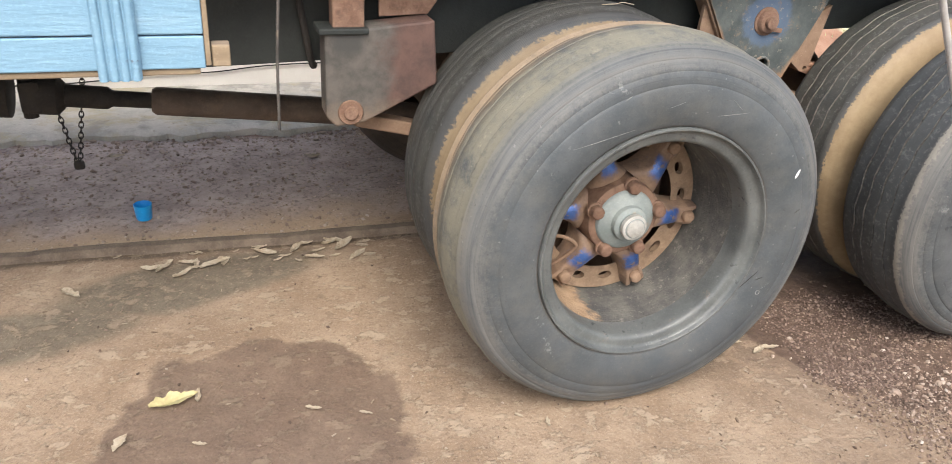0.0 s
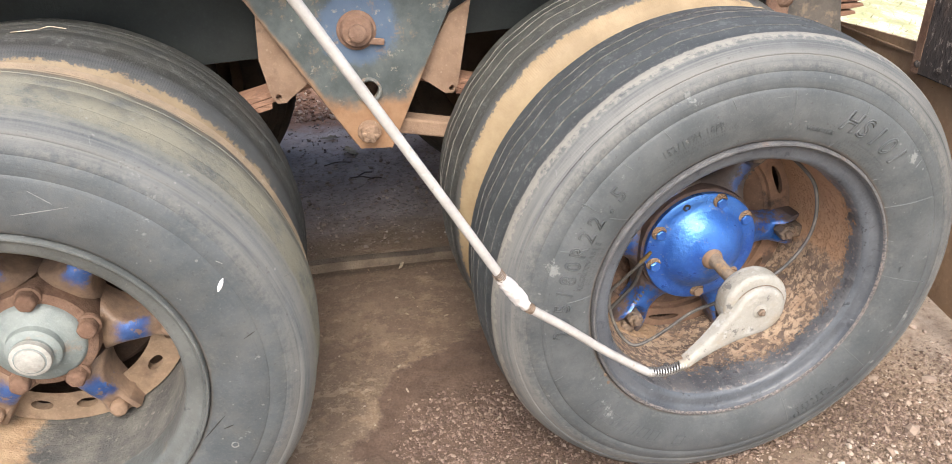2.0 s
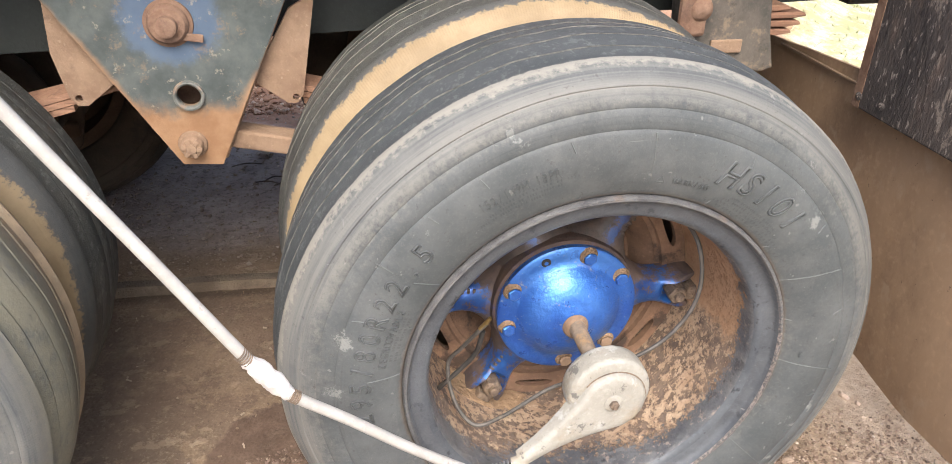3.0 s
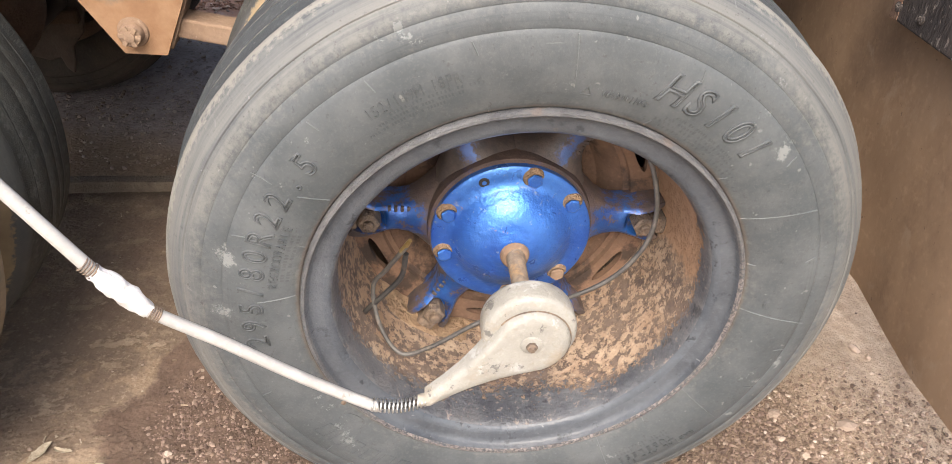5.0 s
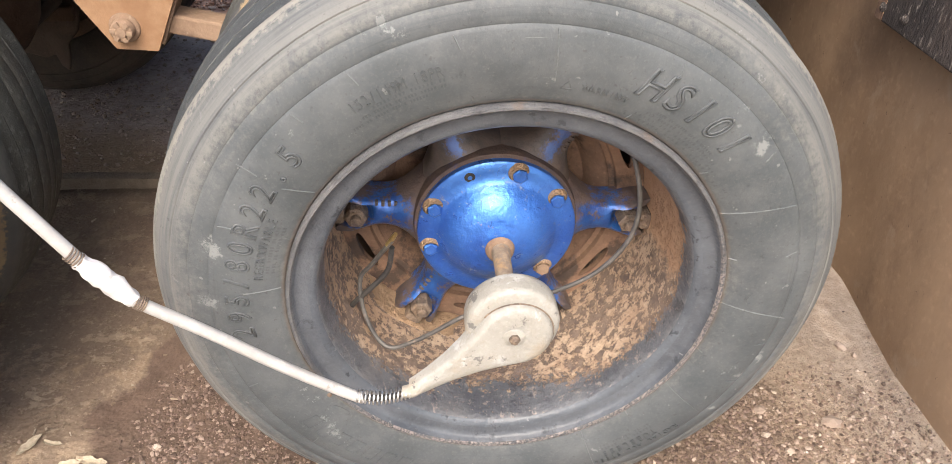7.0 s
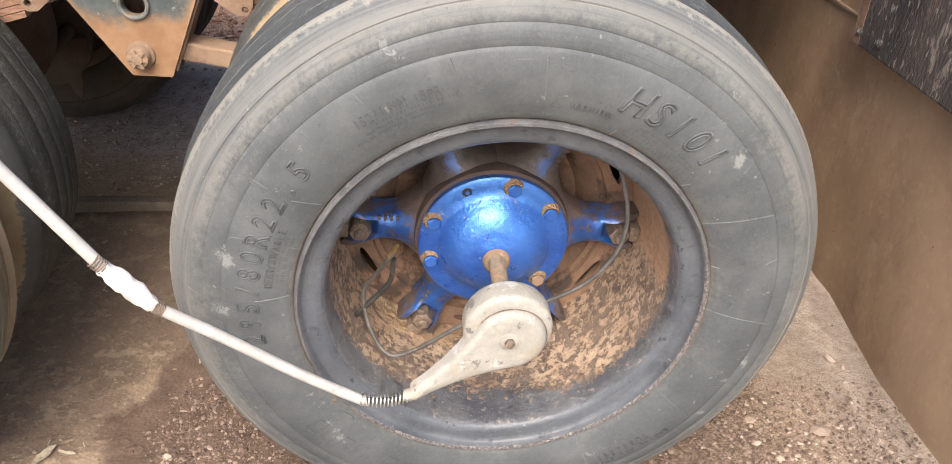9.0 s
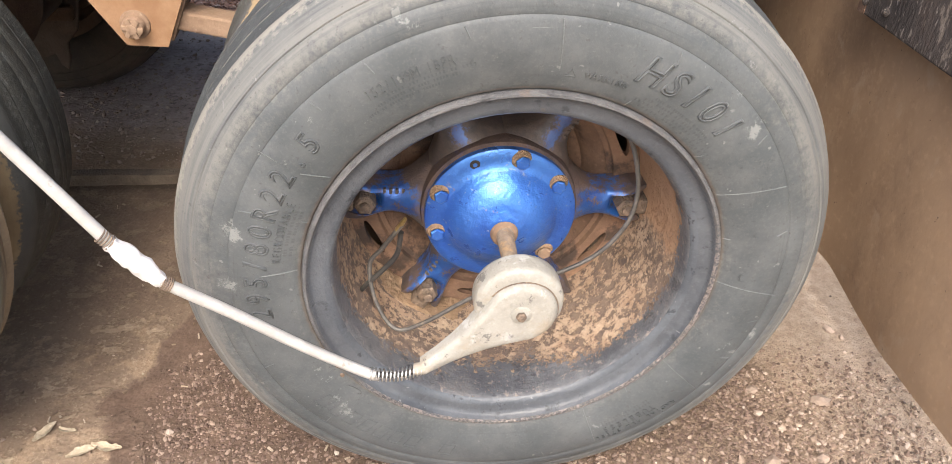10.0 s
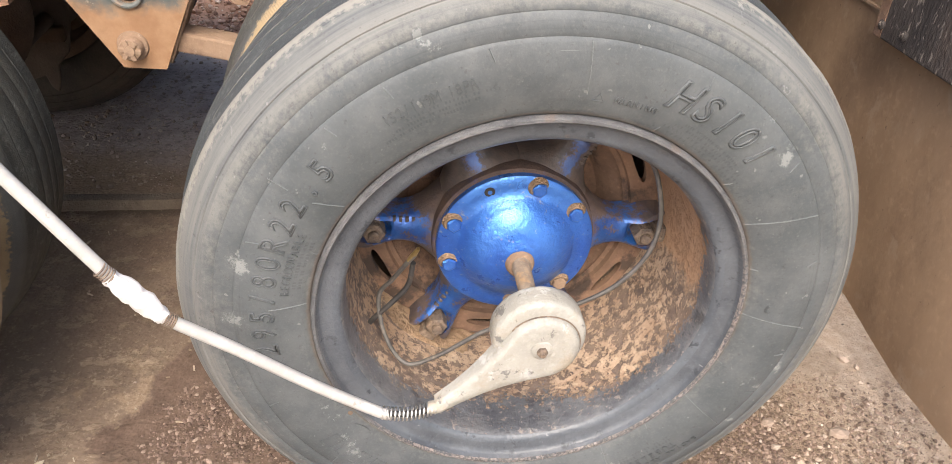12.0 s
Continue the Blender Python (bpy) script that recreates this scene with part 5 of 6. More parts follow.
for x, data in ((REAR_X, REAR_INNER), (FRONT_X, FRONT_INNER)):
    inner_wheel(x, DUAL, False, data)
    inner_wheel(x, FAR, True, FAR_TYRE)
    inner_wheel(x, FAR + DUAL, True, FAR_TYRE)


# ---- truck: chassis and springs ----
def channel(x0, x1, y0, y1, z0, z1, t=0.009, open_side=1):
    """A C-section rail along x; open_side +1 opens towards +y."""
    line = [(y0, z0), (y1, z0), (y1, z0 + t), (y0 + t, z0 + t), (y0 + t, z1 - t), (y1, z1 - t), (y1, z1), (y0, z1)]
    if open_side < 0:
        line = [(y0 + y1 - y, z) for y, z in line]
    bm = bmesh.new()
    a, b = ([bm.verts.new((x, y, z)) for y, z in line] for x in (x0, x1))
    for k in range(8):
        bm.faces.new((a[k], a[(k + 1) % 8], b[(k + 1) % 8], b[k]))
    bm.faces.new(a)
    bm.faces.new(b)
    return bm


# the rails rise a little towards the tail
RISE = Matrix.Translation((0, 0, 0.868)) @ Matrix.Rotation(radians(-2.15), 4, "Y")
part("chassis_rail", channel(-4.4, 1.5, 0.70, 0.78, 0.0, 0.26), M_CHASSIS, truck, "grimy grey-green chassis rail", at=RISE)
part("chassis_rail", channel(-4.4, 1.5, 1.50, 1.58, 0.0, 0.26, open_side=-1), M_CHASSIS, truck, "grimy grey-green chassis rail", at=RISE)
for x in (-3.2, -2.0, -0.62, 0.9):
    part("cross_member", block((x - 0.05, 0.79, 0.86), (x + 0.05, 1.49, 1.02)), M_BLACK, truck)
part("floor_bearer", block((-4.4, 0.50, 1.063), (1.5, 0.60, 1.163)), surface("oxide_red_beam", (0.16, 0.05, 0.04), (0.25, 0.09, 0.065), [((0.1, 0.07, 0.05), 6, 0.5, 0.7, 0.6)], 6, 0.8), truck, "dull red steel floor bearer")
# Floor slab out of view, added to keep sky and sun off the underside.
part("unseen_load_floor", block((-4.5, 0.47, 1.165), (1.6, 2.03, 1.24)), M_BOARD, truck, "unseen plank load floor, added to shade the ground below")

# middle hanger between the axles
M_GREYPAINT = surface("worn_grey_green_paint", (0.085, 0.095, 0.09), (0.17, 0.175, 0.16), [((0.28, 0.18, 0.115), 30, 0.50, 0.64, 0.7)], 25, 0.75, bump=0.5)
M_DUSTY_GREY = surface("dusty_grey_plate", (0.05, 0.048, 0.044), (0.12, 0.105, 0.088), [((0.25, 0.185, 0.13), 10, 0.52, 0.62, 0.7), ((0.05, 0.045, 0.04), 30, 0.56, 0.66, 0.6)], 10, 0.85, bump=0.6)


def hanger_material():
    n = Nodes("hanger_paint_over_rust")
    xyz = n.add("ShaderNodeSeparateXYZ")
    n.put(n.coords, xyz.inputs[0])
    paint = n.mix(n.step(n.noise(12, 6, 0.65), 0.3, 0.7), (0.048, 0.060, 0.060), (0.10, 0.116, 0.112))
    flat = n.add("ShaderNodeCombineXYZ")
    n.put(n.math("MULTIPLY", n.math("ADD", xyz.outputs[0], 0.636), 11.5), flat.inputs[0])
    n.put(n.math("MULTIPLY", n.math("SUBTRACT", xyz.outputs[2], 0.918), 11.5), flat.inputs[1])
    away = n.add("ShaderNodeVectorMath", operation="LENGTH")
    n.put(flat.outputs[0], away.inputs[0])
    blue = n.step(n.math("ADD", away.outputs["Value"], n.math("MULTIPLY", n.math("SUBTRACT", n.noise(30, 7, 0.7, 3.0), 0.5), 0.7)), 1.10, 0.80)
    paint = n.mix(n.math("MULTIPLY", blue, 0.6), paint, (0.085, 0.14, 0.24))
    paint = n.mix(n.math("MULTIPLY", n.step(n.noise(45, 5, 0.7, 5.0), 0.60, 0.68), 0.6), paint, (0.30, 0.27, 0.22))
    paint = n.mix(n.math("MULTIPLY", n.step(n.noise(28, 7, 0.75, 15.0), 0.56, 0.64), 0.55), paint, (0.20, 0.145, 0.10))
    dust = n.mix(n.step(n.noise(18, 6, 0.65, 9.0), 0.3, 0.7), (0.225, 0.122, 0.062), (0.30, 0.18, 0.10))
    edge = n.math("ADD", xyz.outputs[2], n.math("MULTIPLY", n.noise(14, 6, 0.65, 2.0), 0.10))
    side = n.math("ADD", n.math("ABSOLUTE", n.math("ADD", xyz.outputs[0], 0.625)), n.math("MULTIPLY", n.noise(20, 5, 0.6, 6.0), 0.03))
    low = n.math("MAXIMUM", n.step(edge, 0.828, 0.788), n.step(n.math("SUBTRACT", side, n.math("MULTIPLY", n.math("SUBTRACT", xyz.outputs[2], 0.66), 0.62)), 0.035, 0.055))
    return n.done(n.mix(low, paint, dust), 0.75, 0, n.math("ADD", n.noise(60, 5, 0.65), n.math("MULTIPLY", n.noise(220, 3, 0.6), 0.5)), 0.4, 0.003)


def holed_plate(outline, hole, y0, y1, k=48):
    """A plate in x and z with one round hole (x, z, radius)."""
    bm = bmesh.new()
    hx, hz, hr = hole
    n = len(outline)
    loop = []
    for i in range(k):
        a = 2 * math.pi * i / k
        d = Vector((math.cos(a), math.sin(a)))
        best = 9.0
        for p, q in zip(outline, outline[1:] + outline[:1]):
            e, w = Vector(q) - Vector(p), Vector(p) - Vector((hx, hz))
            den = d.x * e.y - d.y * e.x
            if abs(den) > 1e-9:
                t, s = (w.x * e.y - w.y * e.x) / den, (w.x * d.y - w.y * d.x) / den
                if t > 0 and -1e-6 <= s <= 1 + 1e-6:
                    best = min(best, t)
        loop.append((hx + d.x * best, hz + d.y * best))
    # corners are kept by moving the nearest loop point onto each
    for c in outline:
        i = min(range(k), key=lambda j: (loop[j][0] - c[0]) ** 2 + (loop[j][1] - c[1]) ** 2)
        loop[i] = c
    ring = [(hx + hr * math.cos(2 * math.pi * i / k), hz + hr * math.sin(2 * math.pi * i / k)) for i in range(k)]
    rows = [[bm.verts.new((x, y, z)) for x, z in pts] for pts, y in ((loop, y0), (ring, y0), (ring, y1), (loop, y1))]
    for p, q in zip(rows, rows[1:] + rows[:1]):
        for i in range(k):
            bm.faces.new((p[i], p[(i + 1) % k], q[(i + 1) % k], q[i]))
    return bm


hanger = part("spring_hanger", holed_plate([(-0.90, 1.06), (-0.655, 0.641), (-0.582, 0.636), (-0.385, 1.06)], (-0.625, 0.778, 0.0215), 0.580, 0.592), hanger_material(), truck, "grey-green triangular hanger plate with blue-ringed pivot and dusty tip", smooth=30)
part("hanger_back", plate([(-0.90, 1.06), (-0.655, 0.641), (-0.582, 0.636), (-0.385, 1.06)], 0.662, 0.672), M_RUST, hanger)
for x0, z0, x1, z1 in ((-0.90, 1.055, -0.66, 0.649), (-0.577, 0.644, -0.39, 1.055)):
    a = math.atan2(z1 - z0, x1 - x0)
    length = math.hypot(x1 - x0, z1 - z0)
    part("hanger_web", block((0, 0.592, -0.004), (length, 0.662, 0.004), 0.001, Matrix.Translation((x0, 0, z0)) @ Matrix.Rotation(-a, 4, "Y")), M_TANRUST, hanger)
part("hole_rim", revolve([(0.0215, 0.004), (0.0215, -0.006), (0.0245, -0.008), (0.028, -0.007), (0.029, 0.002)], 40), M_GREYPAINT, hanger, smooth=40, at=pose(-0.625, 0.58, 0.778))
part("pivot_boss", revolve([(0.0, -0.036), (0.014, -0.036), (0.018, -0.034), (0.0185, -0.020), (0.030, -0.019), (0.034, -0.015), (0.036, -0.006), (0.042, -0.004), (0.043, 0.002)], 48), M_RUST, hanger, "rusty pivot pin with a worn collar", smooth=35, at=pose(-0.640, 0.58, 0.912))
part("lock_tab", block((-0.03, -0.012, -0.006), (0.045, -0.006, 0.008), 0.002), M_RUST, hanger, at=pose(-0.628, 0.58, 0.890, 0, 8, 0))
nut = part("rod_bolt", revolve([(0.0, -0.030), (0.009, -0.029), (0.011, -0.024), (0.0175, -0.0235), (0.0195, -0.021), (0.0205, -0.006), (0.026, -0.004), (0.0275, 0.0)], 32), M_TANRUST, hanger, "dust-caked castle nut", smooth=35, at=pose(-0.632, 0.58, 0.681, 0, 10, 0))
for k in range(6):
    part("castle_tooth", block((0.009, -0.0275, -0.0042), (0.0195, -0.022, 0.0042), 0.0015), M_TANRUST, hanger, at=nut.matrix_basis @ spin(60 * k))

# spring guides beside the hanger
EAR = [(-0.872, 0.965), (-0.838, 0.775), (-0.826, 0.757), (-0.808, 0.757), (-0.752, 0.800), (-0.76, 0.83), (-0.845, 0.975)]
for mirror in (False, True):
    line = [(2 * -0.628 - x, z - 0.012) for x, z in reversed(EAR)] if mirror else EAR
    c = (-0.433, 0.757) if mirror else (-0.822, 0.772)
    part("spring_guide", holed_plate(line, (c[0], c[1], 0.0065), 0.606, 0.620, 36), M_TANRUST, hanger, "dusty steel ear with a small hole", smooth=30)


def leaf_spring(x0, x1, z_end, z_mid, y0, y1, leaves=6):
    spring = None
    for k in range(leaves):
        cut = 0.09 * k
        a, b = x0 + cut, x1 - cut
        bm = bmesh.new()
        n, rows = 24, []
        for i in range(n + 1):
            x = a + (b - a) * i / n
            u = (x - x0) / (x1 - x0)
            z = z_mid + (z_end - z_mid) * (2 * u - 1) ** 2 - 0.0135 * k
            rows.append([bm.verts.new(p) for p in ((x, y0 + 0.001 * k, z), (x, y1 - 0.001 * k, z), (x, y1 - 0.001 * k, z - 0.012), (x, y0 + 0.001 * k, z - 0.012))])
        for p, q in zip(rows, rows[1:]):
            for j in range(4):
                bm.faces.new((p[j], p[(j + 1) % 4], q[(j + 1) % 4], q[j]))
        bm.faces.new(rows[0])
        bm.faces.new(rows[-1])
        ob = part("leaf_spring" if spring is None else "leaf", bm, M_LEAF, spring or truck, "stack of rusty spring leaves" if spring is None else "")
        spring = spring or ob
    return spring


leaf_spring(-1.92, -0.66, 0.835, 0.72, 0.625, 0.70)
leaf_spring(-0.60, 0.56, 0.835, 0.72, 0.625, 0.70)
leaf_spring(-1.92, -0.66, 0.835, 0.72, 1.53, 1.60)
leaf_spring(-0.60, 0.56, 0.835, 0.72, 1.53, 1.60)

# torque rods from the hangers down to the axles
part("torque_rod", block((-0.60, 0.60, -0.019), (0.0, 0.655, 0.019), 0.005, Matrix.Translation((0.0, 0, 0.560)) @ Matrix.Rotation(radians(12), 4, "Y")), M_TANRUST, truck, "dusty flat torque rod")
part("torque_rod", block((-1.88, 0.60, -0.019), (-1.30, 0.655, 0.019), 0.005, Matrix.Translation((-1.88, 0, 0.655)) @ Matrix.Rotation(radians(13), 4, "Y") @ Matrix.Translation((1.88, 0, 0))), M_TANRUST, truck, "dusty flat torque rod")

# axles with their differentials
for x in (REAR_X, FRONT_X):
    axle = part("axle", rod([(0, 0.42, 0), (0, 0.8, 0), (0, 0.95, 0), (0, 1.02, 0), (0, 1.48, 0), (0, 1.55, 0), (0, 1.7, 0), (0, 1.9, 0)], [0.07, 0.07, 0.075, 0.11, 0.11, 0.075, 0.07, 0.07], 24), M_DRUM, truck, "dust-coated drive axle", smooth=40, at=pose(x, 0, AXLE_Z))
    part("differential", revolve([(0.0, -0.20), (0.08, -0.19), (0.15, -0.14), (0.19, -0.05), (0.20, 0.0), (0.19, 0.05), (0.15, 0.14), (0.08, 0.19), (0.0, 0.20)], 32), M_DRUM, axle, "bulging dusty differential housing", smooth=60, at=pose(0, 1.25, 0))
    part("backing_plate", revolve([(0.08, 1.60), (0.10, 1.565), (0.18, 1.56), (0.205, 1.575), (0.215, 1.60), (0.215, 1.70), (0.08, 1.71)], 40), M_SHAFT, axle, smooth=40)
    part("backing_plate", revolve([(0.08, 0.41), (0.21, 0.41), (0.215, 0.42), (0.215, 0.50), (0.08, 0.51)], 40), M_DRUM, axle, smooth=40)

# broken brake dust shield on the leading axle, seen past the hanger
shield = part("dust_shield", bevelled(plate([(-1.46, 0.56), (-1.40, 0.34), (-1.30, 0.235), (-1.235, 0.215), (-1.205, 0.225), (-1.196, 0.190), (-1.178, 0.172), (-1.166, 0.205), (-1.158, 0.26), (-1.12, 0.30), (-1.10, 0.37), (-1.09, 0.45), (-1.12, 0.60), (-1.28, 0.70)], 1.535, 1.552, 0), 0.004), M_SHAFT, truck, "torn dusty brown brake dust shield")
part("bracket", block((-1.20, 1.50, 0.34), (-1.11, 1.535, 0.385), 0.008), M_DRUM, shield)
part("cam_shaft", rod([(-1.16, 1.15, 0.40), (-1.16, 1.54, 0.40)], 0.022, 16), M_SHAFT, shield, smooth=40)

# front hanger and its upright
def box_hanger_paint():
    """Worn grey paint that gives way to oxide red on one half, dusty low down."""
    n = Nodes("worn_hanger_paint")
    xyz = n.add("ShaderNodeSeparateXYZ")
    n.put(n.coords, xyz.inputs[0])
    grey = n.mix(n.step(n.noise(14, 6, 0.7), 0.3, 0.7), (0.052, 0.051, 0.046), (0.11, 0.10, 0.088))
    red = n.mix(n.step(n.noise(18, 6, 0.7, 3.0), 0.3, 0.7), (0.066, 0.04, 0.034), (0.115, 0.067, 0.053))
    color = n.mix(n.step(n.math("ADD", xyz.outputs[0], n.math("MULTIPLY", n.noise(12, 6, 0.65, 5.0), 0.16)), -1.77, -1.70), grey, red)
    color = n.mix(n.math("MULTIPLY", n.blob(-1.91, 0.53, 0.035, 9.0, 0.4, 0.3, 20.0), n.step(xyz.outputs[2], 0.84, 0.87)), color, (0.05, 0.05, 0.047))
    low = n.step(n.math("ADD", xyz.outputs[2], n.math("MULTIPLY", n.noise(16, 6, 0.7, 7.0), 0.12)), 0.80, 0.74)
    color = n.mix(n.math("MULTIPLY", low, 0.7), color, (0.19, 0.14, 0.10))
    return n.done(color, 0.75, 0, n.math("ADD", n.noise(70, 5, 0.65), n.math("MULTIPLY", n.noise(240, 3, 0.6), 0.5)), 0.45, 0.003)


fh = part("spring_hanger", bevelled(plate([(-1.970, 0.905), (-1.690, 0.935), (-1.678, 0.770), (-1.872, 0.672), (-1.945, 0.664), (-1.970, 0.69)], 0.530, 0.620, 0), 0.006), box_hanger_paint(), truck, "grey and oxide-red box hanger with a round pin")
part("pin_collar", revolve([(0.0, -0.013), (0.016, -0.013), (0.019, -0.010), (0.019, -0.006), (0.031, -0.006), (0.033, -0.002), (0.033, 0.003)], 40), M_RUST, fh, smooth=35, at=pose(-1.908, 0.53, 0.702))
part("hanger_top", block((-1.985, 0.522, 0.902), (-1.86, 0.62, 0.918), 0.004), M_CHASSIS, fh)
part("upright", block((-1.948, 0.54, 0.91), (-1.868, 0.60, 1.068), 0.006), M_RUST, fh, "rusty square upright")
part("gusset", plate([(-1.82, 0.93), (-1.69, 0.936), (-1.60, 1.06), (-1.82, 1.06)], 0.60, 0.612), M_RUST, fh)
# rear hanger
rh = part("spring_hanger", bevelled(plate([(0.325, 1.06), (0.352, 0.80), (0.530, 0.776), (0.556, 0.784), (0.535, 0.86), (0.505, 1.06)], 0.58, 0.66, 0), 0.006), M_DUSTY_GREY, truck, "dusty grey rear spring hanger")
part("rusty_pad", block((0.318, 0.560, 0.86), (0.378, 0.578, 1.03), 0.012), M_RUST, rh, "rust-red cast pad")
part("pad_lump", revolve([(0.0, -0.016), (0.014, -0.013), (0.024, -0.004), (0.027, 0.004)], 20), M_RUST, rh, smooth=60, at=pose(0.362, 0.565, 0.915))
part("slot_plate", block((0.400, 0.572, 0.822), (0.470, 0.579, 0.850), 0.003), M_TANRUST, rh)
for k, (x, z) in enumerate(((0.588, 0.902), (0.630, 0.886), (0.622, 0.868), (0.605, 0.850))):
    part("leaf_end", plate([(0.46, z - 0.006), (x - 0.03, z - 0.007), (x, z - 0.003), (x - 0.004, z + 0.004), (x - 0.03, z + 0.006), (0.46, z + 0.006)], 0.612 + 0.002 * k, 0.668, 0.0015), M_LEAF, rh, "rusty spring leaf end")

# propeller shaft, chain and hanging wire
ps = part("propeller_shaft", rod([(-2.43, 1.25, 0.528), (-2.415, 1.25, 0.5265), (-1.50, 1.25, 0.43)], [0.036, 0.046, 0.046], 28), M_SHAFT, truck, "brown propeller shaft", smooth=40)
part("shaft_sleeve", rod([(-2.68, 1.25, 0.555), (-2.56, 1.25, 0.542), (-2.545, 1.25, 0.54), (-2.42, 1.25, 0.527)], [0.036, 0.036, 0.026, 0.026], 24), M_BLACK, ps, smooth=40)
joint = part("universal_joint", rod([(-2.76, 1.25, 0.562), (-2.70, 1.25, 0.557), (-2.68, 1.25, 0.555)], [0.062, 0.062, 0.04], 24), M_BLACK, truck, "black grimy universal joint", smooth=40)
for s in (-1, 1):
    part("yoke", block((-2.80, 1.25 + s * 0.045 - 0.012, 0.515), (-2.74, 1.25 + s * 0.045 + 0.012, 0.615), 0.01), M_BLACK, joint)
part("cross_pin", rod([(-2.785, 1.25, 0.49), (-2.785, 1.25, 0.64)], 0.022, 16), M_BLACK, joint, smooth=40)
part("flange", rod([(-2.88, 1.25, 0.572), (-2.83, 1.25, 0.568)], 0.075, 24), M_BLACK, joint, smooth=40)


def chain(a, b, link=0.03):
    thing = None
    a, b = Vector(a), Vector(b)
    n = max(2, int((b - a).length / (link * 0.72)))
    loop = [(math.cos(t) * link * 0.28, 0, math.sin(t) * link * 0.5) for t in (2 * math.pi * k / 12 for k in range(13))]
    me = None
    d = (b - a).normalized().to_track_quat("Z", "Y").to_matrix().to_4x4()
    for i in range(n):
        m = Matrix.Translation(a + (b - a) * (i + 0.5) / n) @ d @ Matrix.Rotation(radians(90 * (i % 2)), 4, "Z")
        if thing is None:
            thing = part("chain", rod(loop, link * 0.09, 6, False), M_BLACK, truck, "rusty hanging chain")
            thing.matrix_basis = m
            me, base = thing.data, m.inverted()
        else:
            part("link", me, None, thing, at=base @ m)


chain((-2.727, 1.25, 0.607), (-2.680, 1.25, 0.325), 0.024)
chain((-2.622, 1.25, 0.623), (-2.672, 1.25, 0.325), 0.024)
part("chain_hook", block((-2.692, 1.238, 0.305), (-2.660, 1.262, 0.335), 0.008), M_BLACK, truck)
part("wire", rod(smooth_path([(-2.09, 0.40, 1.24), (-2.085, 0.40, 1.08), (-2.096, 0.40, 0.88), (-2.10, 0.40, 0.71)]), 0.0035, 6), M_CABLE, truck, "thin hanging wire")
part("hose", rod(smooth_path([(-2.02, 0.66, 1.1), (-2.01, 0.67, 0.95), (-1.985, 0.68, 0.80), (-1.975, 0.69, 0.785)]), 0.009, 8), M_BLACK, truck, "limp black hose")

# mud flap, its board and the strip behind
FLAP_X = 0.765


def flap_mesh():
    bm = bmesh.new()
    ny, nz, rows = 96, 44, []
    for j in range(nz + 1):
        row = []
        for i in range(ny + 1):
            u, v = i / ny, j / nz
            y = -0.16 + 1.66 * u
            u = min(1.0, (y + 0.16) / 1.02)
            bottom = float(np.interp(y, (-0.16, 0.0, 0.12, 0.22, 0.35, 0.45, 1.5), (0.142, 0.138, 0.127, 0.123, 0.142, 0.156, 0.156))) + 0.003 * noise.noise((y * 14, 0, 5))
            top = 0.777 - 0.074 * max(-0.1, y - 0.55)
            z = bottom + (top - bottom) * v
            bulge = 0.035 * (1 - v) ** 2 * math.sin(2.2 * u + 0.4) + 0.012 * noise.noise((y * 3, z * 2, 1)) * (1 - v) + 0.004 * noise.noise((y * 11, z * 6, 2))
            row.append((FLAP_X + bulge, y, z))
        rows.append(row)
    front = [[bm.verts.new(p) for p in row] for row in rows]
    back = [[bm.verts.new((p[0] + 0.008, p[1], p[2])) for p in row] for row in rows]
    for grid in (front, back):
        for p, q in zip(grid, grid[1:]):
            for i in range(ny):
                bm.faces.new((p[i], p[i + 1], q[i + 1], q[i]))
    for line in (lambda g: g[0], lambda g: g[-1], lambda g: [r[0] for r in g], lambda g: [r[-1] for r in g]):
        a, b = line(front), line(back)
        for k in range(len(a) - 1):
            bm.faces.new((a[k], a[k + 1], b[k + 1], b[k]))
    return bm


flap = part("mud_flap", flap_mesh(), M_FLAP, truck, "large brown rubber mud flap streaked with dirt", smooth=50)
part("clamp_strip", block((FLAP_X - 0.010, 0.50, 0.742), (FLAP_X - 0.002, 0.88, 0.748), 0.001), M_TANRUST, flap)
board = part("flap_board", block((0.728, -0.20, 0.712), (0.752, 0.533, 1.06), 0.005), M_BOARD, truck, "weathered dark plank with pale scuffs holding the mud flap")
part("board_edge", block((0.7262, 0.506, 0.714), (0.7278, 0.531, 1.055), 0.0005), M_RUST, board, "bare worn plank edge")
for y, z in ((0.512, 0.738), (0.44, 0.742)):
    part("bolt", hexagon(0.007, -0.005, 0.0, 0.002, 1.3), M_BOARD, board, smooth=30, at=pose(0.728, y, z, 0, 0, -90))

# ---- truck: wheel-end air line ----
TIP, TAIL, MID0, MID1 = Vector((-0.136, -0.065, 0.414)), Vector((-0.213, -0.068, 0.412)), Vector((-0.493, -0.099, 0.677)), Vector((-0.451, -0.092, 0.613))


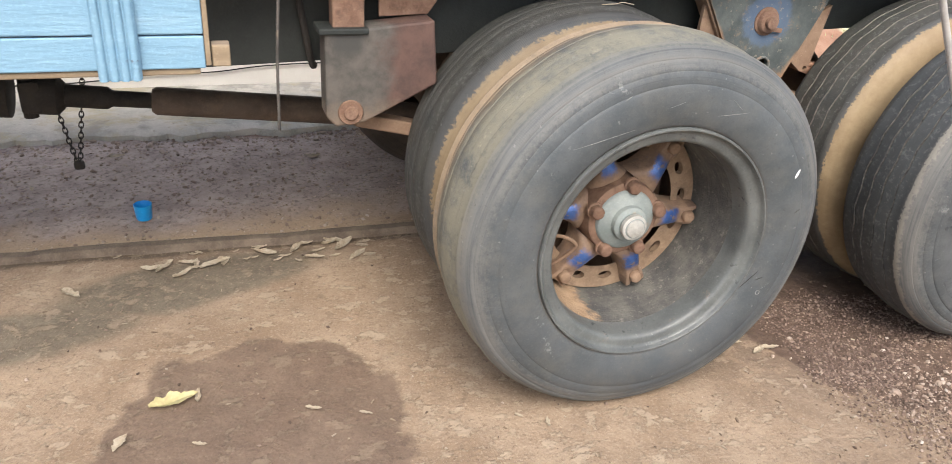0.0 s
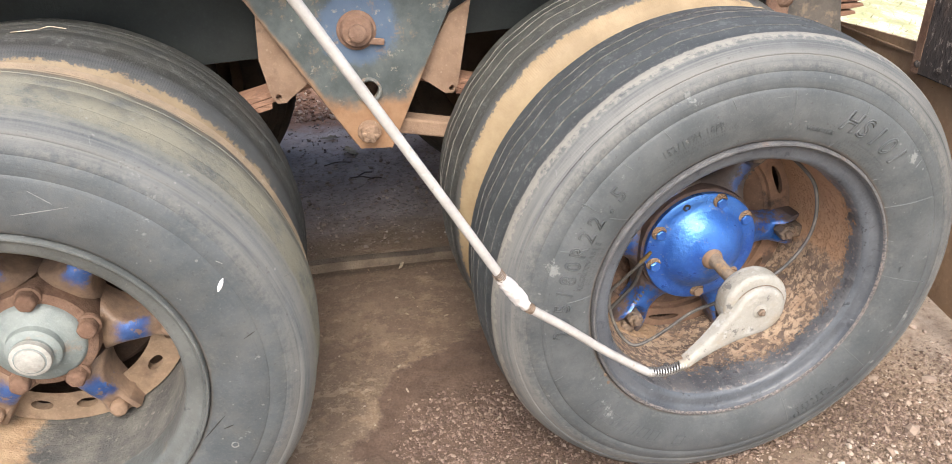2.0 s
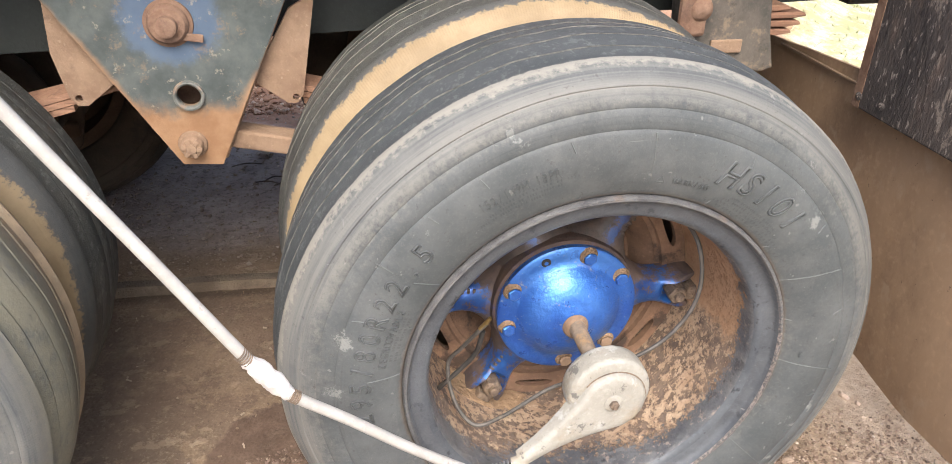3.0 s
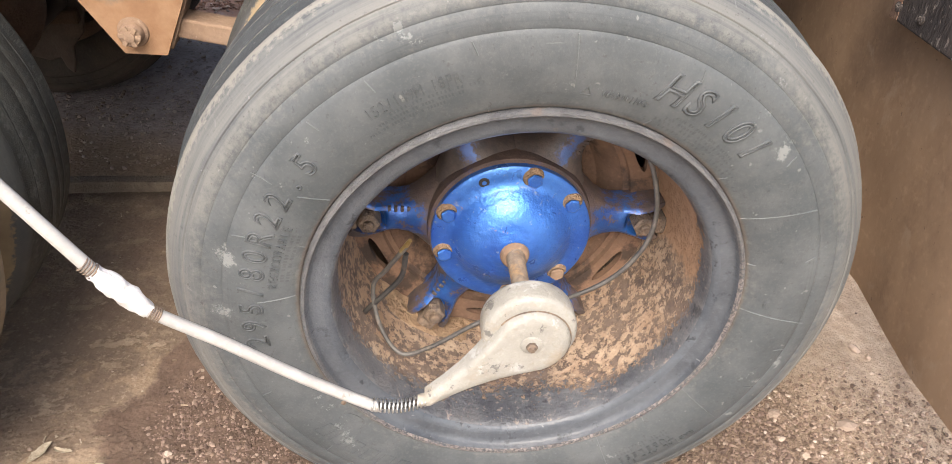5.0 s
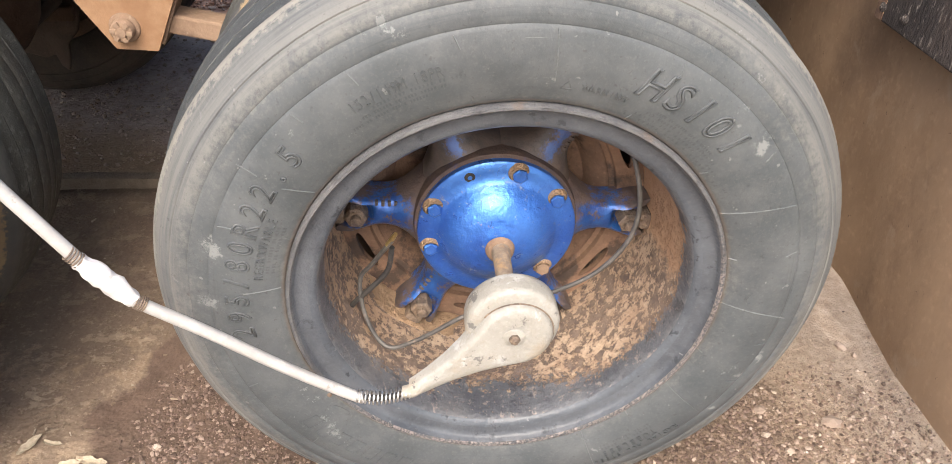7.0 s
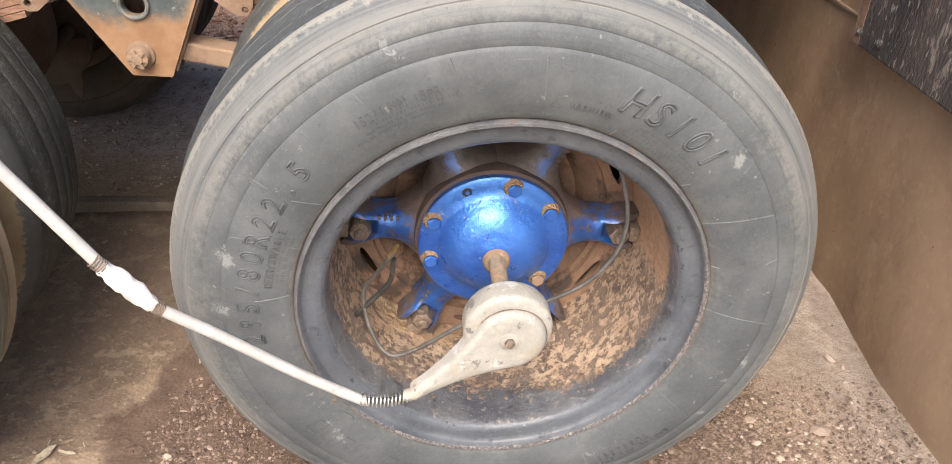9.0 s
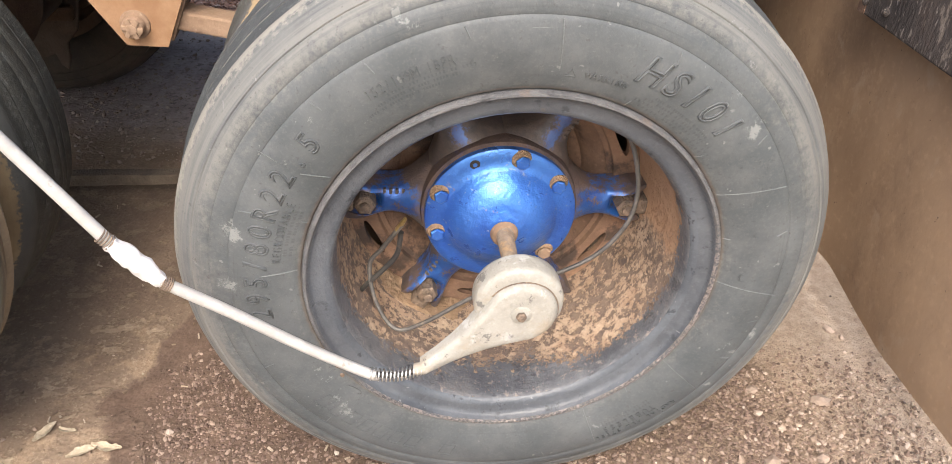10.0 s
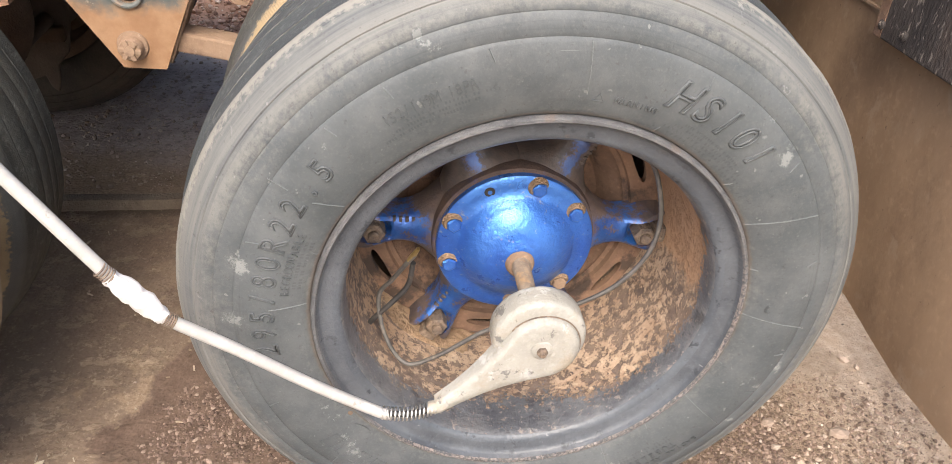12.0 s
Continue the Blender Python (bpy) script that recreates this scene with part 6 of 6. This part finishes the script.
def valve_box():
    """A flattened drop: a round body on the axle that tapers to a nozzle."""
    c, nose = Vector((0.003, 0.5035)), Vector((-0.132, 0.4165))
    d = (nose - c)
    length, ang = d.length, math.atan2(d.y, d.x)
    R, r = 0.0505, 0.0105
    t = math.acos((R - r) / length)
    outline = [(c.x + R * math.cos(a), c.y + R * math.sin(a)) for a in np.linspace(ang + t, ang + 2 * math.pi - t, 40)]
    mid = []
    for s in (0.2, 0.4, 0.6, 0.8):
        mid.append(s)
    p1 = Vector((c.x + R * math.cos(ang - t), c.y + R * math.sin(ang - t)))
    q1 = Vector((nose.x + r * math.cos(ang - t), nose.y + r * math.sin(ang - t)))
    p0 = Vector((c.x + R * math.cos(ang + t), c.y + R * math.sin(ang + t)))
    q0 = Vector((nose.x + r * math.cos(ang + t), nose.y + r * math.sin(ang + t)))
    n = d.normalized()
    pinch = 0.010
    low = [tuple(p1.lerp(q1, s) + (Vector((-n.y, n.x)) * pinch * math.sin(math.pi * s) * 0.9)) for s in mid]
    high = [tuple(q0.lerp(p0, s) - (Vector((-n.y, n.x)) * pinch * math.sin(math.pi * s) * 0.9)) for s in mid]
    outline += low + [tuple(q1), tuple(q0)] + high
    bm = bmesh.new()
    rows = []
    # rounded section: back face, side wall, rounded front edge, front face
    for inset, y in ((0.000, -0.030), (0.0, -0.056), (0.0016, -0.060), (0.0045, -0.0632), (0.009, -0.0648), (0.020, -0.0655)):
        row = []
        for x, z in outline:
            p = Vector((x, z))
            along = max(0.0, min(1.0, (p - c).dot(n) / length))
            axis = c + n * (along * length)
            half = (p - axis).length
            k = max(0.15, 1 - inset / max(half, 1e-4)) if half > 1e-4 else 1
            slim = 1 - 0.45 * along
            q = axis + (p - axis) * k
            row.append(bm.verts.new((q.x, -0.047 + (y + 0.047) * slim - 0.015 * along, q.y)))
        rows.append(row)
    m = len(outline)
    for p, q in zip(rows, rows[1:]):
        for i in range(m):
            bm.faces.new((p[i], p[(i + 1) % m], q[(i + 1) % m], q[i]))
    bm.faces.new(rows[0])
    bm.faces.new(rows[-1])
    return bm


valve = part("air_valve", valve_box(), M_WHITE, truck, "chipped cream-white drop-shaped rotary air valve", smooth=40)
part("valve_drum", revolve([(0.0, -0.010), (0.058, -0.010), (0.0625, -0.014), (0.0635, -0.020), (0.0635, -0.043), (0.0620, -0.048), (0.0575, -0.0515), (0.050, -0.0525), (0.0, -0.0525)], 72), M_WHITE, valve, "round cream-white drum", smooth=40, at=pose(0, 0, 0.511))
for k, (x, z) in enumerate(((-0.030, 0.535), (-0.022, 0.5395), (-0.014, 0.543))):
    part("cast_mark", block((x - 0.0026, -0.0534, z - 0.004), (x + 0.0026, -0.0520, z + 0.004), 0.0004), M_TUBE, valve)
arc = [(0.003 + 0.0512 * math.cos(radians(a)), -0.0535, 0.5035 + 0.0512 * math.sin(radians(a))) for a in range(-75, 150, 5)]
part("dirty_seam", rod(arc, 0.0011, 6), M_NUT, valve, "dirt-filled seam")
part("washer", revolve([(0.0, -0.0685), (0.0125, -0.0685), (0.0145, -0.0675), (0.0148, -0.064)], 36), M_WHITE, valve, smooth=40, at=pose(0.0, 0, 0.508))
part("screw", hexagon(0.0075, -0.0740, -0.068, 0.004), M_NUT, valve, smooth=30, at=pose(0.0, 0, 0.508))
part("nozzle", rod([TIP + Vector((0.012, 0.004, 0.008)), TIP, TIP + Vector((-0.012, 0, -0.002))], [0.0125, 0.0098, 0.0085], 16), M_WHITE, valve, smooth=40)
coil = []
sag = Vector((0, 0, -0.0085))
for i in range(14 * 14 + 1):
    u = i / (14 * 14)
    p = TIP.lerp(TAIL, u) + sag * math.sin(math.pi * u) + Vector((0, 0.0086 * math.cos(i * 2 * math.pi / 14), 0.0086 * math.sin(i * 2 * math.pi / 14)))
    coil.append(p)
part("spring", rod(coil, 0.0013, 6), M_STEEL, valve, "bright coil spring", smooth=60)
part("inner_hose", rod([TIP.lerp(TAIL, u) + sag * math.sin(math.pi * u) for u in np.linspace(0, 1, 9)], 0.0042, 10), M_HOSE, valve, smooth=60)
part("air_tube", rod(smooth_path([TAIL + Vector((0.012, 0, -0.002)), TAIL, TAIL.lerp(MID1, 0.35) + Vector((0, 0, -0.004)), TAIL.lerp(MID1, 0.7), MID1, MID1.lerp(MID0, 0.4)]), 0.0077, 16), M_TUBE, valve, "white painted air tube", smooth=60)
part("air_tube", rod(smooth_path([MID1.lerp(MID0, 0.6), MID0, (-0.582, -0.097, 0.830), (-0.735, -0.093, 1.090), (-0.841, -0.09, 1.27), (-0.9, 0.2, 1.36), (-0.92, 0.5, 1.30)]), 0.0077, 16), M_TUBE, valve, "white painted air tube", smooth=60)


def putty():
    d = MID1 - MID0
    pts = [MID0.lerp(MID1, u) for u in np.linspace(-0.05, 1.0, 22)]
    rr = [0.0082 + 0.0042 * math.sin(math.pi * k / 21) ** 0.6 for k in range(22)]
    bm = rod(pts, rr, 18)
    for v in bm.verts:
        v.co += 0.0032 * noise.noise_vector(v.co * 110)
    return bm


part("putty_joint", putty(), M_PLASTER, valve, "lumpy white putty round the tube joint", smooth=60)
for at, to in ((MID0, MID0 + (MID0 - MID1) * 0.24), (MID1, MID1 + (TAIL - MID1).normalized() * 0.013)):
    turns = [at.lerp(to, i / (5 * 12)) for i in range(5 * 12 + 1)]
    axis = (to - at).normalized()
    u = axis.orthogonal().normalized()
    w = axis.cross(u)
    part("wire_wrap", rod([p + 0.0084 * (u * math.cos(i * math.pi / 6) + w * math.sin(i * math.pi / 6)) for i, p in enumerate(turns)], 0.0011, 5), M_NUT, valve, smooth=60)

# ---- blue side box ahead of the wheels ----
BOX_Y = 0.10


def blue_planks():
    base = Matrix.Translation((0, BOX_Y, 0))
    for z0, z1 in ((0.945, 1.005), (1.008, 1.075), (1.078, 1.16), (1.163, 1.25)):
        part("plank", block((-4.2, 0.0, z0), (-2.25, 0.022, z1), 0.003, base), M_SKY_BLUE, truck, "chipped sky-blue plank")
    batten = part("batten", block((-2.432, -0.016, 0.93), (-2.36, -0.001, 1.25), 0.003, base), M_SKY_BLUE, truck, "upright ribbed blue batten")
    for x in (-2.423, -2.405, -2.387, -2.369):
        part("rib", rod([(x, BOX_Y - 0.016, 0.931), (x, BOX_Y - 0.016, 1.25)], 0.0075, 10), M_SKY_BLUE, batten, smooth=60)
    part("bottom_rail", block((-4.2, 0.006, 0.932), (-2.26, 0.05, 0.944), 0.003, base), M_WOOD, truck, "bare plank rail")
    part("end_plank", block((-2.249, 0.002, 0.95), (-2.240, 0.022, 1.25), 0.001, base), M_WOOD, truck)
    part("end_block", block((-2.238, 0.01, 0.945), (-2.205, 0.05, 0.985), 0.003, base), M_WOOD, truck, "pale wooden block")


blue_planks()

# ---- beyond the lorry ----
def wall_far():
    bm = bmesh.new()
    box(bm, (-9.0, 2.95, -0.3), (-1.45, 3.2, 1.6))
    return tagged(part("wall_far", bm, M_LIMEWASH), "pale limewashed low wall in bright light", "wall", kind="structure")


wall_far()
# thin dark line across the wall, laid as a slim rod
wall_line = [(-3.4 + 0.2 * k, 2.94, 0.083 + 0.0115 * k + 0.006 * math.sin(1.9 * k)) for k in range(10)]
tagged(part("wall_dark_line", rod(smooth_path(wall_line), 0.0035, 8), M_BLACK, smooth=60), "thin dark line along the pale wall", "cable")


def apron():
    bm = bmesh.new()
    n, rows = 220, []
    for i in range(n + 1):
        x = -8.0 + 6.6 * i / n
        e = 2.25 + 0.10 * noise.noise((x * 2.3, 1, 0)) + 0.06 * noise.noise((x * 7, 2, 0)) + 0.03 * noise.noise((x * 19, 3, 0))
        rows.append([bm.verts.new(p) for p in ((x, e, -0.05), (x, e + 0.01, 0.05), (x, e + 0.04, 0.066), (x, 2.7, 0.07), (x, 2.96, 0.07))])
    for p, q in zip(rows, rows[1:]):
        for k in range(4):
            bm.faces.new((p[k], p[k + 1], q[k + 1], q[k]))
    return tagged(part("pavement", bm, M_CONCRETE, smooth=40), "pale broken-edged concrete apron", "pavement", kind="structure")


apron()


# ---- stones, leaves and litter ----
def stone_mesh(bm, x, y, size, rng):
    z = ground_height(x, y)
    got = bmesh.ops.create_icosphere(bm, subdivisions=1, radius=size)
    s = (rng.uniform(0.8, 1.3), rng.uniform(0.7, 1.1), rng.uniform(0.45, 0.75))
    m = Matrix.Translation((x, y, z + size * 0.22)) @ Euler((rng.uniform(-0.4, 0.4), rng.uniform(-0.4, 0.4), rng.uniform(0, 6.3))).to_matrix().to_4x4() @ Matrix.Diagonal((*s, 1))
    for v in got["verts"]:
        v.co *= rng.uniform(0.8, 1.15)
    bmesh.ops.transform(bm, matrix=m, verts=got["verts"])


def gravel(name, count, spot, sizes, seed, label, material=None):
    """Many small stones in one mesh."""
    rng = random.Random(seed)
    base = bmesh.new()
    bmesh.ops.create_icosphere(base, subdivisions=1, radius=1.0)
    vs, fs = np.array([v.co[:] for v in base.verts]), np.array([[v.index for v in f.verts] for f in base.faces])
    base.free()
    V, F = [], []
    for k in range(count):
        x, y = spot(rng)
        size = sizes[0] * (sizes[1] / sizes[0]) ** (rng.random() ** 2.2)
        turn = np.array(Euler((rng.uniform(-0.5, 0.5), rng.uniform(-0.5, 0.5), rng.uniform(0, 6.3))).to_matrix())
        shape = vs * np.array([[rng.uniform(0.62, 1.25)] for _ in vs]) * (rng.uniform(0.8, 1.3), rng.uniform(0.7, 1.1), rng.uniform(0.45, 0.8)) * size
        V.append(shape @ turn.T + (x, y, ground_height(x, y) + size * 0.32))
        F.append(fs + len(vs) * k)
    ob = part(name, (np.vstack(V).tolist(), np.vstack(F).tolist()), material or M_PEBBLE)
    return tagged(ob, label, "gravel", kind="stuff")


def near_rear(rng):
    while True:
        x, y = rng.uniform(-0.78, 1.15), rng.uniform(-0.85, 0.62)
        d = noise.noise((x * 2.2, y * 2.2, 4.0)) + 0.35 - 1.5 * max(0.0, x - 0.60 - 0.12 * noise.noise((x * 5, y * 5, 14.0))) - 0.8 * max(0, y - 0.35) - 1.6 * max(0, -0.62 - x)
        if rng.random() < d and (x - 0.25 * y > 0.36 + 0.25 * noise.noise((x * 3, y * 3, 9.0)) - 0.1 * rng.random() or y < 0.06 + 0.2 * noise.noise((x * 3, y * 3, 5.0))):
            return x, y


def damp_side(rng):
    while True:
        x, y = rng.uniform(-0.78, 0.55), rng.uniform(-0.85, 0.62)
        d = noise.noise((x * 2.2, y * 2.2, 4.0)) + 0.42 - 0.35 * max(0, y - 0.05) - 3.0 * max(0, y - 0.33) - 3.0 * max(0, -0.6 - x)
        if rng.random() < d and x - 0.25 * y < 0.42 + 0.25 * noise.noise((x * 3, y * 3, 9.0)) and y > -0.02 + 0.2 * noise.noise((x * 3, y * 3, 5.0)):
            return x, y


def pale_drift(rng):
    if rng.random() < 0.74:
        x = rng.uniform(-0.42, 0.45)
        return x, -0.12 + 0.10 * x + 0.055 * rng.gauss(0, 1)
    if rng.random() < 0.28:
        return rng.uniform(-0.75, 0.0), rng.uniform(-0.35, 0.2)
    return 0.52 + 0.16 * rng.gauss(0, 1), rng.uniform(-0.25, 0.42)


def anywhere(rng):
    return rng.uniform(-3.4, 1.4), rng.uniform(-1.2, 1.05)


def under_lorry(rng):
    return rng.uniform(-3.6, 1.2), rng.uniform(1.2, 2.5)


gravel("gravel", 42000, near_rear, (0.0012, 0.0062), 11, "loose tan gravel and dust beside the rear wheel")
gravel("gravel", 36000, damp_side, (0.0011, 0.0060), 15, "damp red-brown gravel between the wheels", M_DAMP_PEBBLE)
gravel("gravel", 820, pale_drift, (0.0024, 0.0112), 19, "pale broken stones strewn round the rear tyre", M_PALE_PEBBLE)
gravel("gravel", 1300, anywhere, (0.002, 0.006), 12, "scattered grit on the packed earth")
def litter(count, seed):
    """Pale chips, stalks and bits of leaf trodden into the dirt."""
    rng = random.Random(seed)
    V, F = [], []
    for k in range(count):
        x, y = rng.uniform(-3.2, 1.0), rng.uniform(-0.9, 1.05) if rng.random() < 0.7 else rng.uniform(1.2, 2.4)
        l, w, a = 0.002 + 0.007 * rng.random() ** 2.5, rng.uniform(0.0008, 0.0022), rng.uniform(0, 6.3)
        c, s, z = math.cos(a), math.sin(a), ground_height(x, y)
        b = len(V)
        for dx, dy, dz in ((-l, -w, 0.001), (l, -w, 0.002), (l, w, 0.001), (-l, w, 0.002), (-l, -w, 0.004), (l, -w, 0.0045), (l, w, 0.004), (-l, w, 0.005)):
            V.append((x + c * dx - s * dy, y + s * dx + c * dy, z + dz))
        F += [(b, b + 3, b + 2, b + 1), (b + 4, b + 5, b + 6, b + 7), (b, b + 1, b + 5, b + 4), (b + 1, b + 2, b + 6, b + 5), (b + 2, b + 3, b + 7, b + 6), (b + 3, b, b + 4, b + 7)]
    tagged(part("litter", (V, F), M_LITTER), "pale chips and stalks trodden into the dirt", "litter", kind="stuff")


M_LITTER = pebbles("dry_litter", [(0.14, 0.10, 0.07), (0.22, 0.165, 0.115), (0.30, 0.24, 0.17), (0.42, 0.36, 0.28)])
litter(1300, 31)
gravel("gravel", 420, lambda r: (-1.55 - 1.9 * r.random() ** 1.8, 2.22 + 0.05 * r.gauss(0, 1)), (0.004, 0.017), 17, "broken concrete rubble along the apron edge", M_GREY_PEBBLE)
gravel("gravel", 9000, under_lorry, (0.002, 0.010), 13, "stony grey-brown grit under the lorry", M_GREY_PEBBLE)
gravel("gravel", 15000, lambda r: (r.uniform(-1.4, 1.2), 2.45 + 2.0 * r.random() ** 1.3), (0.004, 0.016), 14, "sunlit red gravel bank", M_RED_PEBBLE)


def single_stones():
    rng = random.Random(21)
    spots = [(0.518, 0.016, 0.022), (0.80, 0.37, 0.012), (0.82, 0.345, 0.010), (0.36, -0.33, 0.026), (0.10, -0.30, 0.018), (-0.12, -0.36, 0.014), (0.62, 0.02, 0.016), (0.68, 0.16, 0.02), (0.55, 0.2, 0.018), (0.45, -0.1, 0.014), (0.50, -0.24, 0.012), (-0.55, -0.02, 0.012), (-0.48, -0.12, 0.013), (0.2, -0.42, 0.016), (0.75, -0.1, 0.014), (-0.34, -0.2, 0.011), (0.58, 0.33, 0.015)]
    for x, y, size in spots:
        bm = bmesh.new()
        stone_mesh(bm, x, y, size, rng)
        tagged(part("stone", bm, M_PEBBLE), "small pale broken stone lying on the gravel", "stone", "stones on the gravel")


single_stones()


def fallen_leaf(x, y, length, turn, curl, tint):
    bm = bmesh.new()
    seed = (x * 37.0 + y * 11.0) % 10
    n, rows, wide = 16, [], 0.16 + 0.10 * ((x * 37) % 1)
    bend = 0.25 * noise.noise((seed, 1.0, 0.0))
    for i in range(n + 1):
        u = i / n
        row = []
        for s in (-1, -0.6, -0.25, 0, 0.25, 0.6, 1):
            torn = 0.72 + 0.55 * noise.noise((u * 5 + seed, s * 1.7, 3.0)) + 0.22 * noise.noise((u * 14, s * 2 + seed, 5.0))
            w = wide * length * math.sin(math.pi * min(1.0, 0.04 + u * 0.98)) ** 0.7 * (torn if abs(s) > 0.9 else 0.5 + 0.5 * torn) + 0.0006
            fold = 0.10 * length * noise.noise((u * 3 + seed, s * 1.5, 8.0))
            row.append(bm.verts.new((length * (u - 0.5), s * w + bend * length * (u - 0.5) ** 2 * 2, 0.003 + curl * length * (u - 0.5) ** 2 * 3 + abs(s) * (0.35 + curl) * w + abs(fold))))
        rows.append(row)
    for p, q in zip(rows, rows[1:]):
        for k in range(6):
            bm.faces.new((p[k], p[k + 1], q[k + 1], q[k]))
    got = bmesh.ops.extrude_face_region(bm, geom=list(bm.faces))
    bmesh.ops.translate(bm, vec=(0, 0, -0.0008), verts=[v for v in got["geom"] if isinstance(v, bmesh.types.BMVert)])
    tagged(part("fallen_leaf", bm, tint, smooth=60, at=pose(x, y, ground_height(x, y) + 0.001, 0, 0, turn)), "dry curled tan leaf lying on the dirt", "leaf", "fallen leaves")


M_YELLOWLEAF = surface("yellow_leaf", (0.37, 0.33, 0.155), (0.46, 0.41, 0.22), [((0.35, 0.26, 0.14), 50, 0.5, 0.7, 0.5)], 30, 0.75)
LEAVES = [(-2.407, 0.302, 0.100), (-2.349, 0.311, 0.045), (-2.071, 0.197, 0.035), (-1.945, 0.151, 0.030), (-2.488, 1.023, 0.050), (-2.448, 1.022, 0.070), (-2.387, 0.968, 0.060), (-2.343, 1.028, 0.050), (-2.286, 1.015, 0.090), (-2.253, 1.020, 0.050), (-2.117, 1.055, 0.070), (-2.017, 1.069, 0.060), (-1.849, 1.056, 0.090), (-1.809, 0.987, 0.080), (-2.709, 0.917, 0.070), (-1.505, -0.001, 0.030), (-1.569, 0.040, 0.020), (-0.804, 0.191, 0.030), (-2.526, 0.179, 0.050), (-2.347, 0.130, 0.030), (-0.719, 0.144, 0.050), (-2.940, 1.757, 0.040), (-0.843, 0.189, 0.045), (-0.762, 0.137, 0.045), (-1.082, 0.984, 0.030), (-0.539, 1.044, 0.035), (-0.625, 2.031, 0.080), (-0.699, 2.210, 0.070), (-1.839, 1.938, 0.060), (-2.257, 2.220, 0.050), (-2.658, 2.045, 0.060)]
rng = random.Random(5)
for k, (x, y, length) in enumerate(LEAVES):
    fallen_leaf(x, y, length * 1.2, 14 if k == 0 else rng.uniform(0, 360), rng.uniform(0.02, 0.18), M_YELLOWLEAF if k == 0 else M_DRYLEAF)
for k in range(26):
    x = rng.uniform(-2.6, -1.75)
    fallen_leaf(x, 1.045 - 0.039 * (x + 0.4) - 0.13 * rng.random() ** 2, rng.uniform(0.022, 0.07), rng.uniform(-40, 40), rng.uniform(0.02, 0.2), M_DRYLEAF)


def twig(points, radius, label):
    tagged(part("twig", rod(smooth_path(points), radius, 6), M_DRYLEAF if radius < 0.0016 else M_SHAFT, smooth=60), label, "twig")


twig([(-1.266, 0.452, 0.9885), (-1.223, 0.455, 0.9895), (-1.202, 0.460, 0.9920), (-1.172, 0.452, 0.9880)], 0.0012, "thin dry stalk lying on the inner tyre")
for x, y, a, l in ((-0.685, 1.93, 0.1, 0.055), (-0.60, 1.76, -0.3, 0.05), (-0.585, 1.80, 0.5, 0.035), (-0.55, 1.74, 0.1, 0.03)):
    z = ground_height(x, y) + 0.003
    twig([(x - l * math.cos(a), y - l * math.sin(a), z), (x, y + 0.004, z + 0.006), (x + l * math.cos(a), y + l * math.sin(a), z)], 0.0028, "dark broken twig on the grit under the lorry")

cup = part("plastic_cup", revolve([(0.0, 0.0), (0.030, 0.0), (0.033, 0.004), (0.038, 0.068), (0.039, 0.07), (0.037, 0.071), (0.0355, 0.068), (0.031, 0.008), (0.0, 0.007)], 32), M_CUP, None, smooth=40)
cup.matrix_basis = pose(-2.520, 1.415, 0.03, 90, 0, 0) @ Matrix.Scale(0.84, 4)
tagged(cup, "bright blue plastic cup standing on the dirt", "cup")


def grass():
    rng = random.Random(8)
    V, F = [], []
    for k in range(9000):
        x, y = 2.0 + 4.0 * rng.random() ** 0.8, rng.uniform(2.0, 8.0)
        z, h, a, w = ground_height(x, y), rng.uniform(0.008, 0.032), rng.uniform(0, 6.3), rng.uniform(0.002, 0.005)
        c, s = math.cos(a), math.sin(a)
        lean = rng.uniform(0.0, 0.05)
        b = len(V)
        V += [(x - c * w, y - s * w, z), (x + c * w, y + s * w, z), (x + c * w * 0.6 + s * lean * 0.5, y + s * w * 0.6 - c * lean * 0.5, z + h * 0.6), (x - c * w * 0.6 + s * lean * 0.5, y - s * w * 0.6 - c * lean * 0.5, z + h * 0.6), (x + s * lean, y - c * lean, z + h)]
        F += [(b, b + 1, b + 2, b + 3), (b + 3, b + 2, b + 4)]
    tagged(part("grass", (V, F), M_GRASS), "sunlit green grass verge", "grass", kind="stuff")


grass()
